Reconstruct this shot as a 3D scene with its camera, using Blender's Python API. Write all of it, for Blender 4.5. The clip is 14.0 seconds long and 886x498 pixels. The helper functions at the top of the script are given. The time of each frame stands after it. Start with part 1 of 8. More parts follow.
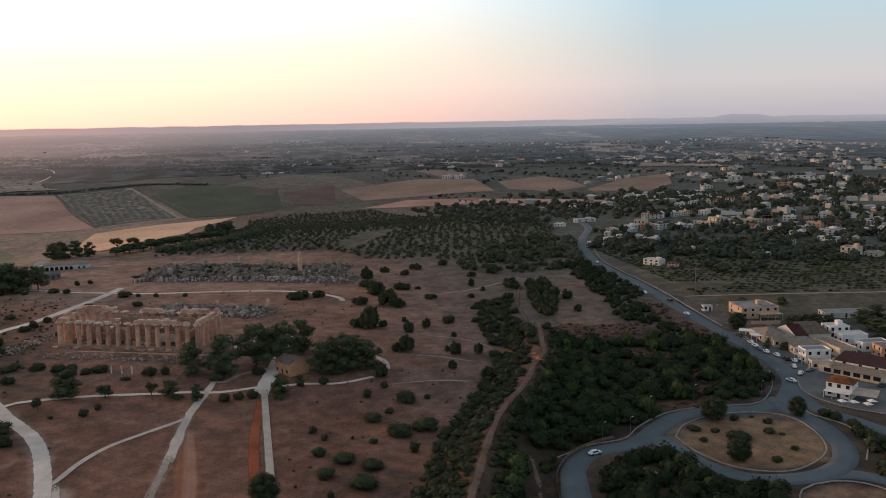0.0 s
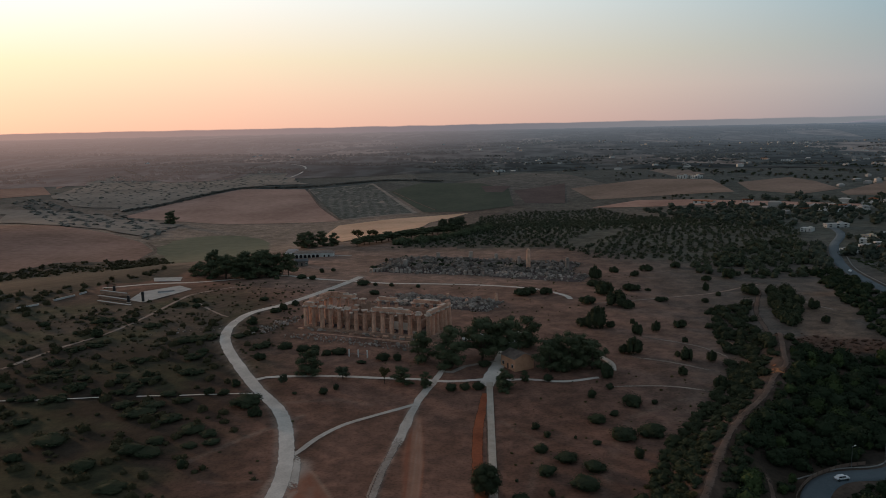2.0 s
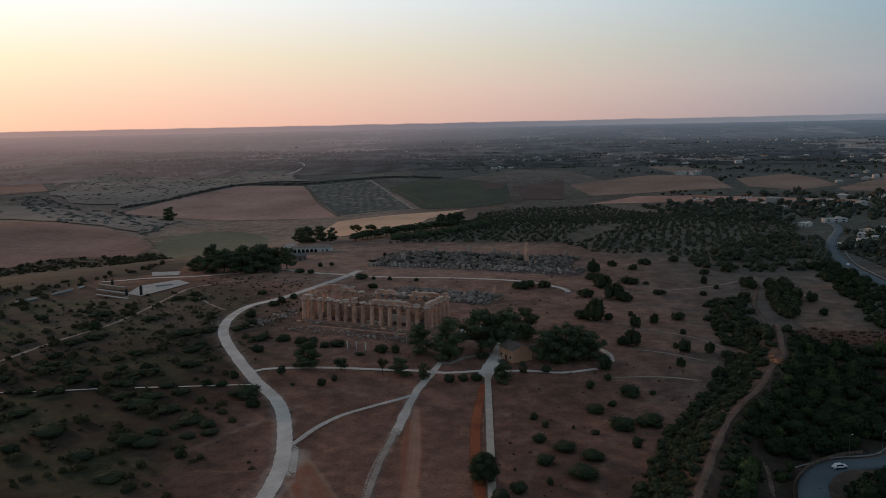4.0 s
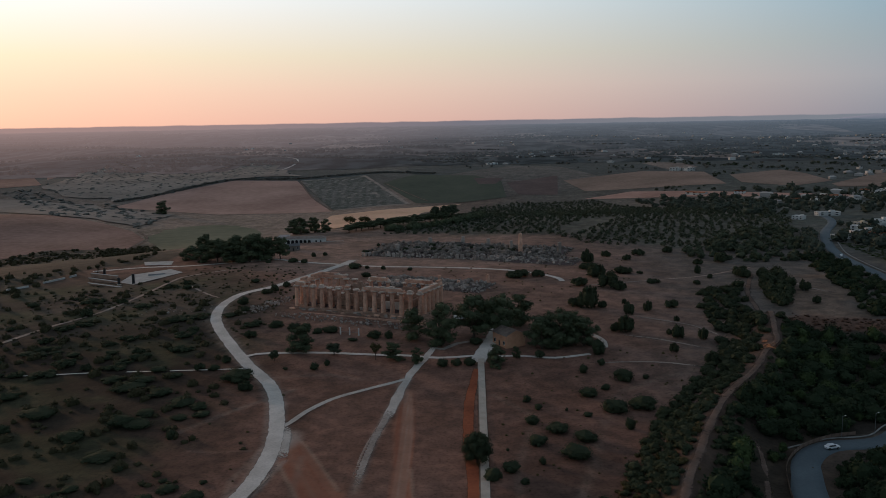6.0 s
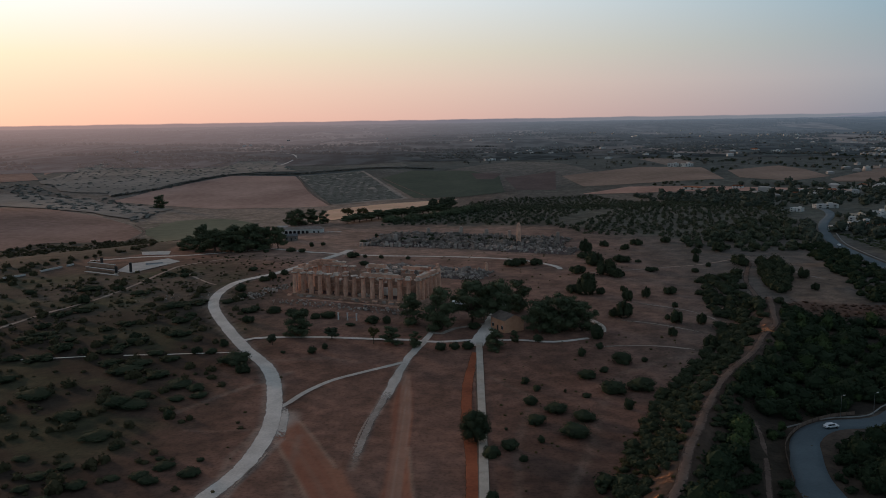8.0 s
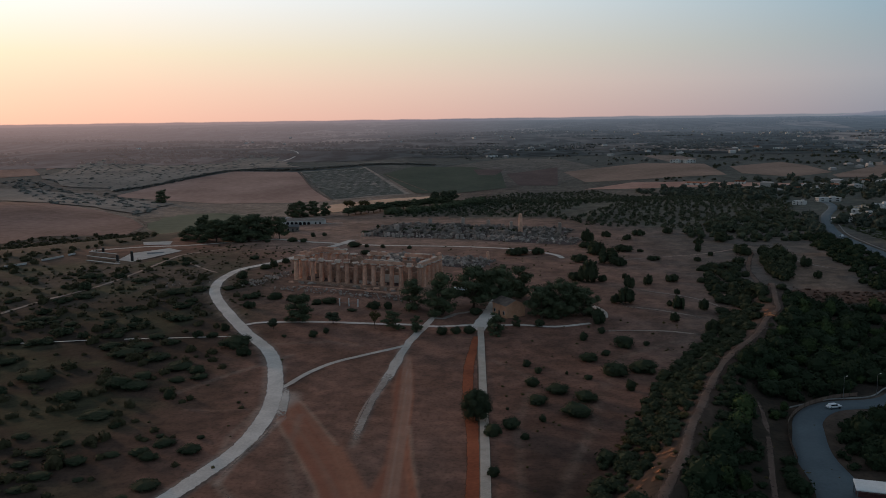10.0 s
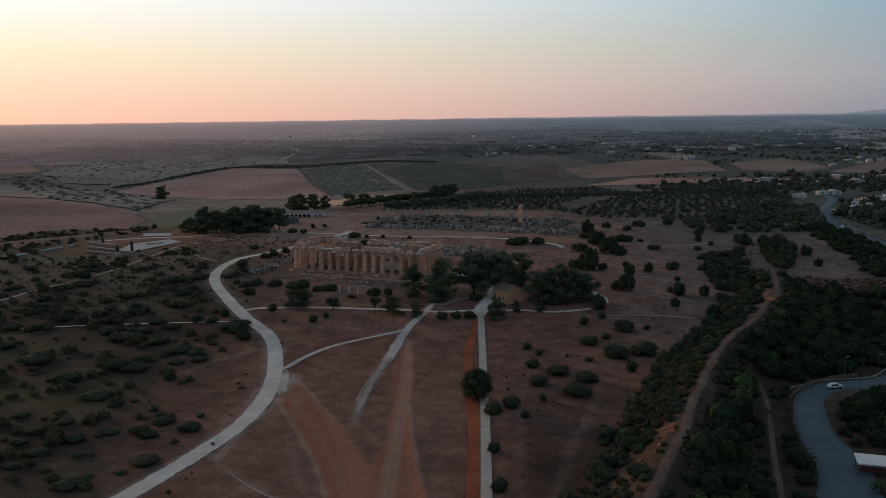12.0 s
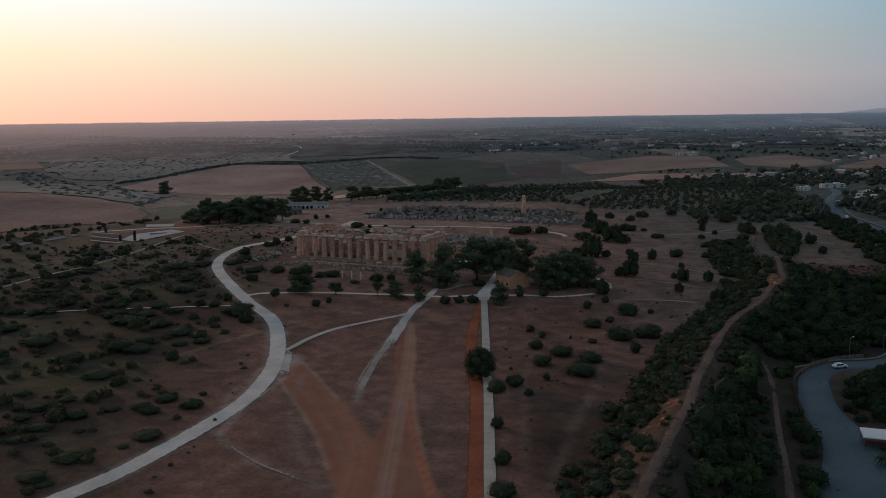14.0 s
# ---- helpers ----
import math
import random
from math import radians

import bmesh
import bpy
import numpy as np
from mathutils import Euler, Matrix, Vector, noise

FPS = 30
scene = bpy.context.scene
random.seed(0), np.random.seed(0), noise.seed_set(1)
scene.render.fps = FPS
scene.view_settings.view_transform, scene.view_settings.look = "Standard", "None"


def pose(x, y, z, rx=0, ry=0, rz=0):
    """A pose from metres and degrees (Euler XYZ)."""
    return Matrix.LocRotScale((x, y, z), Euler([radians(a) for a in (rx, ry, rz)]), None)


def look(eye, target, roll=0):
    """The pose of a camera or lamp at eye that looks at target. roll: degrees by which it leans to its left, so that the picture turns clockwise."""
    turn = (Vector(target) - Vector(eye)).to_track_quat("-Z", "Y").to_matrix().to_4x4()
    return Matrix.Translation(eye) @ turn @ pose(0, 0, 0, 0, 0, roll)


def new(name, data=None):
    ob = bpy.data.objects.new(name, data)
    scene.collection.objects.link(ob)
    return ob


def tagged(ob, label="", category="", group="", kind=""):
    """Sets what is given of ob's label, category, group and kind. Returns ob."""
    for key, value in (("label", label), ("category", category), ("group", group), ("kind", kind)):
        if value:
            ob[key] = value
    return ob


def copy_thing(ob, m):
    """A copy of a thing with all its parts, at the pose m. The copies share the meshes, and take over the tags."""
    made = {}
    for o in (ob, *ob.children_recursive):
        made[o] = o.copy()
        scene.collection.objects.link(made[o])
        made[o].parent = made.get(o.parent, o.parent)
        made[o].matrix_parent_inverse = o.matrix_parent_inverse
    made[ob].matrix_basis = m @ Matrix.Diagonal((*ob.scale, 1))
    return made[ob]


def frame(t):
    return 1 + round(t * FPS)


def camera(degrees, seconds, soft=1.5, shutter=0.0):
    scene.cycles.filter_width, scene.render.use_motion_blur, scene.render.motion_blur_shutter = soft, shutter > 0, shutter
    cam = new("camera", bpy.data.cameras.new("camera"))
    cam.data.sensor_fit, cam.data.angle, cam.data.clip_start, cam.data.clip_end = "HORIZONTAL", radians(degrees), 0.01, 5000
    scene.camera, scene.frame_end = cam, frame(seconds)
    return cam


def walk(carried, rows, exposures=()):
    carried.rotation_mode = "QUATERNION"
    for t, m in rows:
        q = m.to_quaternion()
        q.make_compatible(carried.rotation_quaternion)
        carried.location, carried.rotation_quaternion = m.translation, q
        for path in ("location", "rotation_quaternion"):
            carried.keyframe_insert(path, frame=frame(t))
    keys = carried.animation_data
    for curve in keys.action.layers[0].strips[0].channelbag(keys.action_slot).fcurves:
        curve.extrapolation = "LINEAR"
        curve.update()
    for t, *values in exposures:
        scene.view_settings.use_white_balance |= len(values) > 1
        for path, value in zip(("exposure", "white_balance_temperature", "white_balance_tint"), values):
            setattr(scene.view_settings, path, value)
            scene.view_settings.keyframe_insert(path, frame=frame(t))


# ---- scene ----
cam = camera(54.6, 14.0, 0.9)
PATH = [
    (0, (35.398, -291.2, 97.117), (35.881, -289.282, 96.825), -1.0),
    (0.5, (35.562, -290.885, 96.965), (35.781, -288.918, 96.676), -1.1),
    (1, (35.331, -289.769, 96.589), (35.38, -287.79, 96.303), -1.2),
    (1.5, (35.219, -289.53, 96.417), (35.19, -287.55, 96.131), -1.2),
    (2, (35.145, -289.443, 96.151), (35.105, -287.463, 95.866), -1.2),
    (2.5, (35.074, -289.739, 95.844), (35.028, -287.76, 95.558), -1.1),
    (3, (35.205, -289.781, 95.347), (35.162, -287.802, 95.059), -1.2),
    (5.5, (35.244, -289.766, 89.741), (35.218, -287.788, 89.449), -1.0),
    (6, (35.37, -289.704, 88.281), (35.347, -287.725, 87.987), -1.0),
    (6.5, (35.366, -289.585, 86.787), (35.344, -287.607, 86.493), -1.0),
    (7, (35.303, -289.704, 85.425), (35.281, -287.726, 85.129), -1.0),
    (7.5, (35.25, -289.675, 83.942), (35.23, -287.698, 83.645), -0.9),
    (8, (35.113, -289.74, 82.535), (35.095, -287.763, 82.238), -0.9),
    (10.5, (35.121, -289.906, 75.416), (35.098, -287.929, 75.117), -0.8),
    (11, (35.203, -290.003, 74.007), (35.18, -288.026, 73.708), -0.9),
    (11.5, (35.111, -290.044, 72.539), (35.088, -288.067, 72.239), -0.8),
    (12, (34.947, -290.261, 71.161), (34.925, -288.283, 70.862), -0.8),
    (12.5, (35.028, -290.116, 69.693), (35.007, -288.139, 69.394), -0.8),
    (13, (34.997, -290.154, 68.265), (34.972, -288.177, 67.965), -0.8),
    (13.5, (34.948, -290.184, 66.752), (34.924, -288.207, 66.452), -0.8),
    (14, (34.857, -290.258, 65.419), (34.828, -288.281, 65.119), -0.8),
]
walk(cam, [(t, look(eye, target, roll)) for t, eye, target, roll in PATH],
     ((0.0, 0.88, 7550, 18), (0.5, 0.67, 7350, 16), (1.0, 0.45, 7150, 14), (1.5, 0.26, 7050, 11), (2.0, 0.15, 6950, 10), (3.0, 0.09, 6650, 10), (5.5, 0.08, 6500, 10), (14.0, 0.08, 6420, 10)))

# ---- world and sun: dusk, the sun low in the west ----
SUN_AZ, SUN_EL = -47, 4.0
world = bpy.data.worlds.new("dusk_sky")
scene.world = world
world.use_nodes = True
wn, wl = world.node_tree.nodes, world.node_tree.links
sky = wn.new("ShaderNodeTexSky")
sky.sky_type, sky.sun_disc = "NISHITA", False
sky.sun_elevation, sky.sun_rotation = radians(SUN_EL), radians(SUN_AZ)
sky.air_density, sky.dust_density, sky.ozone_density = 1.0, 1.0, 1.0
def ramp_node(nodes, stops):
    r = nodes.new("ShaderNodeValToRGB")
    els = r.color_ramp.elements
    els[0].position, els[0].color = stops[0][0], (*stops[0][1], 1)
    els[1].position, els[1].color = stops[-1][0], (*stops[-1][1], 1)
    for at, colour in stops[1:-1]:
        els.new(at).color = (*colour, 1)
    return r


# evening glow: warm towards the sun, grey-blue away from it, over a dim zenith; a band of hazy land closes the horizon
coord, split, toward = wn.new("ShaderNodeTexCoord"), wn.new("ShaderNodeSeparateXYZ"), wn.new("ShaderNodeVectorMath")
wl.new(coord.outputs["Generated"], split.inputs[0])
toward.operation = "DOT_PRODUCT"
toward.inputs[1].default_value = (math.sin(radians(SUN_AZ)), math.cos(radians(SUN_AZ)), 0)
wl.new(coord.outputs["Generated"], toward.inputs[0])
side = wn.new("ShaderNodeMapRange")
side.inputs["From Min"].default_value, side.inputs["From Max"].default_value = 0.25, 0.95
wl.new(toward.outputs["Value"], side.inputs["Value"])
warm = ramp_node(wn, ((0.0, (0.98, 0.56, 0.43)), (0.035, (1.0, 0.67, 0.51)), (0.075, (1.0, 0.84, 0.62)), (0.14, (1.05, 1.04, 1.02)), (0.3, (0.45, 0.46, 0.48)), (1.0, (0.138, 0.166, 0.210))))
cool = ramp_node(wn, ((0.0, (0.25, 0.275, 0.335)), (0.04, (0.33, 0.355, 0.405)), (0.08, (0.29, 0.37, 0.43)), (0.14, (0.24, 0.40, 0.51)), (0.3, (0.165, 0.238, 0.315)), (1.0, (0.138, 0.166, 0.210))))
haze = ramp_node(wn, ((0.0, (0.185, 0.208, 0.245)), (0.4, (0.185, 0.190, 0.222)), (0.6, (0.17, 0.165, 0.198)), (1.0, (0.36, 0.24, 0.225))))


def sky_mix(fac, a, b):
    m = wn.new("ShaderNodeMix")
    m.data_type = "RGBA"
    for sock, v in (("Factor", fac), ("A", a), ("B", b)):
        if isinstance(v, float):
            m.inputs[sock].default_value = v
        else:
            wl.new(v, m.inputs[sock])
    return m.outputs["Result"]


for r in (warm, cool):
    wl.new(split.outputs["Z"], r.inputs[0])
wl.new(side.outputs[0], haze.inputs[0])
skyline, above = wn.new("ShaderNodeTexNoise"), wn.new("ShaderNodeMath")
skyline.inputs["Scale"].default_value, skyline.inputs["Detail"].default_value = 24, 8
wl.new(coord.outputs["Generated"], skyline.inputs["Vector"])
above.operation = "MULTIPLY_ADD"
above.inputs[1].default_value = -0.0030
wl.new(skyline.outputs["Fac"], above.inputs[0])
wl.new(split.outputs["Z"], above.inputs[2])
edge = wn.new("ShaderNodeMapRange")
edge.inputs["From Min"].default_value, edge.inputs["From Max"].default_value = -0.0016, -0.0004
wl.new(above.outputs[0], edge.inputs["Value"])
bend = wn.new("ShaderNodeMath")
bend.operation = "POWER"
bend.inputs[1].default_value = 1.05
wl.new(side.outputs[0], bend.inputs[0])
glow = sky_mix(bend.outputs[0], cool.outputs[0], warm.outputs[0])
gain = wn.new("ShaderNodeVectorMath")
gain.operation = "SCALE"
gain.inputs["Scale"].default_value = 0.12
wl.new(sky.outputs[0], gain.inputs[0])
glow = sky_mix(0.07, glow, gain.outputs[0])
bg = wn["Background"]
bg.inputs["Strength"].default_value = 1.0
wl.new(sky_mix(edge.outputs[0], haze.outputs[0], glow), bg.inputs[0])
lamp = bpy.data.lights.new("sun", "SUN")
lamp.energy, lamp.angle, lamp.color = 1.1, radians(5), (1.0, 0.60, 0.38)
sun = new("sun", lamp)
az, el = radians(SUN_AZ), radians(SUN_EL + 3)
sun_from = Vector((math.sin(az) * math.cos(el), math.cos(az) * math.cos(el), math.sin(el)))
sun.matrix_world = look(sun_from * 100, (0, 0, 0))

# ---- materials ----
def mat(name, dark, light, scale=0.5, rough=0.9, bump=0.3, fine=8.0, island=0.0, per_object=0.0, metal=0.0, ragged=0.0):
    """A surface that varies between two colours at two scales, with relief; it may vary by leaf or piece and by object."""
    m = bpy.data.materials.new(name)
    m.use_nodes = True
    n, l = m.node_tree.nodes, m.node_tree.links
    p = n["Principled BSDF"]
    p.inputs["Roughness"].default_value, p.inputs["Metallic"].default_value = rough, metal
    p.inputs["Specular IOR Level"].default_value = 0.25 if rough < 0.74 else 0.04
    geo = n.new("ShaderNodeNewGeometry")
    big, small = n.new("ShaderNodeTexNoise"), n.new("ShaderNodeTexNoise")
    for tex, sc in ((big, scale), (small, scale * fine)):
        tex.inputs["Scale"].default_value, tex.inputs["Detail"].default_value = sc, 6
        l.new(geo.outputs["Position"], tex.inputs["Vector"])
    add = n.new("ShaderNodeMath")
    add.operation = "MULTIPLY_ADD"
    l.new(small.outputs["Fac"], add.inputs[0])
    add.inputs[1].default_value = 0.6
    l.new(big.outputs["Fac"], add.inputs[2])
    ramp = n.new("ShaderNodeMapRange")
    ramp.inputs["From Min"].default_value, ramp.inputs["From Max"].default_value = 0.55, 1.05
    l.new(add.outputs[0], ramp.inputs["Value"])
    fac = ramp.outputs[0]
    for source, amount in ((geo.outputs["Random Per Island"], island), (None, per_object)):
        if amount:
            if source is None:
                source = n.new("ShaderNodeObjectInfo").outputs["Random"]
            mixf = n.new("ShaderNodeMix")
            mixf.inputs["Factor"].default_value = amount
            l.new(fac, mixf.inputs["A"])
            l.new(source, mixf.inputs["B"])
            fac = mixf.outputs["Result"]
    mix = n.new("ShaderNodeMix")
    mix.data_type = "RGBA"
    mix.inputs["A"].default_value, mix.inputs["B"].default_value = (*dark, 1), (*light, 1)
    l.new(fac, mix.inputs["Factor"])
    l.new(mix.outputs["Result"], p.inputs["Base Color"])
    if ragged:
        rim, tear, wear, cut = n.new("ShaderNodeAttribute"), n.new("ShaderNodeTexNoise"), n.new("ShaderNodeMath"), n.new("ShaderNodeMapRange")
        rim.attribute_name = "rim"
        tear.inputs["Scale"].default_value, tear.inputs["Detail"].default_value = 0.45 if ragged < 0.5 else 1.3, 8
        l.new(geo.outputs["Position"], tear.inputs["Vector"])
        wear.operation = "MULTIPLY_ADD"
        wear.inputs[1].default_value = 1.6
        l.new(tear.outputs["Fac"], wear.inputs[0])
        l.new(rim.outputs["Fac"], wear.inputs[2])
        cut.inputs["From Min"].default_value, cut.inputs["From Max"].default_value = 0.95 + 0.2 * ragged, 1.25 + 0.6 * ragged
        cut.inputs["To Max"].default_value = 1.0 if ragged < 0.5 else 0.92
        l.new(wear.outputs[0], cut.inputs["Value"])
        l.new(cut.outputs[0], p.inputs["Alpha"])
    if bump:
        b = n.new("ShaderNodeBump")
        b.inputs["Strength"].default_value, b.inputs["Distance"].default_value = bump, 0.15
        l.new(small.outputs["Fac"], b.inputs["Height"])
        l.new(b.outputs[0], p.inputs["Normal"])
    return m


GRAVEL = mat("pale_gravel", (0.48, 0.425, 0.375), (0.74, 0.665, 0.60), 0.12, 0.95, 0.3, 12, ragged=0.2)
TRACK = mat("dusty_track", (0.135, 0.096, 0.077), (0.26, 0.198, 0.16), 0.15, 0.95, 0.3, 10, ragged=0.7)
PALE_TRACK = mat("pale_dusty_track", (0.25, 0.18, 0.145), (0.42, 0.33, 0.275), 0.12, 0.95, 0.3, 8, ragged=0.75)
DUST = mat("dusty_worn_path", (0.26, 0.21, 0.18), (0.47, 0.40, 0.35), 0.12, 0.95, 0.3, 8, ragged=0.5)
GRAVEL_SOFT = mat("scattered_gravel_dust", (0.42, 0.37, 0.325), (0.66, 0.59, 0.53), 0.12, 0.95, 0.3, 10, ragged=0.5)
RIDGE_SOIL = mat("dusty_ridge_soil", (0.112, 0.076, 0.060), (0.215, 0.150, 0.120), 0.15, 0.95, 0.3, 10, ragged=0.7)
RED_SOIL = mat("red_soil", (0.20, 0.062, 0.034), (0.36, 0.115, 0.060), 0.1, 0.95, 0.4, 10, ragged=0.3)
CONCRETE = mat("pale_concrete", (0.40, 0.345, 0.29), (0.55, 0.475, 0.405), 0.3, 0.9, 0.2, 8)
# asphalt tinted blue, the sky's reflection put into its colour
ASPHALT = mat("worn_sky_tinted_asphalt", (0.065, 0.088, 0.102), (0.107, 0.137, 0.155), 0.08, 0.72, 0.2, 20)
KERB = mat("kerb_stone", (0.20, 0.19, 0.18), (0.34, 0.33, 0.31), 0.5, 0.9, 0.2)
STONE = mat("honey_limestone", (0.27, 0.145, 0.102), (0.84, 0.51, 0.37), 0.42, 0.95, 0.8, 6, 0.15, 0.38)
GREY_STONE = mat("weathered_limestone", (0.055, 0.047, 0.040), (0.56, 0.47, 0.41), 0.35, 0.95, 0.8, 5, 0.7, 0.5)
PALE_STONE = mat("pale_limestone", (0.52, 0.46, 0.40), (0.68, 0.62, 0.55), 0.4, 0.9, 0.3)
LEAF = mat("mastic_leaves", (0.030, 0.038, 0.023), (0.056, 0.066, 0.037), 0.3, 0.85, 0, 5, 0.35, 0.25)
# village foliage lightened and blued to stand in for haze
VLEAF = mat("garden_leaves", (0.044, 0.055, 0.044), (0.088, 0.102, 0.076), 0.02, 0.8, 0, 5, 0.4)
DENSE_LEAF = mat("thicket_leaves", (0.019, 0.029, 0.016), (0.038, 0.053, 0.028), 0.06, 0.85, 0, 9, 0.35)
PINE = mat("pine_needles", (0.044, 0.056, 0.034), (0.101, 0.117, 0.065), 0.3, 0.8, 0, 5, 0.4, 0.2)
OLIVE = mat("olive_leaves", (0.042, 0.052, 0.033), (0.090, 0.102, 0.066), 0.1, 0.75, 0, 8, 0.4)
# far foliage made pale grey, distance haze put into the leaf colour
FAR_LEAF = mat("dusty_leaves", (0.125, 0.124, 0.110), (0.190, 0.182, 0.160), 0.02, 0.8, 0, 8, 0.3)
# darker limestone: imitates shade inside the hall, also for weathered steps and tiers
WALL_STONE = mat("shaded_weathered_limestone", (0.16, 0.100, 0.074), (0.54, 0.350, 0.26), 0.35, 0.95, 0.8, 6, 0.3, 0.3)
# limestone paler than the shafts, standing in for sky light on the tops
ABACUS = mat("skylit_limestone", (0.44, 0.34, 0.28), (0.76, 0.64, 0.55), 0.5, 0.95, 0.4)
TUFT_LEAF = mat("scrub_tufts", (0.039, 0.039, 0.020), (0.088, 0.073, 0.042), 0.1, 0.85, 0, 6, 0.4, 0.2)
SCRUB = mat("dry_scrub", (0.045, 0.040, 0.018), (0.12, 0.095, 0.045), 0.2, 0.85, 0, 6, 0.45, 0.2)
RUSSET = mat("russet_scrub", (0.072, 0.046, 0.035), (0.128, 0.080, 0.060), 0.15, 0.9, 0, 6, 0.45)
VINE_LEAF = mat("dusty_vine_leaves", (0.131, 0.122, 0.100), (0.206, 0.188, 0.150), 0.05, 0.85, 0, 8, 0.4)
GREEN_LEAF = mat("fresh_green_leaves", (0.032, 0.047, 0.020), (0.066, 0.092, 0.036), 0.05, 0.85, 0, 6, 0.4)
FENCE_WOOD = mat("weathered_fence_wood", (0.15, 0.10, 0.08), (0.27, 0.19, 0.15), 0.6, 0.9, 0.3, 6, 0, 0.3)
BARK = mat("bark", (0.06, 0.045, 0.035), (0.13, 0.10, 0.08), 2.0, 0.95, 0.5)
WHITE = mat("white_render", (0.40, 0.39, 0.375), (0.74, 0.72, 0.69), 0.25, 0.85, 0.1, 6, 0, 0.55)
BRIGHT_WALL = mat("fresh_white_render", (0.62, 0.61, 0.60), (0.80, 0.79, 0.77), 0.25, 0.85, 0.1, 6, 0, 0.2)
CREAM = mat("cream_render", (0.46, 0.38, 0.28), (0.66, 0.56, 0.44), 0.25, 0.85, 0.1, 6, 0, 0.3)
PINK = mat("pinkish_render", (0.44, 0.30, 0.22), (0.60, 0.44, 0.34), 0.25, 0.85, 0.1, 6, 0, 0.3)
OCHRE = mat("ochre_render", (0.50, 0.25, 0.15), (0.66, 0.37, 0.24), 0.4, 0.85, 0.1)
TERRACOTTA = mat("terracotta_tiles", (0.24, 0.09, 0.05), (0.42, 0.18, 0.10), 0.5, 0.85, 0.5, 10)
MAROON = mat("maroon_sheet", (0.09, 0.030, 0.030), (0.15, 0.055, 0.050), 0.4, 0.6, 0.2)
TAN_ROOF = mat("tan_tiles", (0.36, 0.30, 0.25), (0.56, 0.47, 0.40), 0.5, 0.85, 0.4, 10)
WORN_ROOF = mat("worn_tiles", (0.20, 0.155, 0.13), (0.36, 0.29, 0.25), 0.5, 0.85, 0.5, 10)
ROOF_GREY = mat("grey_roof", (0.20, 0.20, 0.21), (0.34, 0.34, 0.34), 0.3, 0.8, 0.2)
GLASS = mat("dark_window", (0.012, 0.013, 0.016), (0.03, 0.032, 0.036), 1.0, 0.15, 0)
DARK = mat("dark_steel", (0.03, 0.03, 0.032), (0.06, 0.06, 0.06), 1.0, 0.5, 0.1, 4, 0, 0, 0.6)
GALV = mat("galvanised_steel", (0.16, 0.165, 0.17), (0.25, 0.255, 0.26), 2.0, 0.45, 0.05, 4, 0, 0, 0.8)
CAR_WHITE = mat("white_car_paint", (0.70, 0.71, 0.72), (0.78, 0.79, 0.80), 0.5, 0.3, 0)
CAR_GREY = mat("grey_car_paint", (0.16, 0.17, 0.19), (0.22, 0.23, 0.25), 0.5, 0.3, 0)
CAR_DARK = mat("dark_car_paint", (0.02, 0.022, 0.03), (0.04, 0.045, 0.055), 0.5, 0.3, 0)
RUBBER = mat("tyre_rubber", (0.015, 0.015, 0.015), (0.03, 0.03, 0.03), 3.0, 0.9, 0.1)
CANVAS = mat("white_canvas", (0.70, 0.69, 0.66), (0.82, 0.81, 0.79), 0.5, 0.8, 0.05)
BANK = mat("bare_orange_earth_soil", (0.23, 0.090, 0.042), (0.54, 0.235, 0.115), 0.45, 0.95, 0.6, 6, ragged=0.3)


# ---- mesh helpers ----
def mesh_np(name, verts, faces, material):
    """A mesh out of numpy arrays; all faces have the same number of corners."""
    me = bpy.data.meshes.new(name)
    verts, faces = np.asarray(verts, np.float32), np.asarray(faces, np.int32)
    k = faces.shape[1]
    me.vertices.add(len(verts))
    me.vertices.foreach_set("co", verts.ravel())
    me.loops.add(faces.size)
    me.loops.foreach_set("vertex_index", faces.ravel())
    me.polygons.add(len(faces))
    me.polygons.foreach_set("loop_start", np.arange(0, faces.size, k, dtype=np.int32))
    me.update(calc_edges=True)
    me.polygons.foreach_set("use_smooth", np.zeros(len(faces), bool))
    me.materials.append(material)
    return me


def done(bm, name, material):
    me = bpy.data.meshes.new(name)
    bmesh.ops.recalc_face_normals(bm, faces=bm.faces)
    bm.to_mesh(me)
    bm.free()
    me.materials.append(material)
    return me


def part(name, shape, material, parent, label=""):
    """One mesh object under a thing or under a part."""
    me = shape if isinstance(shape, bpy.types.Mesh) else done(shape, name, material)
    ob = new(name, me)
    ob.parent = parent
    return tagged(ob, label)


def thing(name, label, category, group="", m=None, kind=""):
    ob = new(name)
    if m is not None:
        ob.matrix_basis = m
    return tagged(ob, label, category, group, kind)


def add_box(bm, x0, x1, y0, y1, z0, z1, bevel=0.0, m=None):
    made = bmesh.ops.create_cube(bm, size=1)["verts"]
    for v in made:
        v.co = ((x0 + x1) / 2 + v.co.x * (x1 - x0), (y0 + y1) / 2 + v.co.y * (y1 - y0), (z0 + z1) / 2 + v.co.z * (z1 - z0))
    if bevel:
        edges = list({e for v in made for e in v.link_edges})
        made = [g for g in bmesh.ops.bevel(bm, geom=edges, offset=bevel, segments=1, affect="EDGES")["verts"]]
    if m is not None:
        bmesh.ops.transform(bm, matrix=m, verts=made)
    return bm


def box(*a, bevel=0.0, m=None):
    return add_box(bmesh.new(), *a, bevel=bevel, m=m)


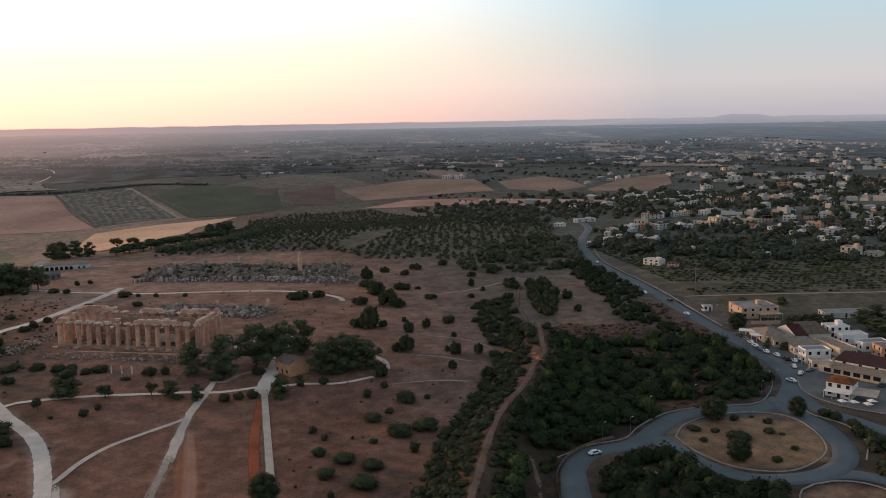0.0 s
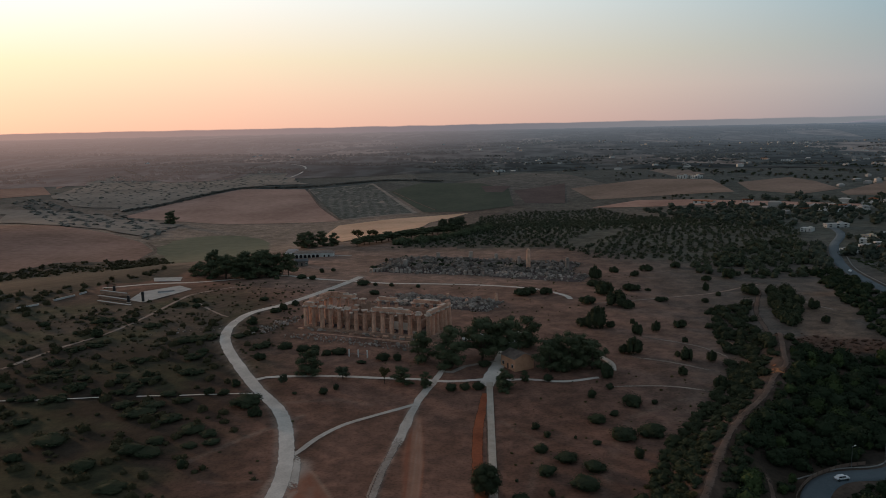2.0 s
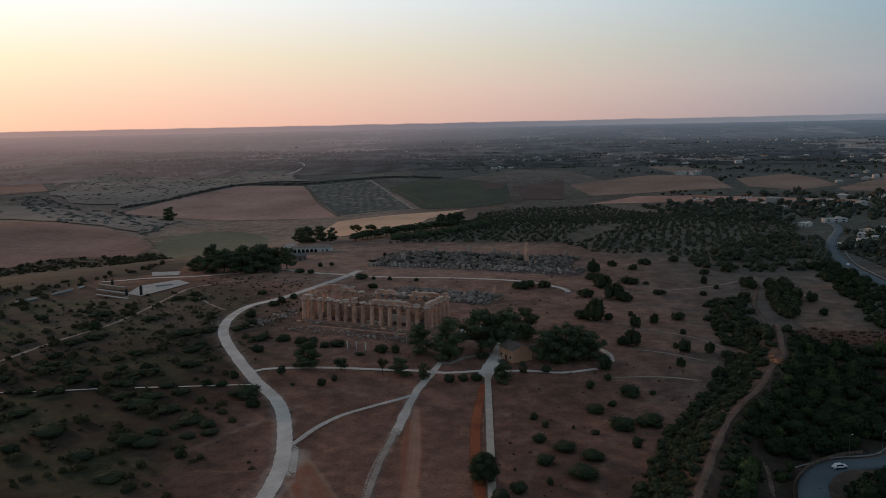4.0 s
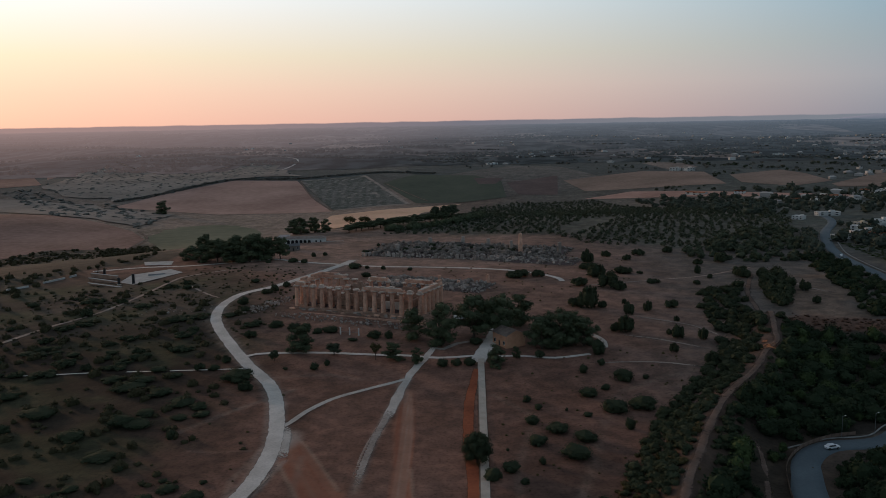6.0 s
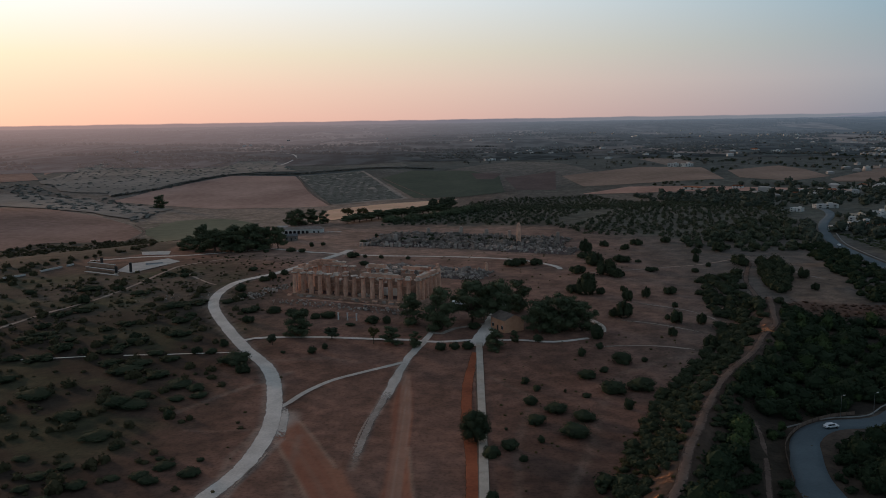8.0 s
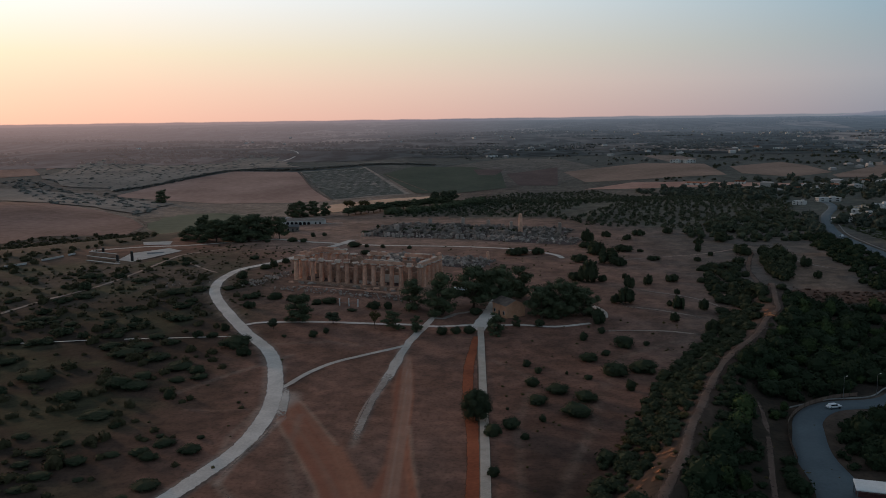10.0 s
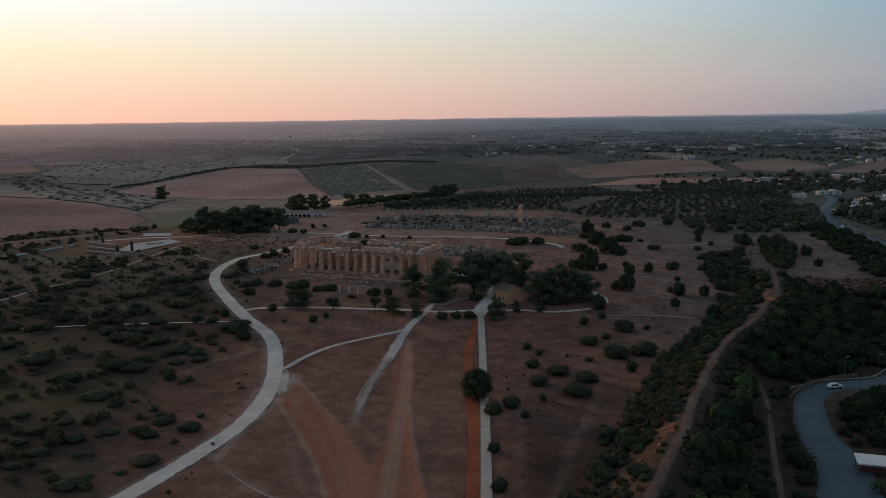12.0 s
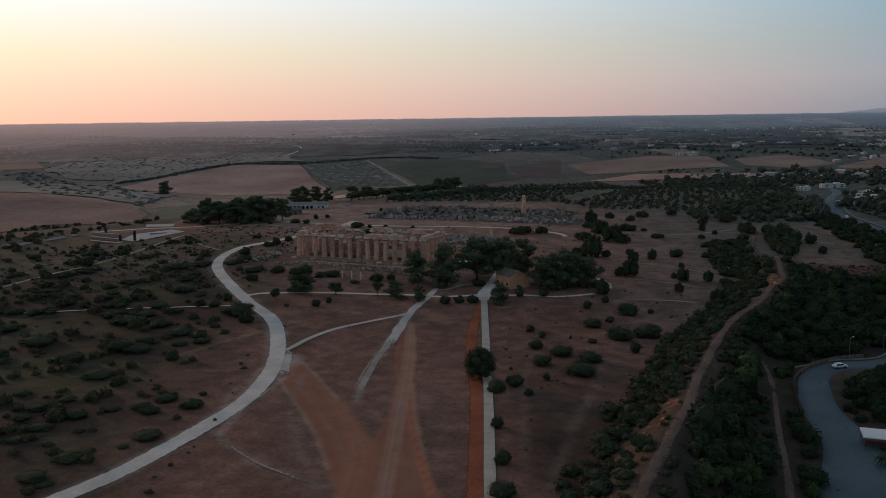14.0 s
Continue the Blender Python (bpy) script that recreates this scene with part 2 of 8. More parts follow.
def lathe(rings, n=20, flute=0.0, cap=True):
    """A turned shape from rings of (radius, height); every second side may be hollowed."""
    bm = bmesh.new()
    loops = []
    for r, z in rings:
        k = n * 2 if flute else n
        loops.append([bm.verts.new((q * math.cos(i * 2 * math.pi / k), q * math.sin(i * 2 * math.pi / k), z)) for i in range(k) for q in (r * (1 - flute * (i % 2)),)])
    for a, b in zip(loops, loops[1:]):
        for i in range(len(a)):
            bm.faces.new((a[i], a[(i + 1) % len(a)], b[(i + 1) % len(b)], b[i]))
    if cap:
        bm.faces.new(loops[-1])
        bm.faces.new(loops[0][::-1])
    return bm


# ---- the lie of the land ----
def ss(a, b, t):
    t = np.clip((t - a) / (b - a), 0, 1)
    return t * t * (3 - 2 * t)


def line_distance(x, y, pts):
    best = np.full(np.shape(x), 1e9)
    for (x0, y0), (x1, y1) in zip(pts, pts[1:]):
        dx, dy = x1 - x0, y1 - y0
        t = np.clip(((x - x0) * dx + (y - y0) * dy) / (dx * dx + dy * dy), 0, 1)
        best = np.minimum(best, np.hypot(x - x0 - t * dx, y - y0 - t * dy))
    return best


RIDGE = [(58, -172), (66, -153), (72, -139), (78.6, -124.5), (86.2, -107.5), (92.6, -90.5), (98.7, -77), (109, -53.5), (120.3, -32), (137, -8), (146.5, 10), (156, 24), (161, 40), (169, 66)]


def height(x, y):
    x, y = np.asarray(x, float), np.asarray(y, float)
    r = np.hypot(x, y + 290)
    z = -4.3 + 6.5 * ss(-60, 170, y) - 5 * ss(-40, -190, x)
    right = 1 - 0.6 * ss(150, 500, x)
    z = z - 36 * ss(420, 900, y + 0.9 * np.maximum(0, -x)) * right
    z = z + 28 * ss(1200, 1750, r) * right + (48 + 6 * (1 - right)) * ss(1990, 5000, r)
    z = z + 18 * np.exp(-((x + 560) ** 2 + (y - 760) ** 2) / 150 ** 2)
    z = z + 20 * np.exp(-((x + 640) / 480) ** 2 - ((y - 1880) / 230) ** 2) + 9 * np.exp(-((x + 900) / 160) ** 2 - ((y - 1520) / 150) ** 2)
    z = z + 11 * np.exp(-((x + 1150) / 520) ** 2 - ((y - 2600) / 260) ** 2) + 10 * np.exp(-((x - 250) / 700) ** 2 - ((y - 2450) / 240) ** 2)
    z = z + 8 * np.sin(x * 0.0031 + 1.1 + 0.6 * np.sin(y * 0.002)) * np.sin(y * 0.0046 + 0.5) * ss(2000, 2600, r) * ss(4600, 3800, r)
    z = z + (66 - z) * ss(3500, 4850, r)
    return z + 7.6 * np.exp(-(line_distance(x, y, RIDGE) / 9.5) ** 2) * ss(110, 60, y)


def hz(x, y):
    return float(height(x, y))


def spread(lo, fine_lo, fine_hi, hi, step, grow=1.06):
    out = list(np.arange(fine_lo, fine_hi + step / 2, step))
    s = step
    while out[-1] < hi:
        s *= grow
        out.append(out[-1] + s)
    s = step
    while out[0] > lo:
        s *= grow
        out.insert(0, out[0] - s)
    return np.array(out)


def inside(x, y, poly):
    hit = np.zeros(np.shape(x), bool)
    for (x0, y0), (x1, y1) in zip(poly, poly[1:] + poly[:1]):
        if y0 != y1:
            hit ^= ((y0 > y) != (y1 > y)) & (x < (x1 - x0) * (y - y0) / (y1 - y0) + x0)
    return hit


MAIN_ROAD = [(-70, -190), (-52, -158), (-40, -138), (-34, -128), (-28, -113), (-21, -92), (-18, -77), (-18, -50), (-24, -16), (-31, 5), (-43, 26), (-57, 54),
             (-71, 86), (-77, 108), (-78, 128), (-74, 148), (-61, 164), (-48, 191), (-35, 224), (-28, 246)]
GLADES = [[(247.8, 116.4), (256, 104.8), (252, 84), (247.5, 64.6), (249, 37), (241, 43.6), (239, 65), (238.6, 89.6)], [(170, 59), (187.6, 90), (199, 79.5), (215.4, 78), (227, 73.5), (218.3, 59), (201.4, 59.2), (178.5, 57)],
          [(198, 38), (205.8, 40.2), (214.4, 33.6), (213, 19.4), (204.3, 17.2), (195.2, 24.5)], [(207, 11), (214.5, 10), (213.5, 0), (205, -1)], [(204.2, -7), (212.5, -5), (210.5, -16.5), (200, -19)],
          [(171, 38), (179, 38), (184, 30), (180, 25.5), (172, 32)], [(174, -28), (184.8, -22), (200, -23), (214, -29), (199, -30), (181, -31)]]
DRY_SLOPE = [(222.4, 177.2), (236, 172), (226, 130), (222, 105), (215.9, 78.7), (199.5, 80.2), (188.3, 91.8), (192, 112), (204, 140)]
GULLY = [(162, 32), (186, 70), (221, 70), (234, 56), (244, 31), (240, -3), (231, -22), (216, -31), (197, -30), (180, -32), (162, -46), (146, -51), (131, -59), (118, -85),
         (101, -141), (72, -144), (86, -114), (113, -58), (139, -18)]


def land():
    xs, ys = spread(-4800, -26, 42, 4800, 0.62, 1.055), spread(-4800, -146, 2, 4800, 0.8, 1.05)
    gx, gy = np.meshgrid(xs, ys)
    x, y = gx.ravel(), gy.ravel()
    small = np.sin(x * 0.11 + 1.3 * np.sin(y * 0.07)) * np.sin(y * 0.13 + np.sin(x * 0.05))
    z = height(x, y) + 0.12 * small - 16 * ss(1900, 2250, np.hypot(x, y + 290)) * (np.abs(np.arctan2(x, y + 290)) < 1.3)
    i = np.arange(len(ys) - 1)[:, None] * len(xs) + np.arange(len(xs) - 1)[None, :]
    i = i.ravel()
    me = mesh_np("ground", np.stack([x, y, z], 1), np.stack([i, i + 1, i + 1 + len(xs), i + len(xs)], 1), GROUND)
    for p in (me.polygons,):
        p.foreach_set("use_smooth", np.ones(len(p), bool))
    r = np.hypot(x, y + 290)
    c = np.tile(np.array([0.205, 0.110, 0.083]), (len(x), 1))

    def blend(w, colour):
        c[:] = c * (1 - w[:, None]) + np.array(colour) * w[:, None]

    # eastern ground cooled in colour to stand in for bluish sky light
    blend(ss(70, 170, x), (0.136, 0.116, 0.104))
    # near ground painted darker to imitate the view's dim lower corners
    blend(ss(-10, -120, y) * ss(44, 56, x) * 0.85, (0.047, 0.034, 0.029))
    side = ss(-20, -75, x + 0.25 * np.maximum(0, y - 60)) * ss(260, 170, y)
    blend(ss(20, 90, y) * ss(330, 250, y) * ss(-95, -45, x) * ss(190, 120, x) * 0.6, (0.262, 0.158, 0.124))
    blend(ss(185, 240, y) * ss(420, 340, y) * ss(-130, -90, x) * ss(130, 60, x) * 0.6, (0.33, 0.222, 0.178))
    blend(side * 0.95, (0.034, 0.028, 0.021))
    blend(side * ss(50, 130, y) * 0.85, (0.098, 0.078, 0.062))
    # same dimming at the lower left, put into the soil colour
    blend(ss(-30, -130, y) * ss(-22, -34, x) * 0.5, (0.048, 0.035, 0.029))
    lawn = np.array([noise.noise((px_ * 0.022, py_ * 0.030, 5.0)) + 0.5 * noise.noise((px_ * 0.07, py_ * 0.09, 7.0)) if w_ > 0 else 0.0 for px_, py_, w_ in zip(x, y, side)])
    blend(side * ss(-0.1, 0.4, lawn) * (0.5 + 0.2 * ss(60, 140, y)), (0.066, 0.074, 0.038))
    grain = np.random.default_rng(3).random(400)

    bare = np.zeros(len(x))

    def fan(left, right, colour, dusty, strength, soft=0.8):
        """Worn soil between two edges that run along y, with dusty streaks along its length."""
        lo = np.interp(y, [q[1] for q in left][::-1], [q[0] for q in left][::-1])
        hi = np.interp(y, [q[1] for q in right][::-1], [q[0] for q in right][::-1])
        u = (x - lo) / np.maximum(hi - lo, 0.5)
        ruts = 0.6 * np.interp(u * 5 + 50 + 0.3 * np.sin(y * 0.03), np.arange(400), grain) + 0.4 * np.interp(u * 14 + 150 + 0.2 * np.sin(y * 0.06), np.arange(400), grain)
        along = 0.75 + 0.5 * np.interp(y * 0.06 + 200 + u * 2, np.arange(400), grain)
        edge = ss(-soft, soft, x - lo) * ss(soft, -soft, x - hi)
        w = edge * ss(left[0][1] + 4, left[0][1] - 8, y) * np.clip(strength * along, 0, 1)
        blend(w, colour)
        blend(w * np.clip(2.2 * ruts - 0.75, 0, 1) * 0.8, dusty)
        bare[:] = np.maximum(bare, w)

    blend(ss(-55, -110, y) * ss(-12, 4, x + 0.3 * (y + 110)) * ss(40, 28, x) * 0.5, (0.20, 0.13, 0.107))
    # two worn sheets of soil that meet in the south, redder at their eastern rims
    RED, DUSTY = (0.290, 0.114, 0.071), (0.280, 0.150, 0.106)
    fan([(-16.5, -42), (-15.9, -59), (-10.2, -73.6), (-1.3, -95.4), (3.4, -108), (8.5, -125.5), (12.5, -139), (20, -175)],
        [(-14.5, -38), (-7.7, -53), (-1.6, -66.5), (5.2, -83), (9.5, -93.7), (16, -113), (22, -139), (28, -175)], RED, DUSTY, 0.85)
    fan([(16.8, -6), (16.2, -41), (18.4, -69.6), (18.2, -96), (15.3, -113.5), (14, -139), (14, -175)],
        [(20.6, -2), (22.8, -36.6), (22.7, -69.7), (24.9, -96), (27.8, -120), (31, -139), (36, -175)], RED, DUSTY, 0.85)
    fan([(2, -80), (5, -90), (9, -103), (12, -118)], [(7.5, -86), (10.5, -95), (16, -110), (18, -118)], (0.36, 0.165, 0.105), RED, 0.6, 1.5)
    fan([(20.4, -40), (21, -50), (21, -69.7), (23, -96), (25.8, -120), (29, -139), (34, -175)], [(22.6, -36), (23.0, -48), (22.9, -69.7), (25.1, -96), (28, -120), (31.2, -139), (36, -175)], (0.40, 0.160, 0.096), RED, 0.9, 0.5)
    fan([(18.2, -4), (18.6, -24), (19.2, -46)], [(20.4, -2), (21.5, -20), (22.6, -46)], (0.32, 0.170, 0.120), (0.37, 0.235, 0.18), 0.85, 0.6)
    for rim in ([(-14.5, -40), (-7.7, -53), (-1.6, -66.5), (5.2, -83)], [(-15.9, -59), (-10.2, -73.6), (-1.3, -95.4), (3.4, -108), (8.5, -125.5)], [(22.9, -69.7), (25.1, -96), (28, -120)]):
        blend(ss(0.9, 0.2, line_distance(x, y, rim)) * 0.45, (0.36, 0.26, 0.20))
    for line, wide, depth in (([(131, 63), (124, 22), (108, -11), (86, -23), (80, -41), (66, -89), (60, -108), (55, -126), (50, -150)], 0.8, 0.26), ([(77, -50), (71.5, -76), (68.6, -81), (60.4, -104)], 0.8, 0.22),
                              ([(86, -23), (92, -8), (112, 8), (128, 14)], 0.8, 0.4), ([(-51, -42), (-36, -20), (-21, -2)], 0.9, 0.45), ([(-20, -52), (-24, -75), (-22, -96)], 0.7, 0.5),
                              ([(2, 8), (-10, 14), (-30, 12)], 0.8, 0.3), ([(48, -10), (60, -30), (52, -70), (49, -120)], 0.8, 0.3), ([(-8, -60), (-6, -90), (2, -120)], 0.7, 0.35)):
        blend(ss(wide + 1.2, wide - 0.6, line_distance(x, y, line)) * depth, (0.26, 0.185, 0.148))
    worn = [(18, 8), (16, -12), (13.8, -27), (11.2, -48), (9.9, -67), (9.4, -85)]
    blend(ss(3.0, 0.2, line_distance(x, y, worn) + 0.8 * ss(-5, -70, y)) * 0.65 * ss(-88, -80, y), (0.44, 0.35, 0.30))
    blend(ss(2.0, 0.4, line_distance(x, y, [(-20, -104), (-16, -111), (-7.3, -121.6), (0, -127.6), (8.6, -134)])) * 0.6, (0.26, 0.19, 0.155))
    blend(ss(1.6, 0.2, line_distance(x, y, [(-12.4, -62.6), (-14.9, -75.8), (-16.9, -86), (-18.2, -95), (-19, -106)])) * 0.55, (0.36, 0.28, 0.235))
    blend(ss(1.2, 0.2, line_distance(x, y, [(-42, -54.6), (-33.7, -56), (-22, -55)])) * 0.5, (0.25, 0.155, 0.12))
    blend(ss(7, 1, np.hypot((x + 14.5) * 1.2, (y + 47) * 0.6)) * 0.75, (0.47, 0.39, 0.34))
    blend(ss(4.6, 2.2, line_distance(x, y, MAIN_ROAD)) * 0.35, (0.40, 0.33, 0.29))
    blend(ss(13, 6, line_distance(x, y, RIDGE)) * 0.75, (0.085, 0.056, 0.044))
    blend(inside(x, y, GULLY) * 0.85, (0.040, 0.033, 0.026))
    for glade in GLADES:
        blend(inside(x, y, glade) * 0.85, (0.135, 0.078, 0.058))
    blend(inside(x, y, DRY_SLOPE) * 0.75, (0.225, 0.150, 0.112))
    blend(ss(95, 125, x + 0.55 * (y + 60) * (y < -60) * -1) * ss(-40, -70, y) * 0.5, (0.075, 0.058, 0.042))
    # farther ground lightened in colour to stand in for haze
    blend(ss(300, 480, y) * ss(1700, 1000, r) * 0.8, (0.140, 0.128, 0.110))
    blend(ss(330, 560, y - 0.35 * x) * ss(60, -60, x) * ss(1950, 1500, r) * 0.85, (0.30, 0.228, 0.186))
    valley = [(-440, 528), (-389, 572), (-337, 602), (-306, 636), (-270, 600), (-205, 420), (-155, 322), (-160, 277), (-195, 263), (-217, 208), (-228, 182), (-330, 150), (-520, 380)]
    blend(inside(x, y, valley) * 0.9, (0.044, 0.046, 0.036))
    blend(inside(x, y, [(-306, 636), (-313, 690), (-340, 760), (-240, 790), (-190, 700), (-150, 420), (-200, 430)]) * 0.5, (0.085, 0.095, 0.062))
    blend(inside(x, y, [(-18, 372), (23, 458), (64, 921), (133, 986), (240, 972), (287, 754), (341, 505), (292, 345), (240, 255), (173, 290), (114, 358)]) * 0.75, (0.098, 0.100, 0.080))
    # village ground lightened and blued to stand in for haze
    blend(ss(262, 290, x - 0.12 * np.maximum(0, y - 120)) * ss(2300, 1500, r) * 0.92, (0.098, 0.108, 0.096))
    blend(inside(x, y, [(272, 60), (278, 130), (284, 215), (330, 260), (470, 200), (520, 60), (400, 20), (310, 60)]) * 0.8, (0.112, 0.102, 0.070))
    blend(ss(1.08, 0.9, np.hypot((x - 193) / 26, (y + 64) / 21)), (0.27, 0.175, 0.115))
    blend(ss(1.1, 0.9, np.hypot((x - 193) / 14, (y + 114) / 16)), (0.22, 0.145, 0.10))
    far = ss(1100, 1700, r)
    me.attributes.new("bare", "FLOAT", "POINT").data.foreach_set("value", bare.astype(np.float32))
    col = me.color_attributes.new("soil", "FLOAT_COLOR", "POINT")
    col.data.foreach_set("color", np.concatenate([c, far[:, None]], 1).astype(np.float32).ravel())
    return tagged(new("ground", me), "dry brown grassland with bare red soil and far farmland", "ground", "", "structure")


def ground_material():
    m = bpy.data.materials.new("dry_ground")
    m.use_nodes = True
    n, l = m.node_tree.nodes, m.node_tree.links
    p = n["Principled BSDF"]
    p.inputs["Roughness"].default_value, p.inputs["Specular IOR Level"].default_value = 1.0, 0.1
    geo, soil = n.new("ShaderNodeNewGeometry"), n.new("ShaderNodeAttribute")
    soil.attribute_name = "soil"

    def tex(kind, scale, detail=6):
        t = n.new(kind)
        t.inputs["Scale"].default_value, t.inputs["Detail"].default_value = scale, detail
        l.new(geo.outputs["Position"], t.inputs["Vector"])
        return t

    def mixed(fac, a, b, blend="MIX"):
        x = n.new("ShaderNodeMix")
        x.data_type, x.blend_type = "RGBA", blend
        for sock, v in (("Factor", fac), ("A", a), ("B", b)):
            if isinstance(v, (tuple, float)):
                x.inputs[sock].default_value = v
            else:
                l.new(v, x.inputs[sock])
        return x.outputs["Result"]

    def ranged(v, a, b, c, d):
        x = n.new("ShaderNodeMapRange")
        for k, q in zip(("From Min", "From Max", "To Min", "To Max"), (a, b, c, d)):
            x.inputs[k].default_value = q
        l.new(v, x.inputs["Value"])
        return x.outputs[0]

    mottle = tex("ShaderNodeTexNoise", 0.075, 8)
    patch, tuft, grit = tex("ShaderNodeTexNoise", 0.022), tex("ShaderNodeTexNoise", 0.21), tex("ShaderNodeTexNoise", 0.95)
    cells = n.new("ShaderNodeTexVoronoi")
    cells.inputs["Scale"].default_value = 0.0045
    stretch = n.new("ShaderNodeVectorMath")
    stretch.operation = "MULTIPLY"
    stretch.inputs[1].default_value = (1.0, 0.55, 0.0)
    l.new(geo.outputs["Position"], stretch.inputs[0])
    l.new(stretch.outputs[0], cells.inputs["Vector"])
    hue = n.new("ShaderNodeSeparateColor")
    l.new(cells.outputs["Color"], hue.inputs[0])
    ramp = n.new("ShaderNodeValToRGB")
    ramp.color_ramp.interpolation = "CONSTANT"
    # far field tones greyed and lightened, haze put into the colour
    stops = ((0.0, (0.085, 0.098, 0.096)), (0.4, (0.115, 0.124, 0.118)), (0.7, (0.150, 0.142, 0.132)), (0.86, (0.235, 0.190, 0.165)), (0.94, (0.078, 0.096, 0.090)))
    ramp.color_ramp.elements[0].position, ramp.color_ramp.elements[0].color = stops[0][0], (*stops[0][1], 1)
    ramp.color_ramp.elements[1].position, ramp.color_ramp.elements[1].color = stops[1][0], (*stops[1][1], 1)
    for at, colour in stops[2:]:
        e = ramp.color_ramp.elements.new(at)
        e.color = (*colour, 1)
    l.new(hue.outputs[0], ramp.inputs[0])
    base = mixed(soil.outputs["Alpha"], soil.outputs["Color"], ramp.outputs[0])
    bare = n.new("ShaderNodeAttribute")
    bare.attribute_name = "bare"
    grown = ranged(bare.outputs["Fac"], 0.0, 1.0, 1.0, 0.22)

    def patchy(v, a, b, amount):
        x = n.new("ShaderNodeMath")
        x.operation = "MULTIPLY"
        l.new(ranged(v, a, b, 0.0, amount), x.inputs[0])
        l.new(grown, x.inputs[1])
        return x.outputs[0]

    base = mixed(patchy(patch.outputs["Fac"], 0.35, 0.68, 0.55), base, mixed(1.0, base, (0.55, 0.58, 0.58, 1.0), "MULTIPLY"))
    base = mixed(patchy(mottle.outputs["Fac"], 0.40, 0.64, 0.75), base, mixed(1.0, base, (0.62, 0.62, 0.60, 1.0), "MULTIPLY"))
    base = mixed(patchy(tuft.outputs["Fac"], 0.38, 0.66, 0.9), base, mixed(1.0, base, (1.6, 1.52, 1.45, 1.0), "MULTIPLY"))
    base = mixed(patchy(grit.outputs["Fac"], 0.47, 0.70, 0.6), base, mixed(1.0, base, (0.45, 0.48, 0.45, 1.0), "MULTIPLY"))
    l.new(base, p.inputs["Base Color"])
    b = n.new("ShaderNodeBump")
    b.inputs["Strength"].default_value, b.inputs["Distance"].default_value = 0.5, 0.3
    l.new(tuft.outputs["Fac"], b.inputs["Height"])
    l.new(b.outputs[0], p.inputs["Normal"])
    return m


GROUND = ground_material()
land()


def smooth_line(pts, step=3.0):
    out = []
    p = [Vector((2 * pts[0][0] - pts[1][0], 2 * pts[0][1] - pts[1][1])), *(Vector(q) for q in pts), Vector((2 * pts[-1][0] - pts[-2][0], 2 * pts[-1][1] - pts[-2][1]))]
    for a, b, c, d in zip(p, p[1:], p[2:], p[3:]):
        k = max(1, int((c - b).length / step))
        for i in range(k):
            t = i / k
            out.append(0.5 * ((2 * b) + (c - a) * t + (2 * a - 5 * b + 4 * c - d) * t * t + (3 * b - a - 3 * c + d) * t ** 3))
    return out + [p[-2]]


def ribbon(name, pts, width, material, label, category="road", lift=0.12, wobble=0.06, ends=None, kerb=False):
    """A road or path laid over the ground. ends: widths at its first and last point."""
    line = smooth_line(pts)
    bm = bmesh.new()
    rim = bm.verts.layers.float.new("rim")
    rows = []
    rag = "dust" in material.name or "gravel" in material.name or "soil" in material.name
    soft = category == "track" and "gravel" not in material.name
    for i, q in enumerate(line):
        t = i / max(1, len(line) - 1)
        w = width if ends is None else ends[0] + (ends[1] - ends[0]) * t
        w *= 1.17 if rag else 1.0
        d = (line[min(i + 1, len(line) - 1)] - line[max(i - 1, 0)]).normalized()
        nrm = Vector((-d.y, d.x))
        row = []
        for k, (u, up, inner) in enumerate(((-0.5, 0 if rag else -0.25, 0), (-0.36 if rag else -0.48, 0, 1), (-0.2, 0.02, 1), (0.2, 0.02, 1), (0.36 if rag else 0.48, 0, 1), (0.5, 0 if rag else -0.25, 0))):
            e = q + nrm * (w * u + (wobble * w * 0.5 * noise.noise((q.x * 0.13, q.y * 0.13, k // 3 * 9)) if abs(u) > 0.3 else 0))
            v = bm.verts.new((e.x, e.y, hz(e.x, e.y) + lift + up))
            v[rim] = inner * (0.5 if soft and abs(u) > 0.3 else 1) * (min(1.0, min(i, len(line) - 1 - i) * 0.22) if category == "track" else 1)
            row.append(v)
        rows.append(row)
    for a, b in zip(rows, rows[1:]):
        for k in range(5):
            bm.faces.new((a[k], a[k + 1], b[k + 1], b[k]))
    ob = new(name, done(bm, name, material))
    for f in ob.data.polygons:
        f.use_smooth = True
    return tagged(ob, label, category, "", "structure")


FIELDS = []


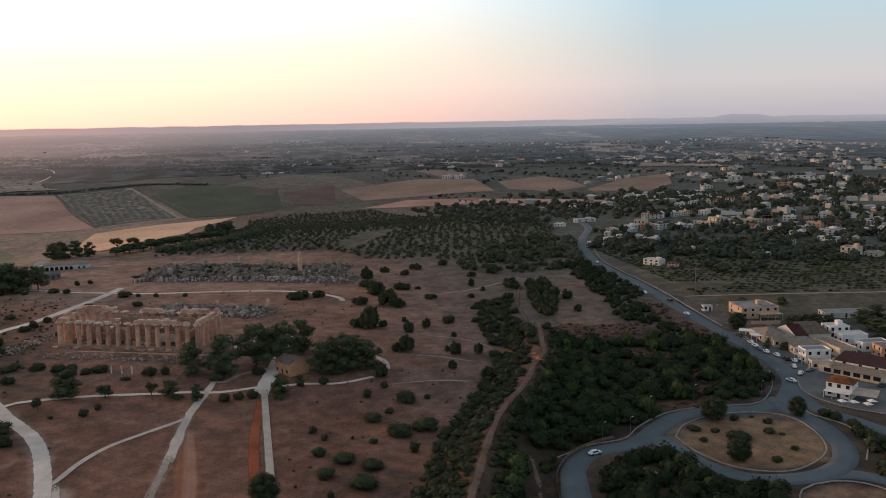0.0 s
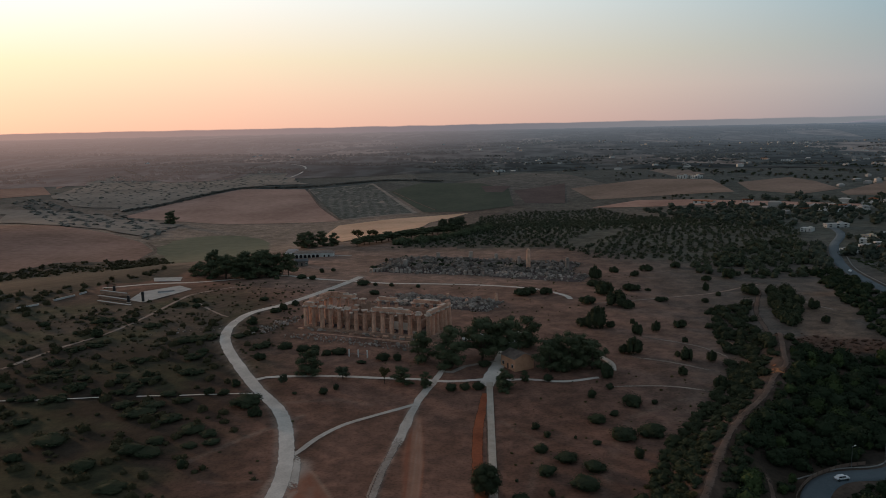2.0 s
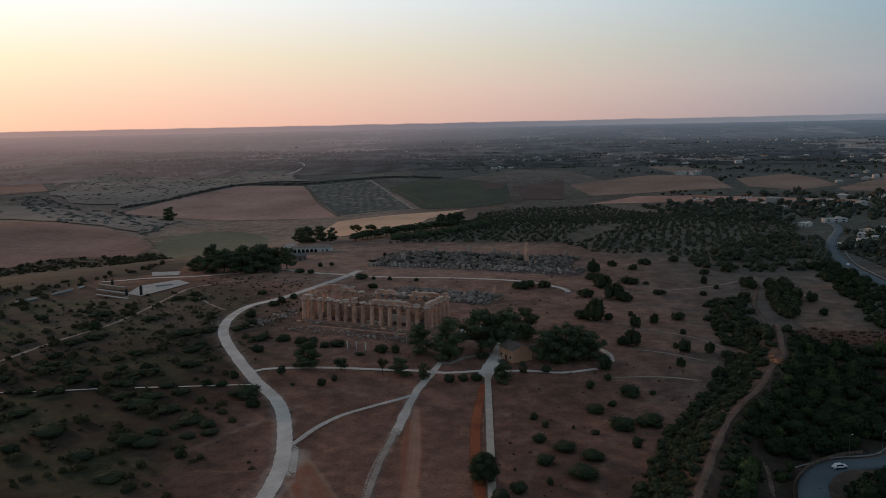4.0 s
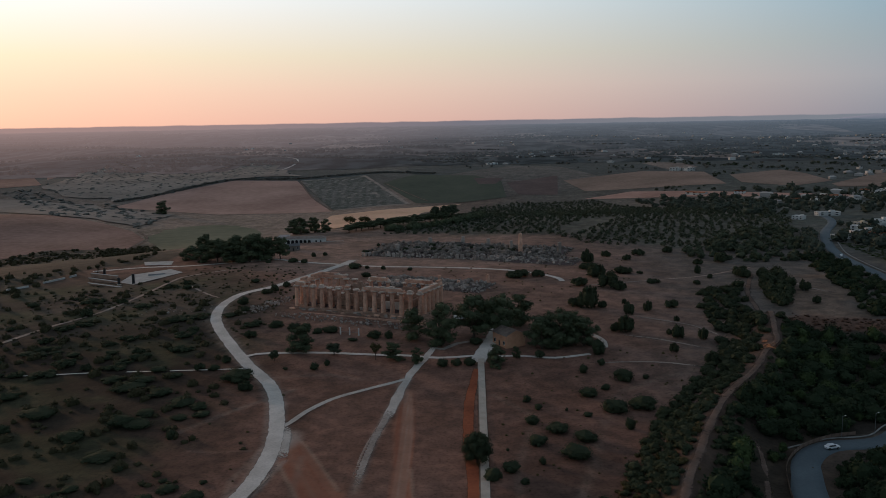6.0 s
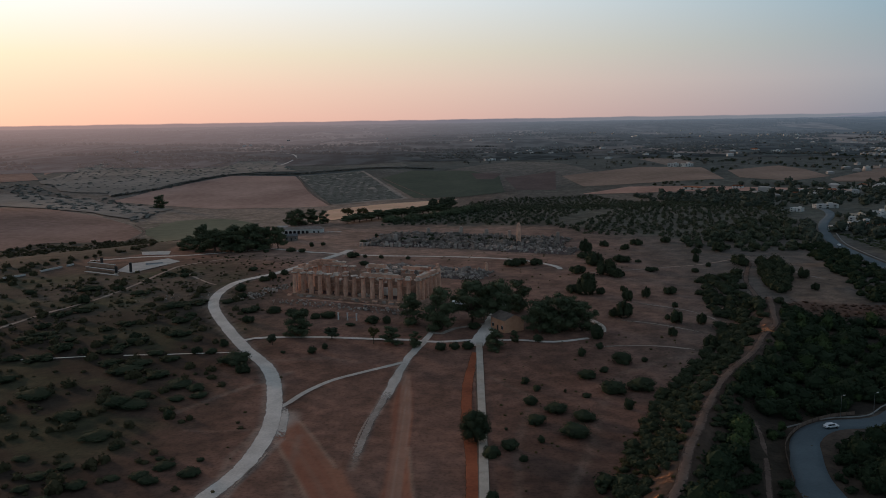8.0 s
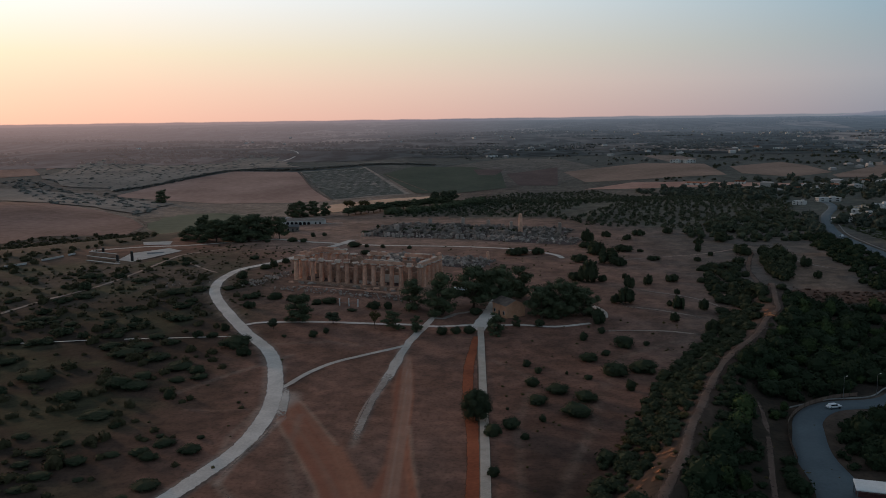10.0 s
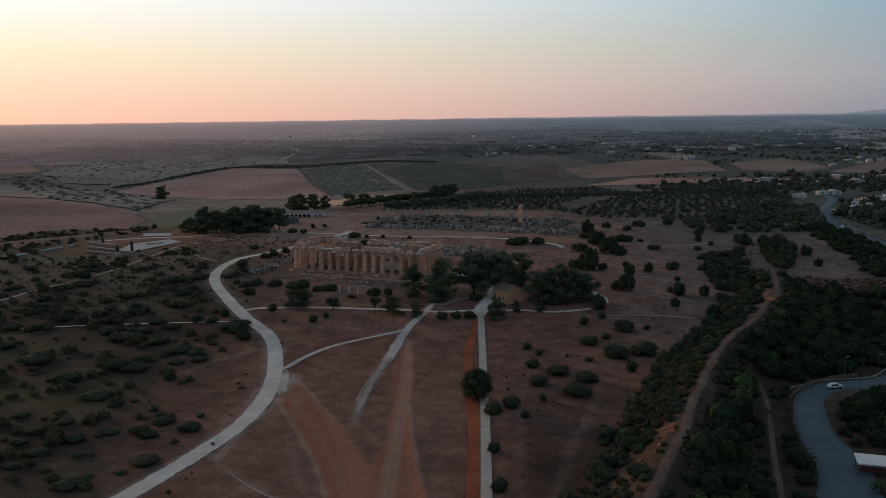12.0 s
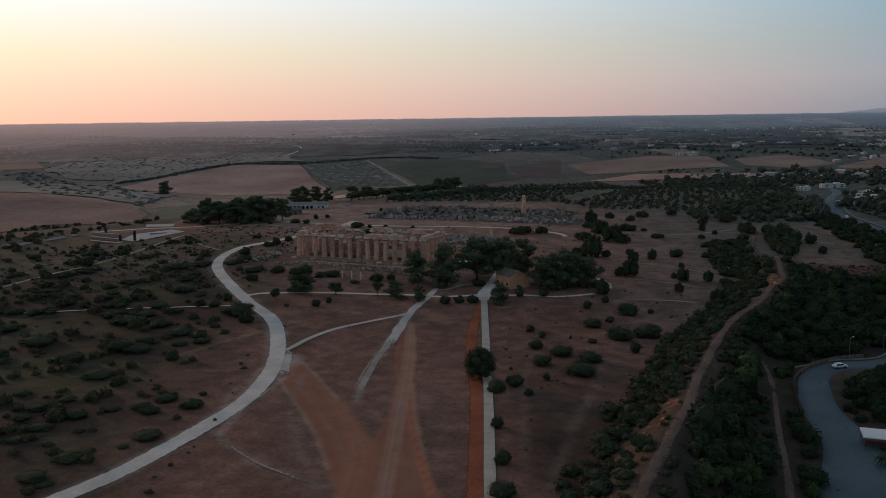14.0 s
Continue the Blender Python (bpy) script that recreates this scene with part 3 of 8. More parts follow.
def field(name, poly, material, label, lift=0.4, step=25.0, uneven=0.0):
    """A field or paved area with straight edges, laid over the ground."""
    if material is not F_DARK:
        FIELDS.append(poly)
    bm = bmesh.new()
    if uneven:
        line = []
        for (x0, y0), (x1, y1) in zip(poly, poly[1:] + poly[:1]):
            k = max(1, int(math.hypot(x1 - x0, y1 - y0) / (2.2 * uneven)))
            line += [(x0 + (x1 - x0) * i / k, y0 + (y1 - y0) * i / k) for i in range(k)]
        poly = [(x + uneven * 1.6 * noise.noise((x * 0.02, y * 0.02, 1)) + uneven * noise.noise((x * 0.07, y * 0.07, 4)), y + uneven * 2.2 * noise.noise((x * 0.02, y * 0.02, 2)) + uneven * noise.noise((x * 0.07, y * 0.07, 6))) for x, y in line]
    bm.faces.new([bm.verts.new((x, y, 0)) for x, y in poly])
    for axis in (0, 1):
        lo, hi = min(p[axis] for p in poly), max(p[axis] for p in poly)
        for k in range(1, int((hi - lo) / step) + 1):
            co, no = [0, 0, 0], [0, 0, 0]
            co[axis], no[axis] = lo + k * step, 1
            bmesh.ops.bisect_plane(bm, geom=bm.verts[:] + bm.edges[:] + bm.faces[:], plane_co=co, plane_no=no)
    for v in bm.verts:
        v.co.z = hz(v.co.x, v.co.y) + lift
    for f in bm.faces:
        if f.normal.z < 0:
            f.normal_flip()
    me = bpy.data.meshes.new(name)
    bm.to_mesh(me)
    bm.free()
    me.materials.append(material)
    return tagged(new(name, me), label, "field", "", "structure")


# ---- tracks, roads and paths ----
ribbon("gravel_road", MAIN_ROAD, 4.7, GRAVEL, "pale gravel road curving across the dry grass", lift=0.14)
ribbon("gravel_path", [(-48, 35), (-43, 40), (-28, 41), (-14, 40), (4, 37), (18, 35), (29, 32), (45, 34)], 2.2, GRAVEL, "narrow pale gravel path between shrubs", "path")
ribbon("gravel_path", [(-19, -38), (-16.2, -32.5), (-12.8, -23), (-6.2, -12), (2.4, -4.2), (11.6, 2.8), (17.5, 7.5)], 2.0, GRAVEL_SOFT, "pale gravel path branching off the road", "path")
ribbon("gravel_track", [(28.5, 54), (27.4, 47), (24.4, 32.5), (20.6, 19.5), (17.9, 4.4), (16.2, -8), (14.6, -22), (12.8, -34)], 4, GRAVEL_SOFT, "pale worn gravel spreading into a wheel track", "track", 0.13, 0.4, (2.6, 3.6))
ribbon("gravel_track", [(-20.5, -30), (-17.4, -38), (-15.6, -47), (-14.0, -57), (-12.6, -66)], 4, GRAVEL_SOFT, "pale gravel spilling from the road junction", "track", 0.11, 0.4, (5.2, 2.8))
ribbon("wheel_track", [(16.4, 0), (15.2, -16), (13.6, -28), (11.2, -48), (9.9, -67), (9.3, -84)], 2.6, DUST, "pale worn wheel line in red soil", "track", 0.12, 0.3, (3.0, 2.2))
ribbon("wheel_track", [(14.6, -24), (11.6, -38), (9.2, -54), (8.2, -70), (7.6, -80)], 1.0, PALE_TRACK, "faint wheel line beside the worn track", "track", 0.1, 0.3)
ribbon("wheel_track", [(-20, -104), (-16, -111), (-7.3, -121.6), (-0.3, -127.6), (5, -132), (10, -135.5)], 1.0, PALE_TRACK, "faint wheel line in dry soil", "track", 0.12, 0.3)
ribbon("wheel_track", [(-13, -62), (-14.9, -75.8), (-16.9, -86), (-18.2, -95), (-19.5, -106)], 1.1, PALE_TRACK, "thin dusty wheel line along the red soil", "track", 0.12, 0.4)
ribbon("gravel_road", [(44, 26), (46, 36), (51, 56), (56, 80), (62, 100)], 5.6, GRAVEL, "grey gravel drive running under the pines", lift=0.13)
ribbon("gravel_path", [(46, 32), (60, 33), (74, 30), (88, 34)], 2, GRAVEL, "narrow pale gravel path beside the trees", "path")
ribbon("gravel_path", [(27.5, 44), (31, 43), (36.2, 50), (42.7, 53), (49, 56)], 2.4, DUST, "pale gravel path looping round a stony bed", "path")
ribbon("curved_path", [(89, 65), (94, 58), (96, 50), (95, 42)], 2.6, CONCRETE, "short curved pale concrete path", "path")
ribbon("gravel_road", [(-79, 261), (-56, 242), (-33, 231), (-8, 221), (16, 217), (40, 212), (63, 204), (80, 193), (92, 176), (94, 165)], 3.0, GRAVEL,
       "pale gravel road passing the ruined temples")
ribbon("gravel_road", [(-79, 261), (-103, 258), (-136, 256), (-166, 259), (-195, 249)], 3.4, GRAVEL, "pale gravel road to the paved platform")
for run in ([(-158, 29), (-140, 28), (-122, 26)], [(-118, 26), (-104, 25.5)], [(-89, 24), (-78, 23)], [(-72, 22.5), (-58, 22), (-44, 22)]):
    ribbon("stone_kerb_path", run, 1.0, GRAVEL, "thin pale strip of path among the shrubs", "path")
ribbon("dirt_track", [(-170, 59), (-166, 69), (-154, 98), (-140, 122), (-132, 156), (-128, 199), (-123, 214), (-94, 235)], 3.4, PALE_TRACK, "brown dirt track through low scrub", "track", 0.1, 0.4)
ribbon("dirt_track", [(94, 150), (117, 156), (130, 160), (152, 167), (172, 174), (196, 191), (215, 205)], 2.6, PALE_TRACK, "dusty footpath across the dry grass", "track", 0.1, 0.4)
ribbon("dirt_track", [(215, 180), (214, 144), (226, 122)], 2.2, PALE_TRACK, "faint dusty footpath", "track", 0.1, 0.4)
ribbon("dirt_track", [(-122, 198), (-96, 155), (-80, 135)], 2.0, PALE_TRACK, "faint dusty footpath", "track", 0.1, 0.4)
ribbon("dirt_track", [(110, 92), (133, 76), (142, 64), (148, 45)], 2.0, PALE_TRACK, "faint dusty footpath", "track", 0.1, 0.4)
ribbon("dirt_track", [(98, 62), (119, 52), (139, 35)], 2.0, PALE_TRACK, "faint dusty footpath", "track", 0.1, 0.4)
ribbon("dirt_track", [(82, 23), (112, 23), (133, 13)], 1.9, PALE_TRACK, "faint dusty footpath", "track", 0.1, 0.4)
ribbon("ridge_track", [(58, -172), (66, -153), (72, -139), (78.6, -124.5), (86.2, -107.5), (92.6, -90.5), (98.7, -77), (109, -53.5), (120.3, -32), (137, -8), (146.5, 10), (156, 24), (161, 40), (169, 66), (175, 100), (182, 132), (202, 184)], 3.0, RIDGE_SOIL,
       "brown earth track along the low ridge", "track", 0.12, 0.4)
ribbon("dirt_track", [(143, -63), (145.8, -66.8), (150.3, -73), (152, -78), (158, -80), (161, -89)], 1.8, PALE_TRACK, "short dusty path among the bushes", "track", 0.1, 0.4)
ribbon("dirt_track", [(121, -50), (119, -64), (114, -83), (106.6, -105.6), (101, -124.5), (96, -140), (90, -160)], 1.9, RIDGE_SOIL, "narrow dirt track beside the asphalt road", "track", 0.14, 0.4)
path = ribbon("straight_path", [(45.3, 30), (44.6, 0), (42.6, -80), (40.6, -140), (39.5, -175)], 2.9, TRACK, "straight path of pale concrete slabs", "path", 0.14, 0.0)
SLABS = [done(box(-1.0, 1.35, -1.42, 1.42, -0.1, 0.08, bevel=0.03), "slab", CONCRETE)]
run = smooth_line([(45.3, 30), (44.6, 0), (42.6, -80), (40.6, -140), (39.5, -175)], 2.9)
for a, b in zip(run, run[1:]):
    c = (a + b) / 2
    slab = part("slab", SLABS[0], None, path)
    slab.matrix_local = pose(c.x, c.y, hz(c.x, c.y) + 0.17, math.degrees(math.atan2(hz(a.x, a.y) - hz(b.x, b.y), (b - a).length)), 0, math.degrees(math.atan2(-(a - b).x, (a - b).y)))
    slab.scale.y = (b - a).length / 2.9
ribbon("red_soil_strip", [(44, 18), (41, -6), (39.6, -25), (39.2, -55), (40, -80), (39.0, -117), (38.3, -140), (37.8, -175)], 4, RED_SOIL, "strip of freshly turned red soil", "soil", 0.13, 0.12, (3.0, 3.9))
ribbon("asphalt_road", [(360, 470), (345, 409), (312, 345), (290, 290), (276, 244), (269, 199), (263, 138), (258, 98), (254, 49), (251, 20), (247, -4), (239, -19), (226, -33)], 7.0, ASPHALT,
       "grey two-lane asphalt road with white edge lines", lift=0.15, wobble=0)
ribbon("asphalt_road", [(226, -31), (213, -38), (199, -36), (182, -37), (168, -46), (160, -53), (153, -56), (140, -58), (130, -68), (123, -86)], 7.5, ASPHALT, "grey asphalt road curving round an island", lift=0.17, wobble=0)
ribbon("asphalt_road", [(223, -30), (222, -47), (221.5, -60), (216.5, -75), (208, -86), (197, -91.5), (186, -92), (175, -88), (168, -77), (166, -64), (165.5, -52)], 7.5, ASPHALT, "grey asphalt ring road round the dry island", lift=0.19, wobble=0)
ribbon("asphalt_lot", [(128.6, -71), (121.5, -92), (118, -116), (108, -141), (98, -170)], 10, ASPHALT, "grey asphalt car park lane between bushes", lift=0.16, wobble=0, ends=(7.4, 16))
ribbon("asphalt_road", [(238, -20), (232, -42), (236, -57), (240, -80), (240, -110)], 6.5, ASPHALT, "grey asphalt side road past the houses", lift=0.14, wobble=0)
ribbon("asphalt_road", [(190, -92), (203, -93.5), (211, -101), (220, -122)], 6.5, ASPHALT, "grey asphalt side road leaving the ring", lift=0.14, wobble=0)

ISLAND_EDGE = [(171.5, -53), (180, -44), (194, -39), (209, -40.5), (217, -47), (217.5, -58), (212, -73), (203.5, -81.5), (190, -87), (180, -84), (174, -77), (171, -66), (171.5, -53)]
ribbon("kerb", [(176, -112), (180.7, -102.4), (184.2, -98.9), (189.5, -96.9), (195.2, -96.6), (201, -98.4), (205, -103), (208, -112)], 0.5, KERB, "pale stone kerb round the lower island", "kerb", 0.34, 0.0)
ribbon("kerb", ISLAND_EDGE, 0.5, KERB, "pale stone kerb round the dry island", "kerb", 0.32, 0.0)
ribbon("kerb", [(126, -60), (142, -52), (155, -50), (165, -41), (181, -32), (199, -31), (213, -33), (222, -28), (233, -16), (242, -1)], 0.4, KERB, "pale stone kerb along the road", "kerb", 0.3, 0.0)
ribbon("kerb", [(232, -36), (226, -46), (230, -60), (226, -74), (215, -87)], 0.5, KERB, "pale stone kerb along the road", "kerb", 0.32, 0.0)
ribbon("kerb", [(296, 288), (281, 242), (274, 198), (268, 138), (263, 98), (259, 60)], 0.6, KERB, "low pale wall along the road", "kerb", 0.75, 0.0)
ribbon("country_lane", [(264, 121), (301, 115), (332, 109), (384, 98), (460, 84)], 3.2, PALE_TRACK, "pale country lane between the orchards", "track", 0.12, 0.2)
# ---- fields ----
# field tones lightened in colour to stand in for haze over the distance
F_DARK = mat("dark_grove_land", (0.210, 0.180, 0.154), (0.336, 0.282, 0.240), 0.012, 0.95, 0.2, 9)
F_EAST = mat("mauve_stubble", (0.190, 0.138, 0.110), (0.325, 0.235, 0.188), 0.012, 0.95, 0.2, 12)
F_WEST = mat("brown_stubble", (0.213, 0.126, 0.098), (0.394, 0.242, 0.195), 0.010, 0.95, 0.3, 14)
F_DRY = mat("stubble_field", (0.308, 0.186, 0.150), (0.502, 0.318, 0.256), 0.012, 0.95, 0.2, 10)
# golden stubble, brightened for the low sun on its west-facing slope
F_PALE = mat("sunlit_golden_stubble", (0.56, 0.345, 0.23), (0.74, 0.48, 0.33), 0.02, 0.95, 0.2, 10)
F_VINE = mat("vineyard_rows", (0.20, 0.168, 0.142), (0.40, 0.318, 0.265), 0.05, 0.95, 0.2, 5)
F_GREEN = mat("green_crop", (0.068, 0.082, 0.062), (0.108, 0.118, 0.086), 0.012, 0.95, 0.2, 10)
F_PLOUGH_SHADE = mat("ploughed_soil_and_shade", (0.098, 0.072, 0.068), (0.16, 0.118, 0.108), 0.02, 0.95, 0.2, 10)
F_MEADOW = mat("valley_meadow", (0.132, 0.136, 0.092), (0.208, 0.202, 0.136), 0.01, 0.95, 0.2, 10)
field("field", [(-476, 994), (-446, 1122), (-368, 1303), (-250, 1294), (-138, 935), (-299, 925)], F_DRY, "large dry stubble field on a slope")
field("field", [(-244, 1294), (-130, 1356), (-26, 981), (-133, 944)], F_VINE, "grey-brown vineyard in rows")
field("field", [(-87, 1222), (-36, 1318), (74, 1300), (122, 1219), (120, 1038), (49, 989), (-18, 988)], F_GREEN, "dark green crop field", 0.5)
field("field", [(74, 1262), (129, 1252), (110, 1182), (81, 1187)], F_PLOUGH_SHADE, "dark ploughed patch of soil", 0.7)
field("field", [(130, 1198), (226, 1262), (200, 1046), (140, 1064)], F_PLOUGH_SHADE, "purplish ploughed field")
field("field", [(228, 1193), (376, 1250), (467, 1186), (446, 997), (245, 1058)], F_EAST, "dry tan stubble field")
field("field", [(581, 948), (716, 1084), (812, 1121), (736, 964), (654, 883), (572, 906)], F_EAST, "dry tan stubble field beside the village", 0.5)
field("field", [(490, 1122), (597, 1186), (609, 1107), (599, 987), (519, 932), (471, 1005)], F_EAST, "dry tan stubble field beside the village")
field("field", [(231, 980), (306, 1008), (380, 947), (539, 742), (494, 700), (359, 890)], F_DRY, "strip of dry tan dirt behind the olive grove", 0.5)
field("field", [(-640, 800), (-578, 837), (-509, 853), (-408, 790), (-349, 730), (-312, 666), (-306, 597), (-386, 587), (-411, 522), (-560, 600)], F_WEST, "dry brown hill field")
field("field", [(-1130, 1876), (-945, 1676), (-696, 1234), (-758, 1177), (-1000, 1500)], F_WEST, "dry brown far field")
field("field", [(-1025, 1960), (-910, 2050), (-859, 2038), (-789, 1714), (-740, 1350)], F_DRY, "dry brown far field")
field("field", [(-626, 1147), (-574, 1210), (-551, 1163), (-599, 1106)], F_WEST, "small dry far field")
field("field", [(-314, 679), (-313, 787), (-235, 795), (-189, 715), (-134, 420), (-201, 430)], F_MEADOW, "greenish valley meadow", 0.3, 25.0, 8.0)
field("field", [(-136, 725), (-130, 877), (-56, 921), (49, 970), (-6, 856), (-29, 490), (-65, 430)], F_PALE, "sunlit golden stubble field on a slope", 0.5)
field("field", [(-683, 1217), (-759, 1690), (-557, 1457), (-436, 1528), (-450, 1831), (-260, 1384), (-375, 1337), (-452, 1144), (-495, 1055), (-594, 1095)], F_DARK, "dark grey-green groves on the far slope", 1.1, 25.0, 14.0)
field("field", [(-693, 1053), (-578, 1039), (-470, 988), (-360, 913), (-360, 780), (-414, 807), (-606, 890)], F_DARK, "dark scrub in the valley bottom", 1.1, 25.0, 14.0)
ribbon("farm_track", [(-578, 560), (-394, 492), (-372, 556), (-318, 566), (-304, 600), (-310, 668), (-345, 735)], 4, TRACK, "pale farm track round the hill field", "track", 0.6, 0.2)
ribbon("farm_track", [(-780, 1794), (-563, 1476), (-473, 1579), (-463, 1859)], 7, TRACK, "pale farm track on the far slope", "track", 0.9, 0.2)
ribbon("farm_track", [(-444, 1974), (-343, 1820), (-327, 1592), (-369, 1355)], 4, GRAVEL, "pale winding farm lane", "track", 0.9, 0.2)
ribbon("farm_track", [(-84, 1222), (-45, 1120), (2, 1000)], 4, TRACK, "pale farm track between vineyard and crops", "track", 0.8, 0.1)
ribbon("farm_track", [(-246, 1296), (-195, 1110), (-136, 940)], 4, TRACK, "pale farm track between field and vineyard", "track", 0.8, 0.1)
for line, w in (([(147.5, 11), (151, 16), (154.5, 22)], 6.5), ([(151, 22), (154.5, 31)], 4.5), ([(113.5, -77), (109.5, -81)], 4.5), ([(83.5, -103), (80, -112)], 5.5), ([(79.5, -112), (75.5, -118.5), (72, -123)], 6.0), ([(71, -121), (68.5, -126)], 3.5), ([(90.5, -88), (88.5, -93)], 2.6), ([(72, -131), (69, -136)], 3.0)):
    ribbon("earth_bank", line, w, BANK, "bare orange earth bank on the ridge", "track", 0.3, 0.9)


def vine_rows():
    """Low leafy rows across the sloping vineyard."""
    a, b, c, d = (Vector(q) for q in ((-240, 1285), (-134, 1348), (-34, 985), (-138, 950)))
    r = random.Random(81)
    vs, fs = [], []
    for k in range(34):
        p, q = a.lerp(d, (k + 0.5) / 34), b.lerp(c, (k + 0.5) / 34)
        n = int((q - p).length / 6)
        for j in range(n):
            if r.random() < 0.07:
                continue
            u, w = p.lerp(q, j / n), p.lerp(q, (j + 0.96) / n)
            t, h, i = r.uniform(0.5, 0.9), r.uniform(0.7, 1.2), len(vs)
            for e in (u, w):
                z = hz(e.x, e.y) + 0.35
                vs += [(e.x, e.y - t, z), (e.x + r.uniform(-0.3, 0.3), e.y, z + h), (e.x, e.y + t, z)]
            fs += [(i, i + 3, i + 4), (i, i + 4, i + 1), (i + 1, i + 4, i + 5), (i + 1, i + 5, i + 2), (i, i + 1, i + 2), (i + 3, i + 5, i + 4)]
    return tagged(new("vineyard_rows", mesh_np("vineyard_rows", vs, fs, VINE_LEAF)), "rows of grey-green vines on a slope", "vines", "", "stuff")


vine_rows()
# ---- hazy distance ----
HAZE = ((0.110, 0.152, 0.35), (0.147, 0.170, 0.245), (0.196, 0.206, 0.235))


def painted_haze(x, y):
    """How far the evening haze veils a far place, and its painted-in colour there: warm towards the sun."""
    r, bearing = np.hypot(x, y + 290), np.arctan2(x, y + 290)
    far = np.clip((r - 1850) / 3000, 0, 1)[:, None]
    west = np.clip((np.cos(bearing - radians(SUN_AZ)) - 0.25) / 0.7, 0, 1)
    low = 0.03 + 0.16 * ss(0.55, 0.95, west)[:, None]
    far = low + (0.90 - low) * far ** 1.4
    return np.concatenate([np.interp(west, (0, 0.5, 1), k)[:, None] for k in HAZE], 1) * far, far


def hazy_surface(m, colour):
    """Dims the base colour and adds the mesh's haze colour as emission."""
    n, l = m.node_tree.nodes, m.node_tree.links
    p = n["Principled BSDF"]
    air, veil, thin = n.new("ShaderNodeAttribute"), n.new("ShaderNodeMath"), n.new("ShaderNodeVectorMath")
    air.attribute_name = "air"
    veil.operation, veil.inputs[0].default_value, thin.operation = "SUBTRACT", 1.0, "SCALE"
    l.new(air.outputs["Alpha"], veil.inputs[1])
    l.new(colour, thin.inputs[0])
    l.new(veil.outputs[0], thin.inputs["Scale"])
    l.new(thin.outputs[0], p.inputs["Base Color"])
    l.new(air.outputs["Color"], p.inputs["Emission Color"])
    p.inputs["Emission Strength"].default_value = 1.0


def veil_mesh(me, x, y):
    c, far = painted_haze(x, y)
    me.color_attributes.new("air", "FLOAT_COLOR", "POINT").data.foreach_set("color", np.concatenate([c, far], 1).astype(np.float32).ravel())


def backdrop():
    """The farthest land, from the edge of the fields to the horizon, its grey evening haze painted in as emission."""
    ang = np.radians(np.concatenate([np.arange(-75, -35, 1.0), np.arange(-35, 50, 0.3), np.arange(50, 76, 1.0)]))
    rad = np.concatenate([np.arange(1850, 3000, 57.5), np.arange(3000, 4851, 92.5)])
    ga, gr = np.meshgrid(ang, rad)
    x, y = (np.sin(ga) * gr).ravel(), (np.cos(ga) * gr - 290).ravel()
    z = height(x, y) + 0.6
    bumps = np.array([2.2 * noise.noise((a * 60, 0, 2)) + 2.4 * noise.noise((a * 190, 0, 4)) + 1.6 * noise.noise((a * 420, 0, 6)) for a in ang])
    z = z + np.tile(bumps, len(rad)) * ss(3900, 4850, gr.ravel())
    k = len(ang)
    i = (np.arange(len(rad) - 1)[:, None] * k + np.arange(k - 1)[None, :]).ravel()
    m = bpy.data.materials.new("hazy_farmland")
    m.use_nodes = True
    n, l = m.node_tree.nodes, m.node_tree.links
    p = n["Principled BSDF"]
    p.inputs["Roughness"].default_value, p.inputs["Specular IOR Level"].default_value = 1.0, 0.0
    pos, cells, spots = n.new("ShaderNodeNewGeometry"), n.new("ShaderNodeTexVoronoi"), n.new("ShaderNodeTexNoise")
    flat = n.new("ShaderNodeVectorMath")
    flat.operation = "MULTIPLY"
    flat.inputs[1].default_value = (1.0, 0.4, 0.0)
    l.new(pos.outputs["Position"], flat.inputs[0])
    l.new(flat.outputs[0], cells.inputs["Vector"])
    l.new(flat.outputs[0], spots.inputs["Vector"])
    cells.inputs["Scale"].default_value, spots.inputs["Scale"].default_value, spots.inputs["Detail"].default_value = 0.006, 0.02, 8
    hue = n.new("ShaderNodeSeparateColor")
    l.new(cells.outputs["Color"], hue.inputs[0])
    r = ramp_node(n, ((0.0, (0.070, 0.082, 0.082)), (0.3, (0.110, 0.116, 0.112)), (0.6, (0.160, 0.150, 0.140)), (0.76, (0.085, 0.098, 0.094)), (0.88, (0.30, 0.25, 0.22)), (1.0, (0.30, 0.25, 0.22))))
    r.color_ramp.interpolation = "CONSTANT"
    l.new(hue.outputs[0], r.inputs[0])
    dots = n.new("ShaderNodeMapRange")
    dots.inputs["From Min"].default_value, dots.inputs["From Max"].default_value, dots.inputs["To Min"].default_value, dots.inputs["To Max"].default_value = 0.42, 0.60, 0.55, 1.2
    l.new(spots.outputs["Fac"], dots.inputs["Value"])
    mul = n.new("ShaderNodeVectorMath")
    mul.operation = "SCALE"
    l.new(r.outputs[0], mul.inputs[0])
    l.new(dots.outputs[0], mul.inputs["Scale"])
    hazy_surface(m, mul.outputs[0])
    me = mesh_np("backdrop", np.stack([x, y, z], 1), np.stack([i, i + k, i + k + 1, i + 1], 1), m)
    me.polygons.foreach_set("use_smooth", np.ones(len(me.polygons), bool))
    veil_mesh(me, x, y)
    return tagged(new("backdrop", me), "hazy patchwork of far farmland", "farmland", "", "structure")


backdrop()


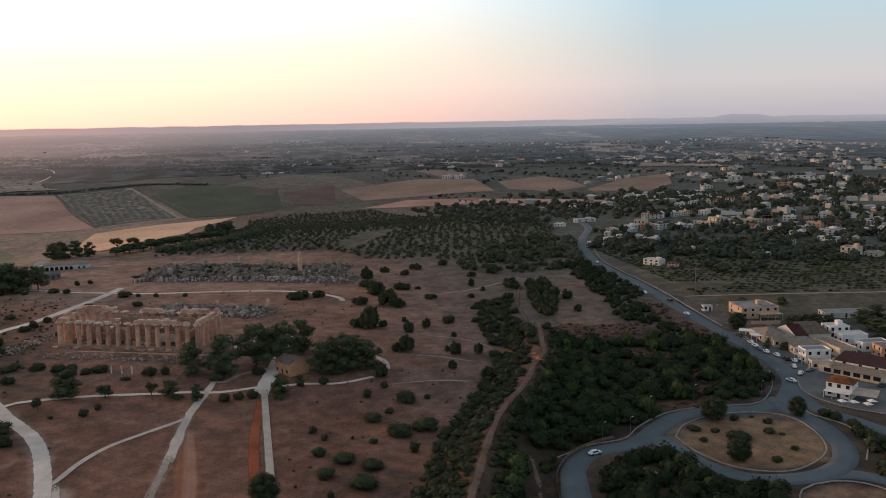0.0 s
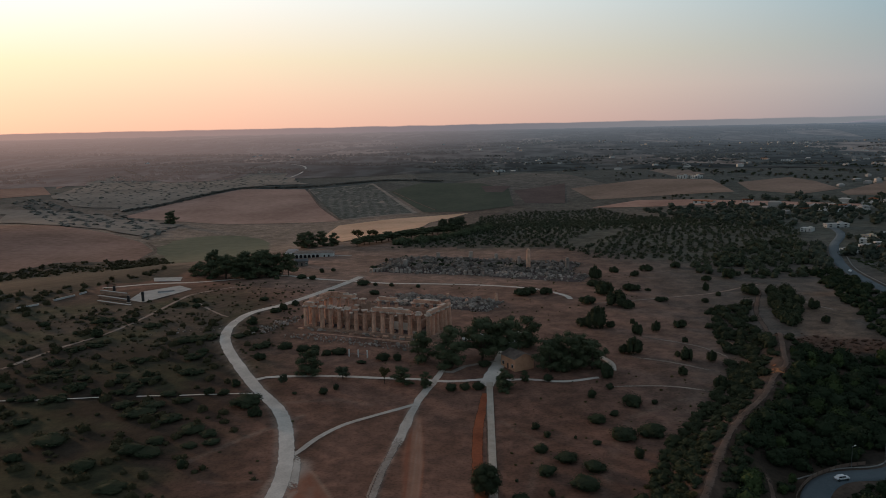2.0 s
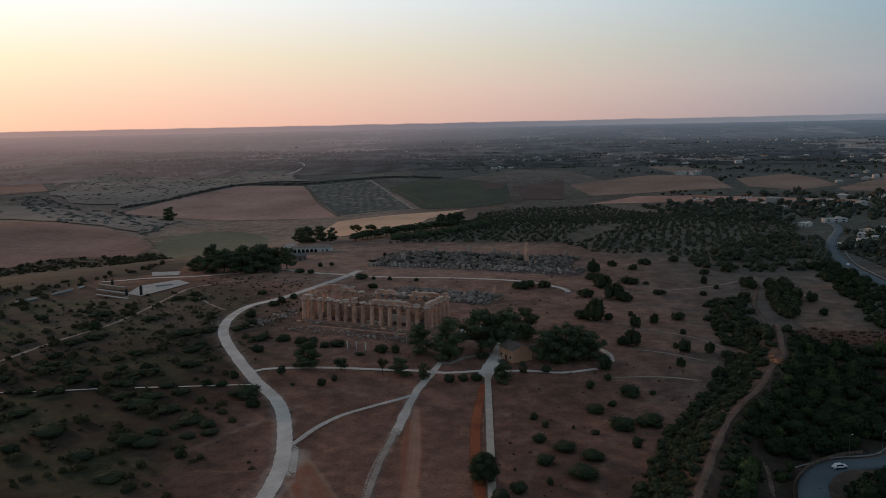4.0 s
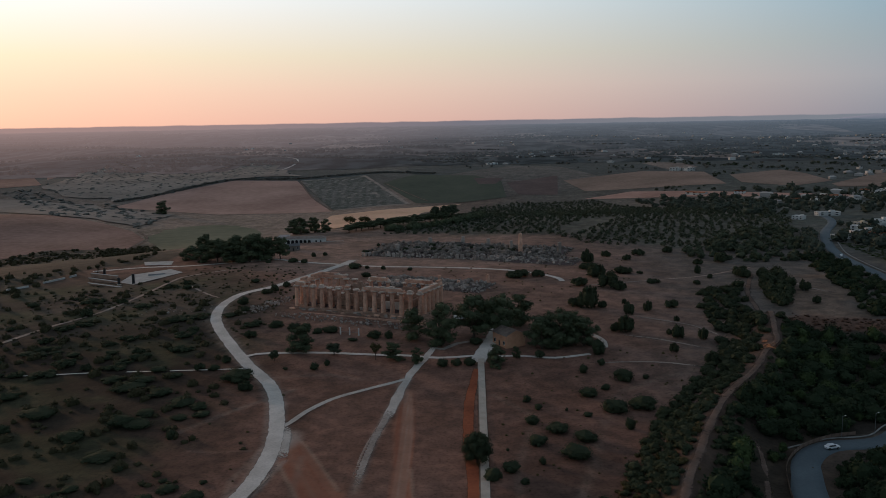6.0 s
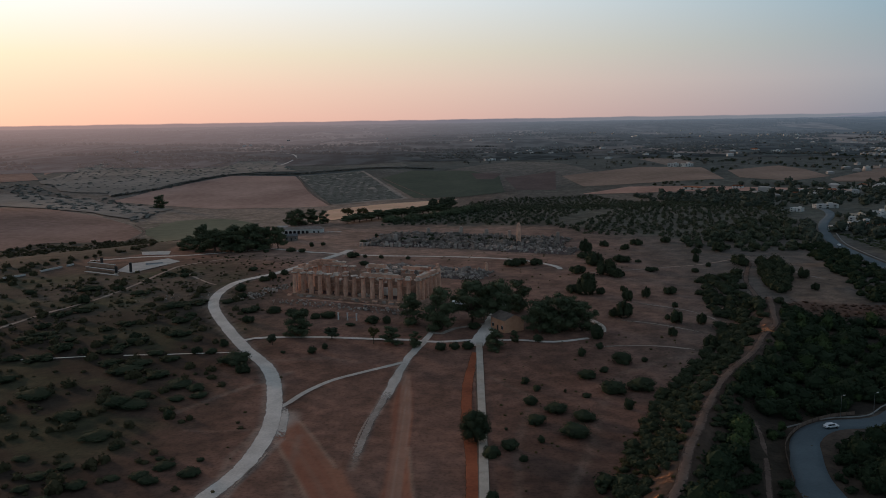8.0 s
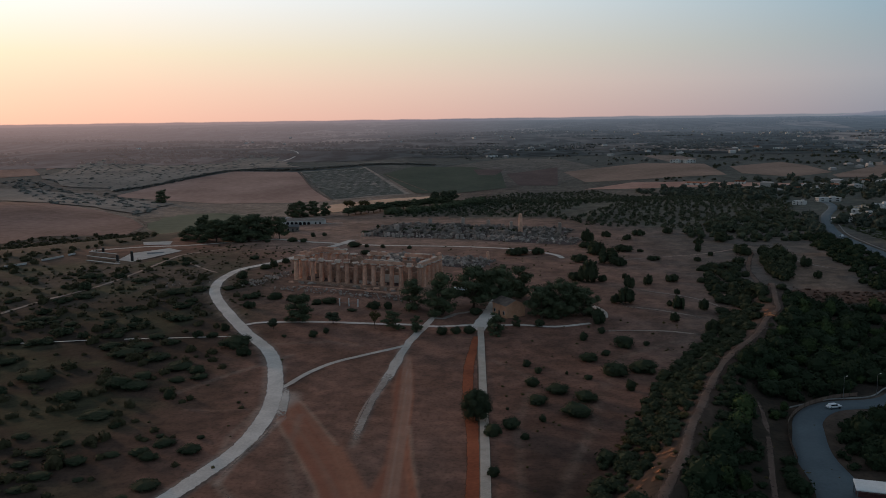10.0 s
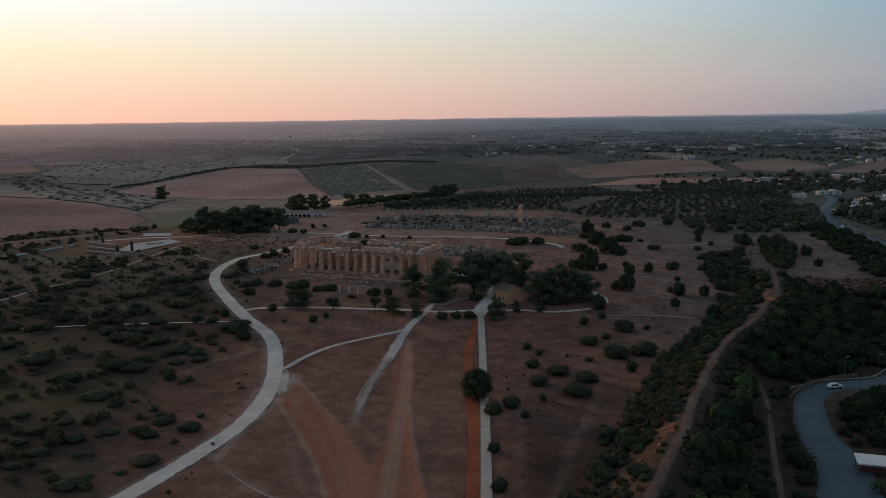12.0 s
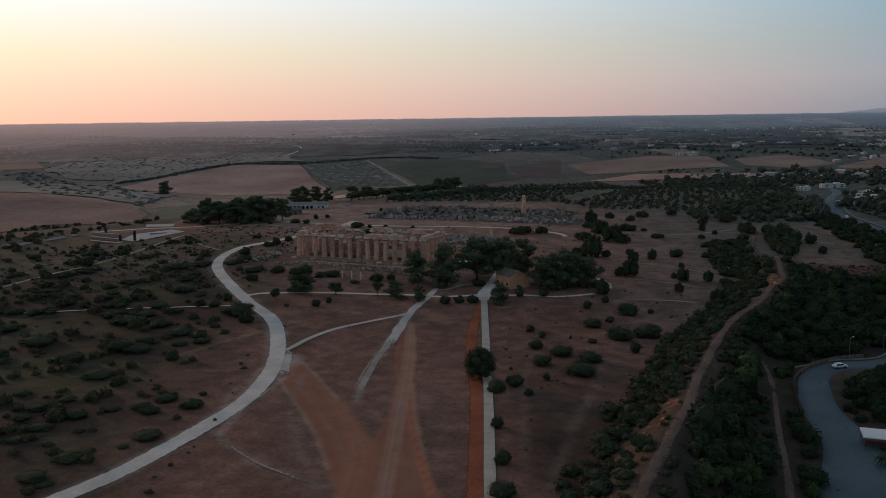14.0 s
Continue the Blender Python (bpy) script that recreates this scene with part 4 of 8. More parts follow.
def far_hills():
    """Faint hills on the horizon, paler than the land before them, their haze colour emitted."""
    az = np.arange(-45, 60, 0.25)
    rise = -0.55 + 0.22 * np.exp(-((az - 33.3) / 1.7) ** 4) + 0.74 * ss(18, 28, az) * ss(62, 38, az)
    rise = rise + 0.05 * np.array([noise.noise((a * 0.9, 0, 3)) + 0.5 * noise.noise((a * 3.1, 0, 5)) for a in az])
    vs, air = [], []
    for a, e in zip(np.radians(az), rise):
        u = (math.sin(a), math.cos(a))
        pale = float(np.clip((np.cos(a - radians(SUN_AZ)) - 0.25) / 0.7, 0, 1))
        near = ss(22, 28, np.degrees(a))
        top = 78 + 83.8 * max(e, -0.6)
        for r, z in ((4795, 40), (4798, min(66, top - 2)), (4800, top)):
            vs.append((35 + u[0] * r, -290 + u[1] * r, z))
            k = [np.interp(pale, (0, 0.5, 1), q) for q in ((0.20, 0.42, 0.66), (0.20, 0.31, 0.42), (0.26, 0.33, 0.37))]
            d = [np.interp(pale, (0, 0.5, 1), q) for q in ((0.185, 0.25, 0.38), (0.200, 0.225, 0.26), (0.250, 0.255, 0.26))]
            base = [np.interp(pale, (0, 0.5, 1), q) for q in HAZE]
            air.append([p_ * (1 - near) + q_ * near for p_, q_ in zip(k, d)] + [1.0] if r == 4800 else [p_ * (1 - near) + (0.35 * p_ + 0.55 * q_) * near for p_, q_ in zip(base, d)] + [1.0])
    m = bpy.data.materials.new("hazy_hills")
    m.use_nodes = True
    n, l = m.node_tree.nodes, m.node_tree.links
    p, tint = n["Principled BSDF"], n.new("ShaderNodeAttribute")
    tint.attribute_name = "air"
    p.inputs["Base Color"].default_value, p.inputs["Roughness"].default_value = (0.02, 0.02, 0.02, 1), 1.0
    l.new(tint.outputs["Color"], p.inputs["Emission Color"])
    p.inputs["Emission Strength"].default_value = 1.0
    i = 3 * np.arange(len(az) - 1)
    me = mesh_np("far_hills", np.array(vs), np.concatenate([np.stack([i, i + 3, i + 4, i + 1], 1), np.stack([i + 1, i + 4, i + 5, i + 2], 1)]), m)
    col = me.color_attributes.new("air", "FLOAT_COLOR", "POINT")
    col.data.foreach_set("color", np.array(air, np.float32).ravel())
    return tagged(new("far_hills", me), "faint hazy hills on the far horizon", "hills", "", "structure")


far_hills()


# ---- plants ----
def ico(sub):
    bm = bmesh.new()
    bmesh.ops.create_icosphere(bm, subdivisions=sub, radius=1)
    v = np.array([q.co for q in bm.verts])
    f = np.array([[q.index for q in face.verts] for face in bm.faces])
    bm.free()
    return v, f


ICO = {k: ico(k) for k in (1, 2)}


def foliage(lobes, leaves, size, seed, core=2, fill=0.86):
    """Leaf clusters (small triangles in pairs) over lumpy lobes (x, y, z, rx, ry, rz). Returns points and triangles."""
    r = np.random.default_rng(seed)
    vs, fs, at = [], [], 0
    vol = np.array([q[3] * q[4] + q[3] * q[5] for q in lobes])
    for (cx, cy, cz, rx, ry, rz), share in zip(lobes, vol / vol.sum()):
        if core:
            v, f = ICO[core if rx > 0.25 else 1]
            w = v * (np.array([rx, ry, rz]) * fill) * (0.86 + 0.28 * r.random((len(v), 1))) + (cx, cy, cz)
            vs.append(w)
            fs.append(f + at)
            at += len(w)
        n = max(4, int(leaves * share))
        d = r.normal(size=(n, 3))
        d /= np.linalg.norm(d, axis=1, keepdims=True)
        c = d * np.array([rx, ry, rz]) * (0.78 + 0.34 * r.random((n, 1))) + (cx, cy, cz)
        a = r.normal(size=(n, 3))
        a /= np.linalg.norm(a, axis=1, keepdims=True)
        b = np.cross(a, d + 0.6 * r.normal(size=(n, 3)))
        b /= np.linalg.norm(b, axis=1, keepdims=True) + 1e-6
        s = size * (0.6 + 0.8 * r.random((n, 1)))
        quad = np.stack([c - a * s - b * s * 0.6, c + a * s - b * s * 0.5, c + a * s * 0.7 + b * s * 0.7, c - a * s * 0.8 + b * s * 0.6], 1).reshape(-1, 3)
        k = at + 4 * np.arange(n)
        vs.append(quad)
        fs += [np.stack([k, k + 1, k + 2], 1), np.stack([k, k + 2, k + 3], 1)]
        at += 4 * n
    v, f = np.concatenate(vs), np.concatenate(fs)
    return v, f


def shrub_shape(seed, leaves=1000, size=0.021, core=2):
    """A low dome of one unit width and one unit height, resting on the ground, with uneven bumps."""
    r = np.random.default_rng(seed)
    lobes = [(0, 0, 0.34, 0.42, 0.40, 0.56)]
    for k in range(8):
        a, up, w = r.random() * 6.28, r.random() * 0.9, 0.12 + 0.08 * r.random()
        d = 0.32 * math.cos(up) + 0.03 * r.random()
        lobes.append((d * math.cos(a), d * math.sin(a), 0.20 + 0.52 * math.sin(up), w, w, w * 1.3))
    v, f = foliage(lobes, leaves, size, seed, core, 0.82)
    return v, f


SHRUBS = [mesh_np("shrub", *shrub_shape(20 + k), LEAF) for k in range(6)]
SCRUBS = [mesh_np("scrub", *shrub_shape(40 + k, 300), SCRUB) for k in range(3)]
turn = random.Random(5)


def clump_shape(seed):
    """Several bushes grown together, tall and uneven."""
    r = np.random.default_rng(seed)
    lobes = []
    for k in range(12):
        a, d, w = r.random() * 6.28, 0.36 * r.random() ** 0.7, 0.12 + 0.11 * r.random()
        top = (0.62 + 0.36 * r.random()) * (1 - 0.8 * d)
        lobes.append((d * math.cos(a), d * math.sin(a), top * 0.52, w, w, top * 0.50))
        lobes.append((d * math.cos(a) * 1.05 + 0.03, d * math.sin(a) * 1.05, top * 0.85, w * 0.6, w * 0.6, w * 0.8))
    v, f = foliage(lobes, 620, 0.036, seed, 1, 0.86)
    return v, f


CLUMPS = [mesh_np("shrub", *clump_shape(170 + k), LEAF) for k in range(5)]


def shrub(x, y, w, h, label="dense dark green mastic shrub on dry grass", group="shrubs on the plateau", dry=False, category="shrub", name="shrub", clump=False):
    h = max(0.62 * h, h - 0.15 * w)
    ob = new(name, turn.choice(CLUMPS if clump else SCRUBS if dry else SHRUBS))
    ob.matrix_basis = pose(x, y + 0.35 * w, hz(x, y + 0.35 * w) - 0.05, 0, 0, turn.random() * 360) @ Matrix.Diagonal((w, w, h * 1.12, 1))
    return tagged(ob, label, category, group)


def shrubs(rows, **k):
    for x, y, w, h in rows:
        shrub(x, y, w, h, **k)


WEST_SCRUB = [(-152, 140, 15.1, 5.0), (-136, 141, 7.0, 4.4), (-144, 114, 8.4, 6.4), (-155, 122, 6.9, 3.4), (-122, 176, 9.3, 3.3), (-115, 184, 4.7, 4.1), (-143, 90, 11.1, 4.0), (-136, 95, 11.2, 4.0),
              (-120, 125, 11.7, 3.4), (-143, 70, 7.6, 4.3), (-110, 61, 5.8, 2.0), (-105, 66, 8.8, 3.6), (-91, 94, 13.8, 3.7), (-82, 97, 12.3, 2.8), (-81, 66, 10.0, 4.0), (-76, 45, 10.8, 4.1),
              (-93, 46, 5.5, 4.1), (-136, 50, 17.4, 3.6), (-118, 32, 10.9, 5.5), (-107, 28, 5.3, 4.0), (-95, 26, 9.2, 3.3), (-94, 33, 8.0, 2.7), (-122, 20, 12.0, 4.0), (-132, 24, 8.2, 3.4)]
NEAR_WEST_SCRUB = [(-90, 10, 8.8, 4.4), (-79, 8, 11.1, 3.5), (-81, -1, 13.3, 4.2), (-67, -7, 9.4, 4.4), (-122, -2, 8.9, 4.4), (-102, -24, 14.0, 5.3), (-56, -18, 11.2, 3.9), (-49, -21, 6.6, 3.9),
                   (-46, -28, 6.5, 3.2), (-70, -35, 9.8, 6.0), (-65, -26, 7.7, 3.9), (-64, -37, 10.7, 4.1), (-53, -30, 6.5, 2.4), (-50, -46, 3.5, 4.6), (-81, -46, 9.6, 5.3), (-108, -35, 6.9, 4.6),
                   (-66, -62, 10.9, 3.0), (-68, 13, 6.8, 3.1), (-77, 21, 7.7, 3.2)]
ROADSIDE = [(-61, 21, 5.0, 3.5), (-55, 20, 5.0, 3.0), (-53, 29, 4.5, 3.8), (-43, 5, 13.6, 6.5), (-38, -3, 6.3, 4.6), (-68, 121, 6.4, 5.1), (-64, 107, 5.4, 3.4), (-69, 97, 8.4, 2.7), (-62, 144, 7.6, 3.7),
            (-59, 152, 4.3, 4.4), (-54, 79, 10.1, 3.6), (-43, 76, 7.8, 4.6), (-51, 62, 5.5, 4.2)]
TEMPLE_SIDE = [(-24, 215, 9.9, 4.7), (-16, 214, 3.5, 2.6), (-6, 210, 3.5, 3.0), (10, 205, 3.2, 2.8), (-14, 185, 6.6, 4.0), (-66, 244, 7.5, 4.0), (-58, 239, 5.5, 3.7), (-56, 264, 3.9, 3.9), (-49, 268, 3.6, 3.1),
               (-23, 272, 6.5, 3.9), (-17, 307, 2.7, 3.0), (-4, 321, 3.1, 2.5), (-54, 160, 4.8, 4.0), (-58, 150, 4.2, 4.4), (-40, 196, 5.1, 2.0), (-44, 130, 2.5, 3.0), (-34, 72, 7.3, 4.3),
               (-29, 73, 5.2, 3.9), (-29, 60, 6.0, 3.6), (-23, 66.5, 5.6, 3.4), (-82, 246, 4.4, 3.0), (-18, 67, 8.4, 4.2), (2, 58, 7.0, 4.5), (8, 58, 4.1, 4.1), (-7, 55, 4.9, 2.0)]
EAST_SLOPE = [(-17, 19, 4.1, 3.5), (-13, 24, 3.0, 3.0), (-28, 20, 2.4, 1.4), (31, 20, 5.0, 4.1), (36, 21, 5.0, 3.6), (41, 21, 5.3, 4.1), (44, 48, 6.3, 3.8), (68, 30, 4.8, 3.6), (82, 11, 4.0, 4.0), (91, 32, 6.7, 7.3),
              (90, 20, 3.5, 3.0), (95, 1, 8.4, 5.8), (87, -7, 3.8, 2.7), (103, 4, 2.8, 2.3), (80, -14, 7.4, 4.2), (59, -18, 3.3, 3.1), (62, -25, 3.0, 2.8), (71, -26, 1.2, 1.4), (77, -32, 3.5, 2.2), (86, -30, 10.6, 5.9),
              (96, -27, 10.3, 5.7), (88, -43, 3.7, 4.4), (59, -38, 5.3, 3.9)]
LOWER_SLOPE = [(66, -46, 8.5, 4.3), (73, -53, 7.9, 4.5), (59, -55, 7.3, 4.1), (69, -66, 10.2, 5.1), (45, -79, 5.6, 4.4), (50, -74, 5.8, 4.1), (53, -81, 2.8, 2.4), (44, -104, 3.6, 3.2), (44, -125, 3.9, 3.9),
               (43, -141, 6.6, 3.9), (59, -68, 2.5, 2.5), (50, -58, 1.2, 1.1)]
SOUTHWEST = [(-65, -82, 5.2, 2.4), (-70, -88, 6.0, 2.6), (-68, -83, 2.6, 1.4), (-57, -95, 6.1, 3.3), (-42, -77, 3.0, 1.5), (-43, -90, 5.7, 3.3), (-40, -93, 5.6, 3.2), (-39, -84, 6.6, 3.3), (-31, -89, 6.4, 3.6),
             (-31, -78, 2.5, 1.5), (-52, -104, 3.1, 1.3), (-62, -103, 6.4, 2.8), (-35, -110, 7.8, 2.7), (-38, -114, 3.3, 1.2), (-47, -122, 7.2, 2.7), (-45, -117, 4.4, 1.2), (-50, -132, 7.0, 2.8), (-46, -134, 4.1, 1.2),
             (-64, -110, 4.7, 2.3), (-70, -95, 5.0, 2.5), (-50, -90, 4.9, 1.8), (-80, -75, 5.5, 2.3), (-57, -69, 3.6, 2.5)]
NORTHEAST = [(117, 221, 8.1, 7.1), (112, 200, 9.7, 3.5), (114, 171, 11.0, 7.3), (102, 150, 10.5, 4.4), (115, 143, 12.9, 7.8), (120, 138, 7.7, 4.3), (99, 99, 11.7, 9.3), (92, 105, 8.7, 3.9), (105, 103, 4.7, 3.1),
             (116, 109, 3.2, 2.4), (115, 90, 6.1, 4.9), (124, 95, 4.4, 4.4), (137, 101, 8.0, 3.5), (141, 153, 8.9, 2.7), (162, 150, 4.5, 2.2), (174, 166, 3.7, 2.2), (171, 180, 4.2, 4.2), (104, 63, 5.7, 3.6),
             (108, 61, 7.8, 6.4), (125, 58, 3.6, 2.1), (127, 51, 6.3, 4.9), (137, 50, 4.9, 4.2), (121, 34, 3.8, 3.3), (131, 18, 6.5, 4.5)]
PLATEAU_EDGE = [(192, 165, 11.3, 6.6), (211, 131, 6.8, 5.4), (206, 105, 5.1, 3.7), (142, 230, 6.2, 3.7), (153, 247, 8.6, 4.3), (132, 243, 6.3, 4.2), (174, 258, 8.8, 4.4), (180, 210, 6.1, 3.7), (195, 217, 11.4, 6.2),
                (130, 184, 3.0, 2.3), (140, 183, 3.8, 1.9), (219, 223, 8.5, 4.2), (146, 15, 3.9, 2.6), (133, 78, 3.0, 2.3), (71, 175, 14.7, 5.2), (82, 178, 9.4, 4.3), (115, 176, 12.3, 6.1), (131, 184, 10.7, 4.5)]
ISLAND = [(198, -46, 3.7, 2.7), (180, -51, 5.6, 2.5), (186, -54, 3.6, 2.0), (178, -60, 3.0, 2.0), (189, -64, 9.0, 4.5), (207, -52, 3.7, 2.7), (202, -60, 4.1, 2.6), (205, -62, 2.6, 1.0),
          (201, -74, 3.0, 1.8), (190, -81, 3.8, 2.5), (205, -45, 2.2, 1.1)]
shrubs([(x, y, w * 1.05, h * 0.85) for x, y, w, h in WEST_SCRUB], clump=True, label="low spreading green-brown shrub in dry scrub", group="shrubs in the western scrub")
shrubs([(x, y, w * 1.05, h * 0.85) for x, y, w, h in NEAR_WEST_SCRUB], label="low spreading green-brown shrub in dry scrub", group="shrubs in the western scrub")
shrubs(ROADSIDE[::2], clump=True, label="dark green shrub beside the gravel road", group="shrubs by the gravel road")
shrubs(ROADSIDE[1::2], label="dark green shrub beside the gravel road", group="shrubs by the gravel road")
shrubs(TEMPLE_SIDE, label="round dark green shrub near the ruins", group="shrubs round the temples")
shrubs(EAST_SLOPE)
wild = random.Random(23)
n_wild = 0
while n_wild < 22:
    x, y = wild.uniform(-185, -48), wild.uniform(-70, 190)
    if x < -50 - 0.12 * abs(y) and float(line_distance(x, y, MAIN_ROAD)) > 9 and noise.noise((x * 0.02, y * 0.02, 8.0)) > -0.1:
        w = wild.uniform(3, 9)
        shrub(x, y, w, w * wild.uniform(0.4, 0.55), "low spreading green-brown shrub in dry scrub", "shrubs in the western scrub")
        n_wild += 1
shrubs(LOWER_SLOPE)
shrubs([(x, y, w * 1.05, h * 0.85) for x, y, w, h in SOUTHWEST], label="low green-brown shrub in dry scrub", group="shrubs in the western scrub")
shrubs([(x, y, w, h * 1.45) for x, y, w, h in NORTHEAST], clump=True, label="dark evergreen shrub on the dry slope", group="shrubs on the northern slope")
shrubs([(x, y, w, h * 1.3) for x, y, w, h in PLATEAU_EDGE], clump=True, label="dark evergreen shrub at the plateau edge", group="shrubs on the northern slope")
shrubs(ISLAND, label="rounded shrub on the dry road island", group="shrubs on the road island")


def limb(bm, a, b, ra, rb, n=7):
    a, b = Vector(a), Vector(b)
    q = (b - a).to_track_quat("Z", "Y")
    rings = []
    for p, r in ((a, ra), ((a + b) / 2 + Vector((0.02, 0.015, 0)), (ra + rb) / 2 * 0.95), (b, rb)):
        rings.append([bm.verts.new(p + q @ Vector((r * math.cos(6.283 * i / n), r * math.sin(6.283 * i / n), 0))) for i in range(n)])
    for u, w in zip(rings, rings[1:]):
        for i in range(n):
            bm.faces.new((u[i], u[(i + 1) % n], w[(i + 1) % n], w[i]))
    bm.faces.new(rings[-1])


def tree_model(name, seed, flat, leaves=2600, low=0.42, leaf=PINE, lobes=14, size=0.020):
    """A tree one unit high and about one unit wide: bent trunk, limbs and a crown of lobes; flat crowns for umbrella pines."""
    r = random.Random(seed)
    bm = bmesh.new()
    fork = Vector((r.uniform(-0.04, 0.04), r.uniform(-0.04, 0.04), low))
    limb(bm, (0, 0, -0.03), fork, 0.035, 0.024)
    spots = []
    if flat:
        for k in range(lobes):
            a, d = 6.283 * (k / lobes * 2.4 + 0.1 * r.random()), 0.36 * math.sqrt((k + 0.4) / lobes)
            w = r.uniform(0.13, 0.20)
            spots.append((d * math.cos(a), d * math.sin(a), 0.70 + r.uniform(-0.14, 0.12), w, w, w * 0.9))
    else:
        mid = (low + 1) / 2 - 0.03
        lean = (r.uniform(-0.06, 0.06), r.uniform(-0.06, 0.06))
        for k in range(lobes + 6):
            a, up = 6.283 * (k * 0.382 + 0.12 * r.random()), math.asin(max(-0.95, min(0.97, -0.8 + 1.75 * (k + r.random()) / (lobes + 6))))
            w = r.uniform(0.10, 0.20)
            d = r.uniform(0.16, 0.36) * math.cos(up)
            spots.append((d * math.cos(a) + lean[0], d * math.sin(a) + lean[1], mid + (1 - low) * 0.42 * math.sin(up) * r.uniform(0.75, 1.05), w, w, w * r.uniform(0.65, 0.95)))
    for c in spots[::2]:
        limb(bm, fork, c[:3], 0.016, 0.006, 5)
    crown = mesh_np("crown", *foliage(spots, leaves, size * 1.05, seed, 1, 0.74), leaf)
    return done(bm, "trunk", BARK), crown


def broad_model(seed, low=0.25, leaf=PINE, leaves=4000, size=0.0145):
    """A broad old tree one unit high and wide: a few heavy limbs, each with a clump of foliage and smaller tufts round it, sky between."""
    r = random.Random(seed)
    bm = bmesh.new()
    fork = Vector((r.uniform(-0.05, 0.05), r.uniform(-0.05, 0.05), low * 0.8))
    limb(bm, (0, 0, -0.03), fork, 0.034, 0.026)
    spots = []
    n = 10
    for k in range(n):
        a, rise = 6.283 * (k * 0.382 + 0.1 * r.random()), (k + 0.5 * r.random()) / n
        d, w = 0.33 * math.sqrt(max(0.05, 1 - (1.5 * rise - 0.45) ** 2)) * r.uniform(0.5, 1.0), r.uniform(0.15, 0.23)
        c = (d * math.cos(a), d * math.sin(a), low + (0.92 - low) * rise, w, w * r.uniform(0.8, 1.1), w * r.uniform(0.55, 0.75))
        spots.append(c)
        limb(bm, fork, c[:3], 0.018, 0.007, 5)
        for j in range(3):
            b, q = r.random() * 6.283, w * r.uniform(0.42, 0.66)
            spots.append((c[0] + w * 0.9 * math.cos(b), c[1] + w * 0.9 * math.sin(b), c[2] + r.uniform(-0.3, 0.5) * w, q, q, q * 0.7))
    crown = mesh_np("crown", *foliage(spots, leaves, size, seed, 1, 0.74), leaf)
    return done(bm, "trunk", BARK), crown


def tree(models, x, y, w, h, label, group, category="tree", name="tree"):
    trunk, crown = turn.choice(models)
    yy = y + 0.2 * w
    ob = thing(name, label, category, group, pose(x, yy, hz(x, yy), 0, 0, turn.random() * 360) @ Matrix.Diagonal((w, w, h, 1)))
    part("trunk", trunk, None, ob)
    part("crown", crown, None, ob)
    return ob


LOW_PINES = [broad_model(60 + k, 0.34, PINE, 1800, 0.021) for k in range(3)]
PINES = [broad_model(95 + k) for k in range(5)]
ROUND = [broad_model(70 + k, 0.06) for k in range(6)]
OLIVES = [tree_model("olive", 80 + k, False, 1600, 0.22, OLIVE, 10, 0.025) for k in range(2)]
BARE = [tree_model("bare", 90, True, 500, 0.30, SCRUB, 11, 0.018)]
for models, *row in ((ROUND, -143, 282, 15, 9.0), (ROUND, -131, 268, 16, 12), (PINES, -119, 260, 18, 15.5), (ROUND, -107, 255, 19, 15), (ROUND, -96, 254, 18, 17.5), (ROUND, -86, 255, 19, 16), (PINES, -77, 257, 14, 15), (ROUND, -126, 288, 16, 12), (PINES, -111, 274, 18, 16),
                     (ROUND, -98, 270, 18, 16.5), (PINES, -138, 300, 13, 15), (ROUND, -114, 290, 14, 13)):
    tree(models, *row, "dark evergreen tree in a dense grove", "trees beside the visitor building")
for models, *row in ((ROUND, 18.5, 54, 13.5, 13.5), (ROUND, 30.5, 46, 16.5, 17.0), (PINES, 43, 54.5, 20, 18.0), (PINES, 53.5, 56.5, 18.5, 17.5), (ROUND, 64, 71, 14.5, 15)):
    tree(models, *row, "large dark pine shading the drive", "pines by the drive")
for row in ((70, 39, 14, 13.6), (78, 39, 16, 15.0), (87, 42, 13, 12.3), (73, 48, 13, 12), (83, 50, 13, 13)):
    tree(ROUND, *row, "dense dark evergreen tree behind the small house", "trees behind the small house")
tree(ROUND, -26, 40, 12.6, 11.2, "spreading dark green tree beside the gravel path", "trees along the gravel path")
tree(OLIVES, -12, 36, 6.8, 5.0, "small round tree beside the gravel path", "trees along the gravel path")
tree(OLIVES, -34, 30, 4.9, 4.6, "small round tree beside the gravel path", "trees along the gravel path")
tree(BARE, 5, 30, 5.5, 6.8, "thin dry tree with sparse leaves", "trees along the gravel path")
tree(ROUND, 12, 29, 8.5, 7.0, "small dark tree beside the gravel path", "trees along the gravel path")
tree(ROUND, 21, 25, 5.8, 6.1, "small dark tree beside the gravel path", "trees along the gravel path")
tree(ROUND, 51, 20, 9.5, 7.6, "round dark tree before the small house", "trees along the gravel path")
tree(ROUND, 59, 30, 4.0, 4.6, "small dark tree beside the house", "trees along the gravel path")
trunk = bmesh.new()
limb(trunk, (0, 0, -0.03), (0.02, 0.01, 0.34), 0.05, 0.03)
DENSE_TRUNK = done(trunk, "trunk", BARK)
DENSE_CROWN = mesh_np("crown", *foliage([(0, 0, 0.45, 0.41, 0.41, 0.45)] + [(0.30 * math.cos(k * 2.4) * math.cos(e), 0.30 * math.sin(k * 2.4) * math.cos(e), 0.46 + 0.36 * math.sin(e), 0.16, 0.16, 0.15) for k in range(20) for e in (-0.85 + k * 0.11,)], 5200, 0.013, 19, 1, 0.8), LEAF)


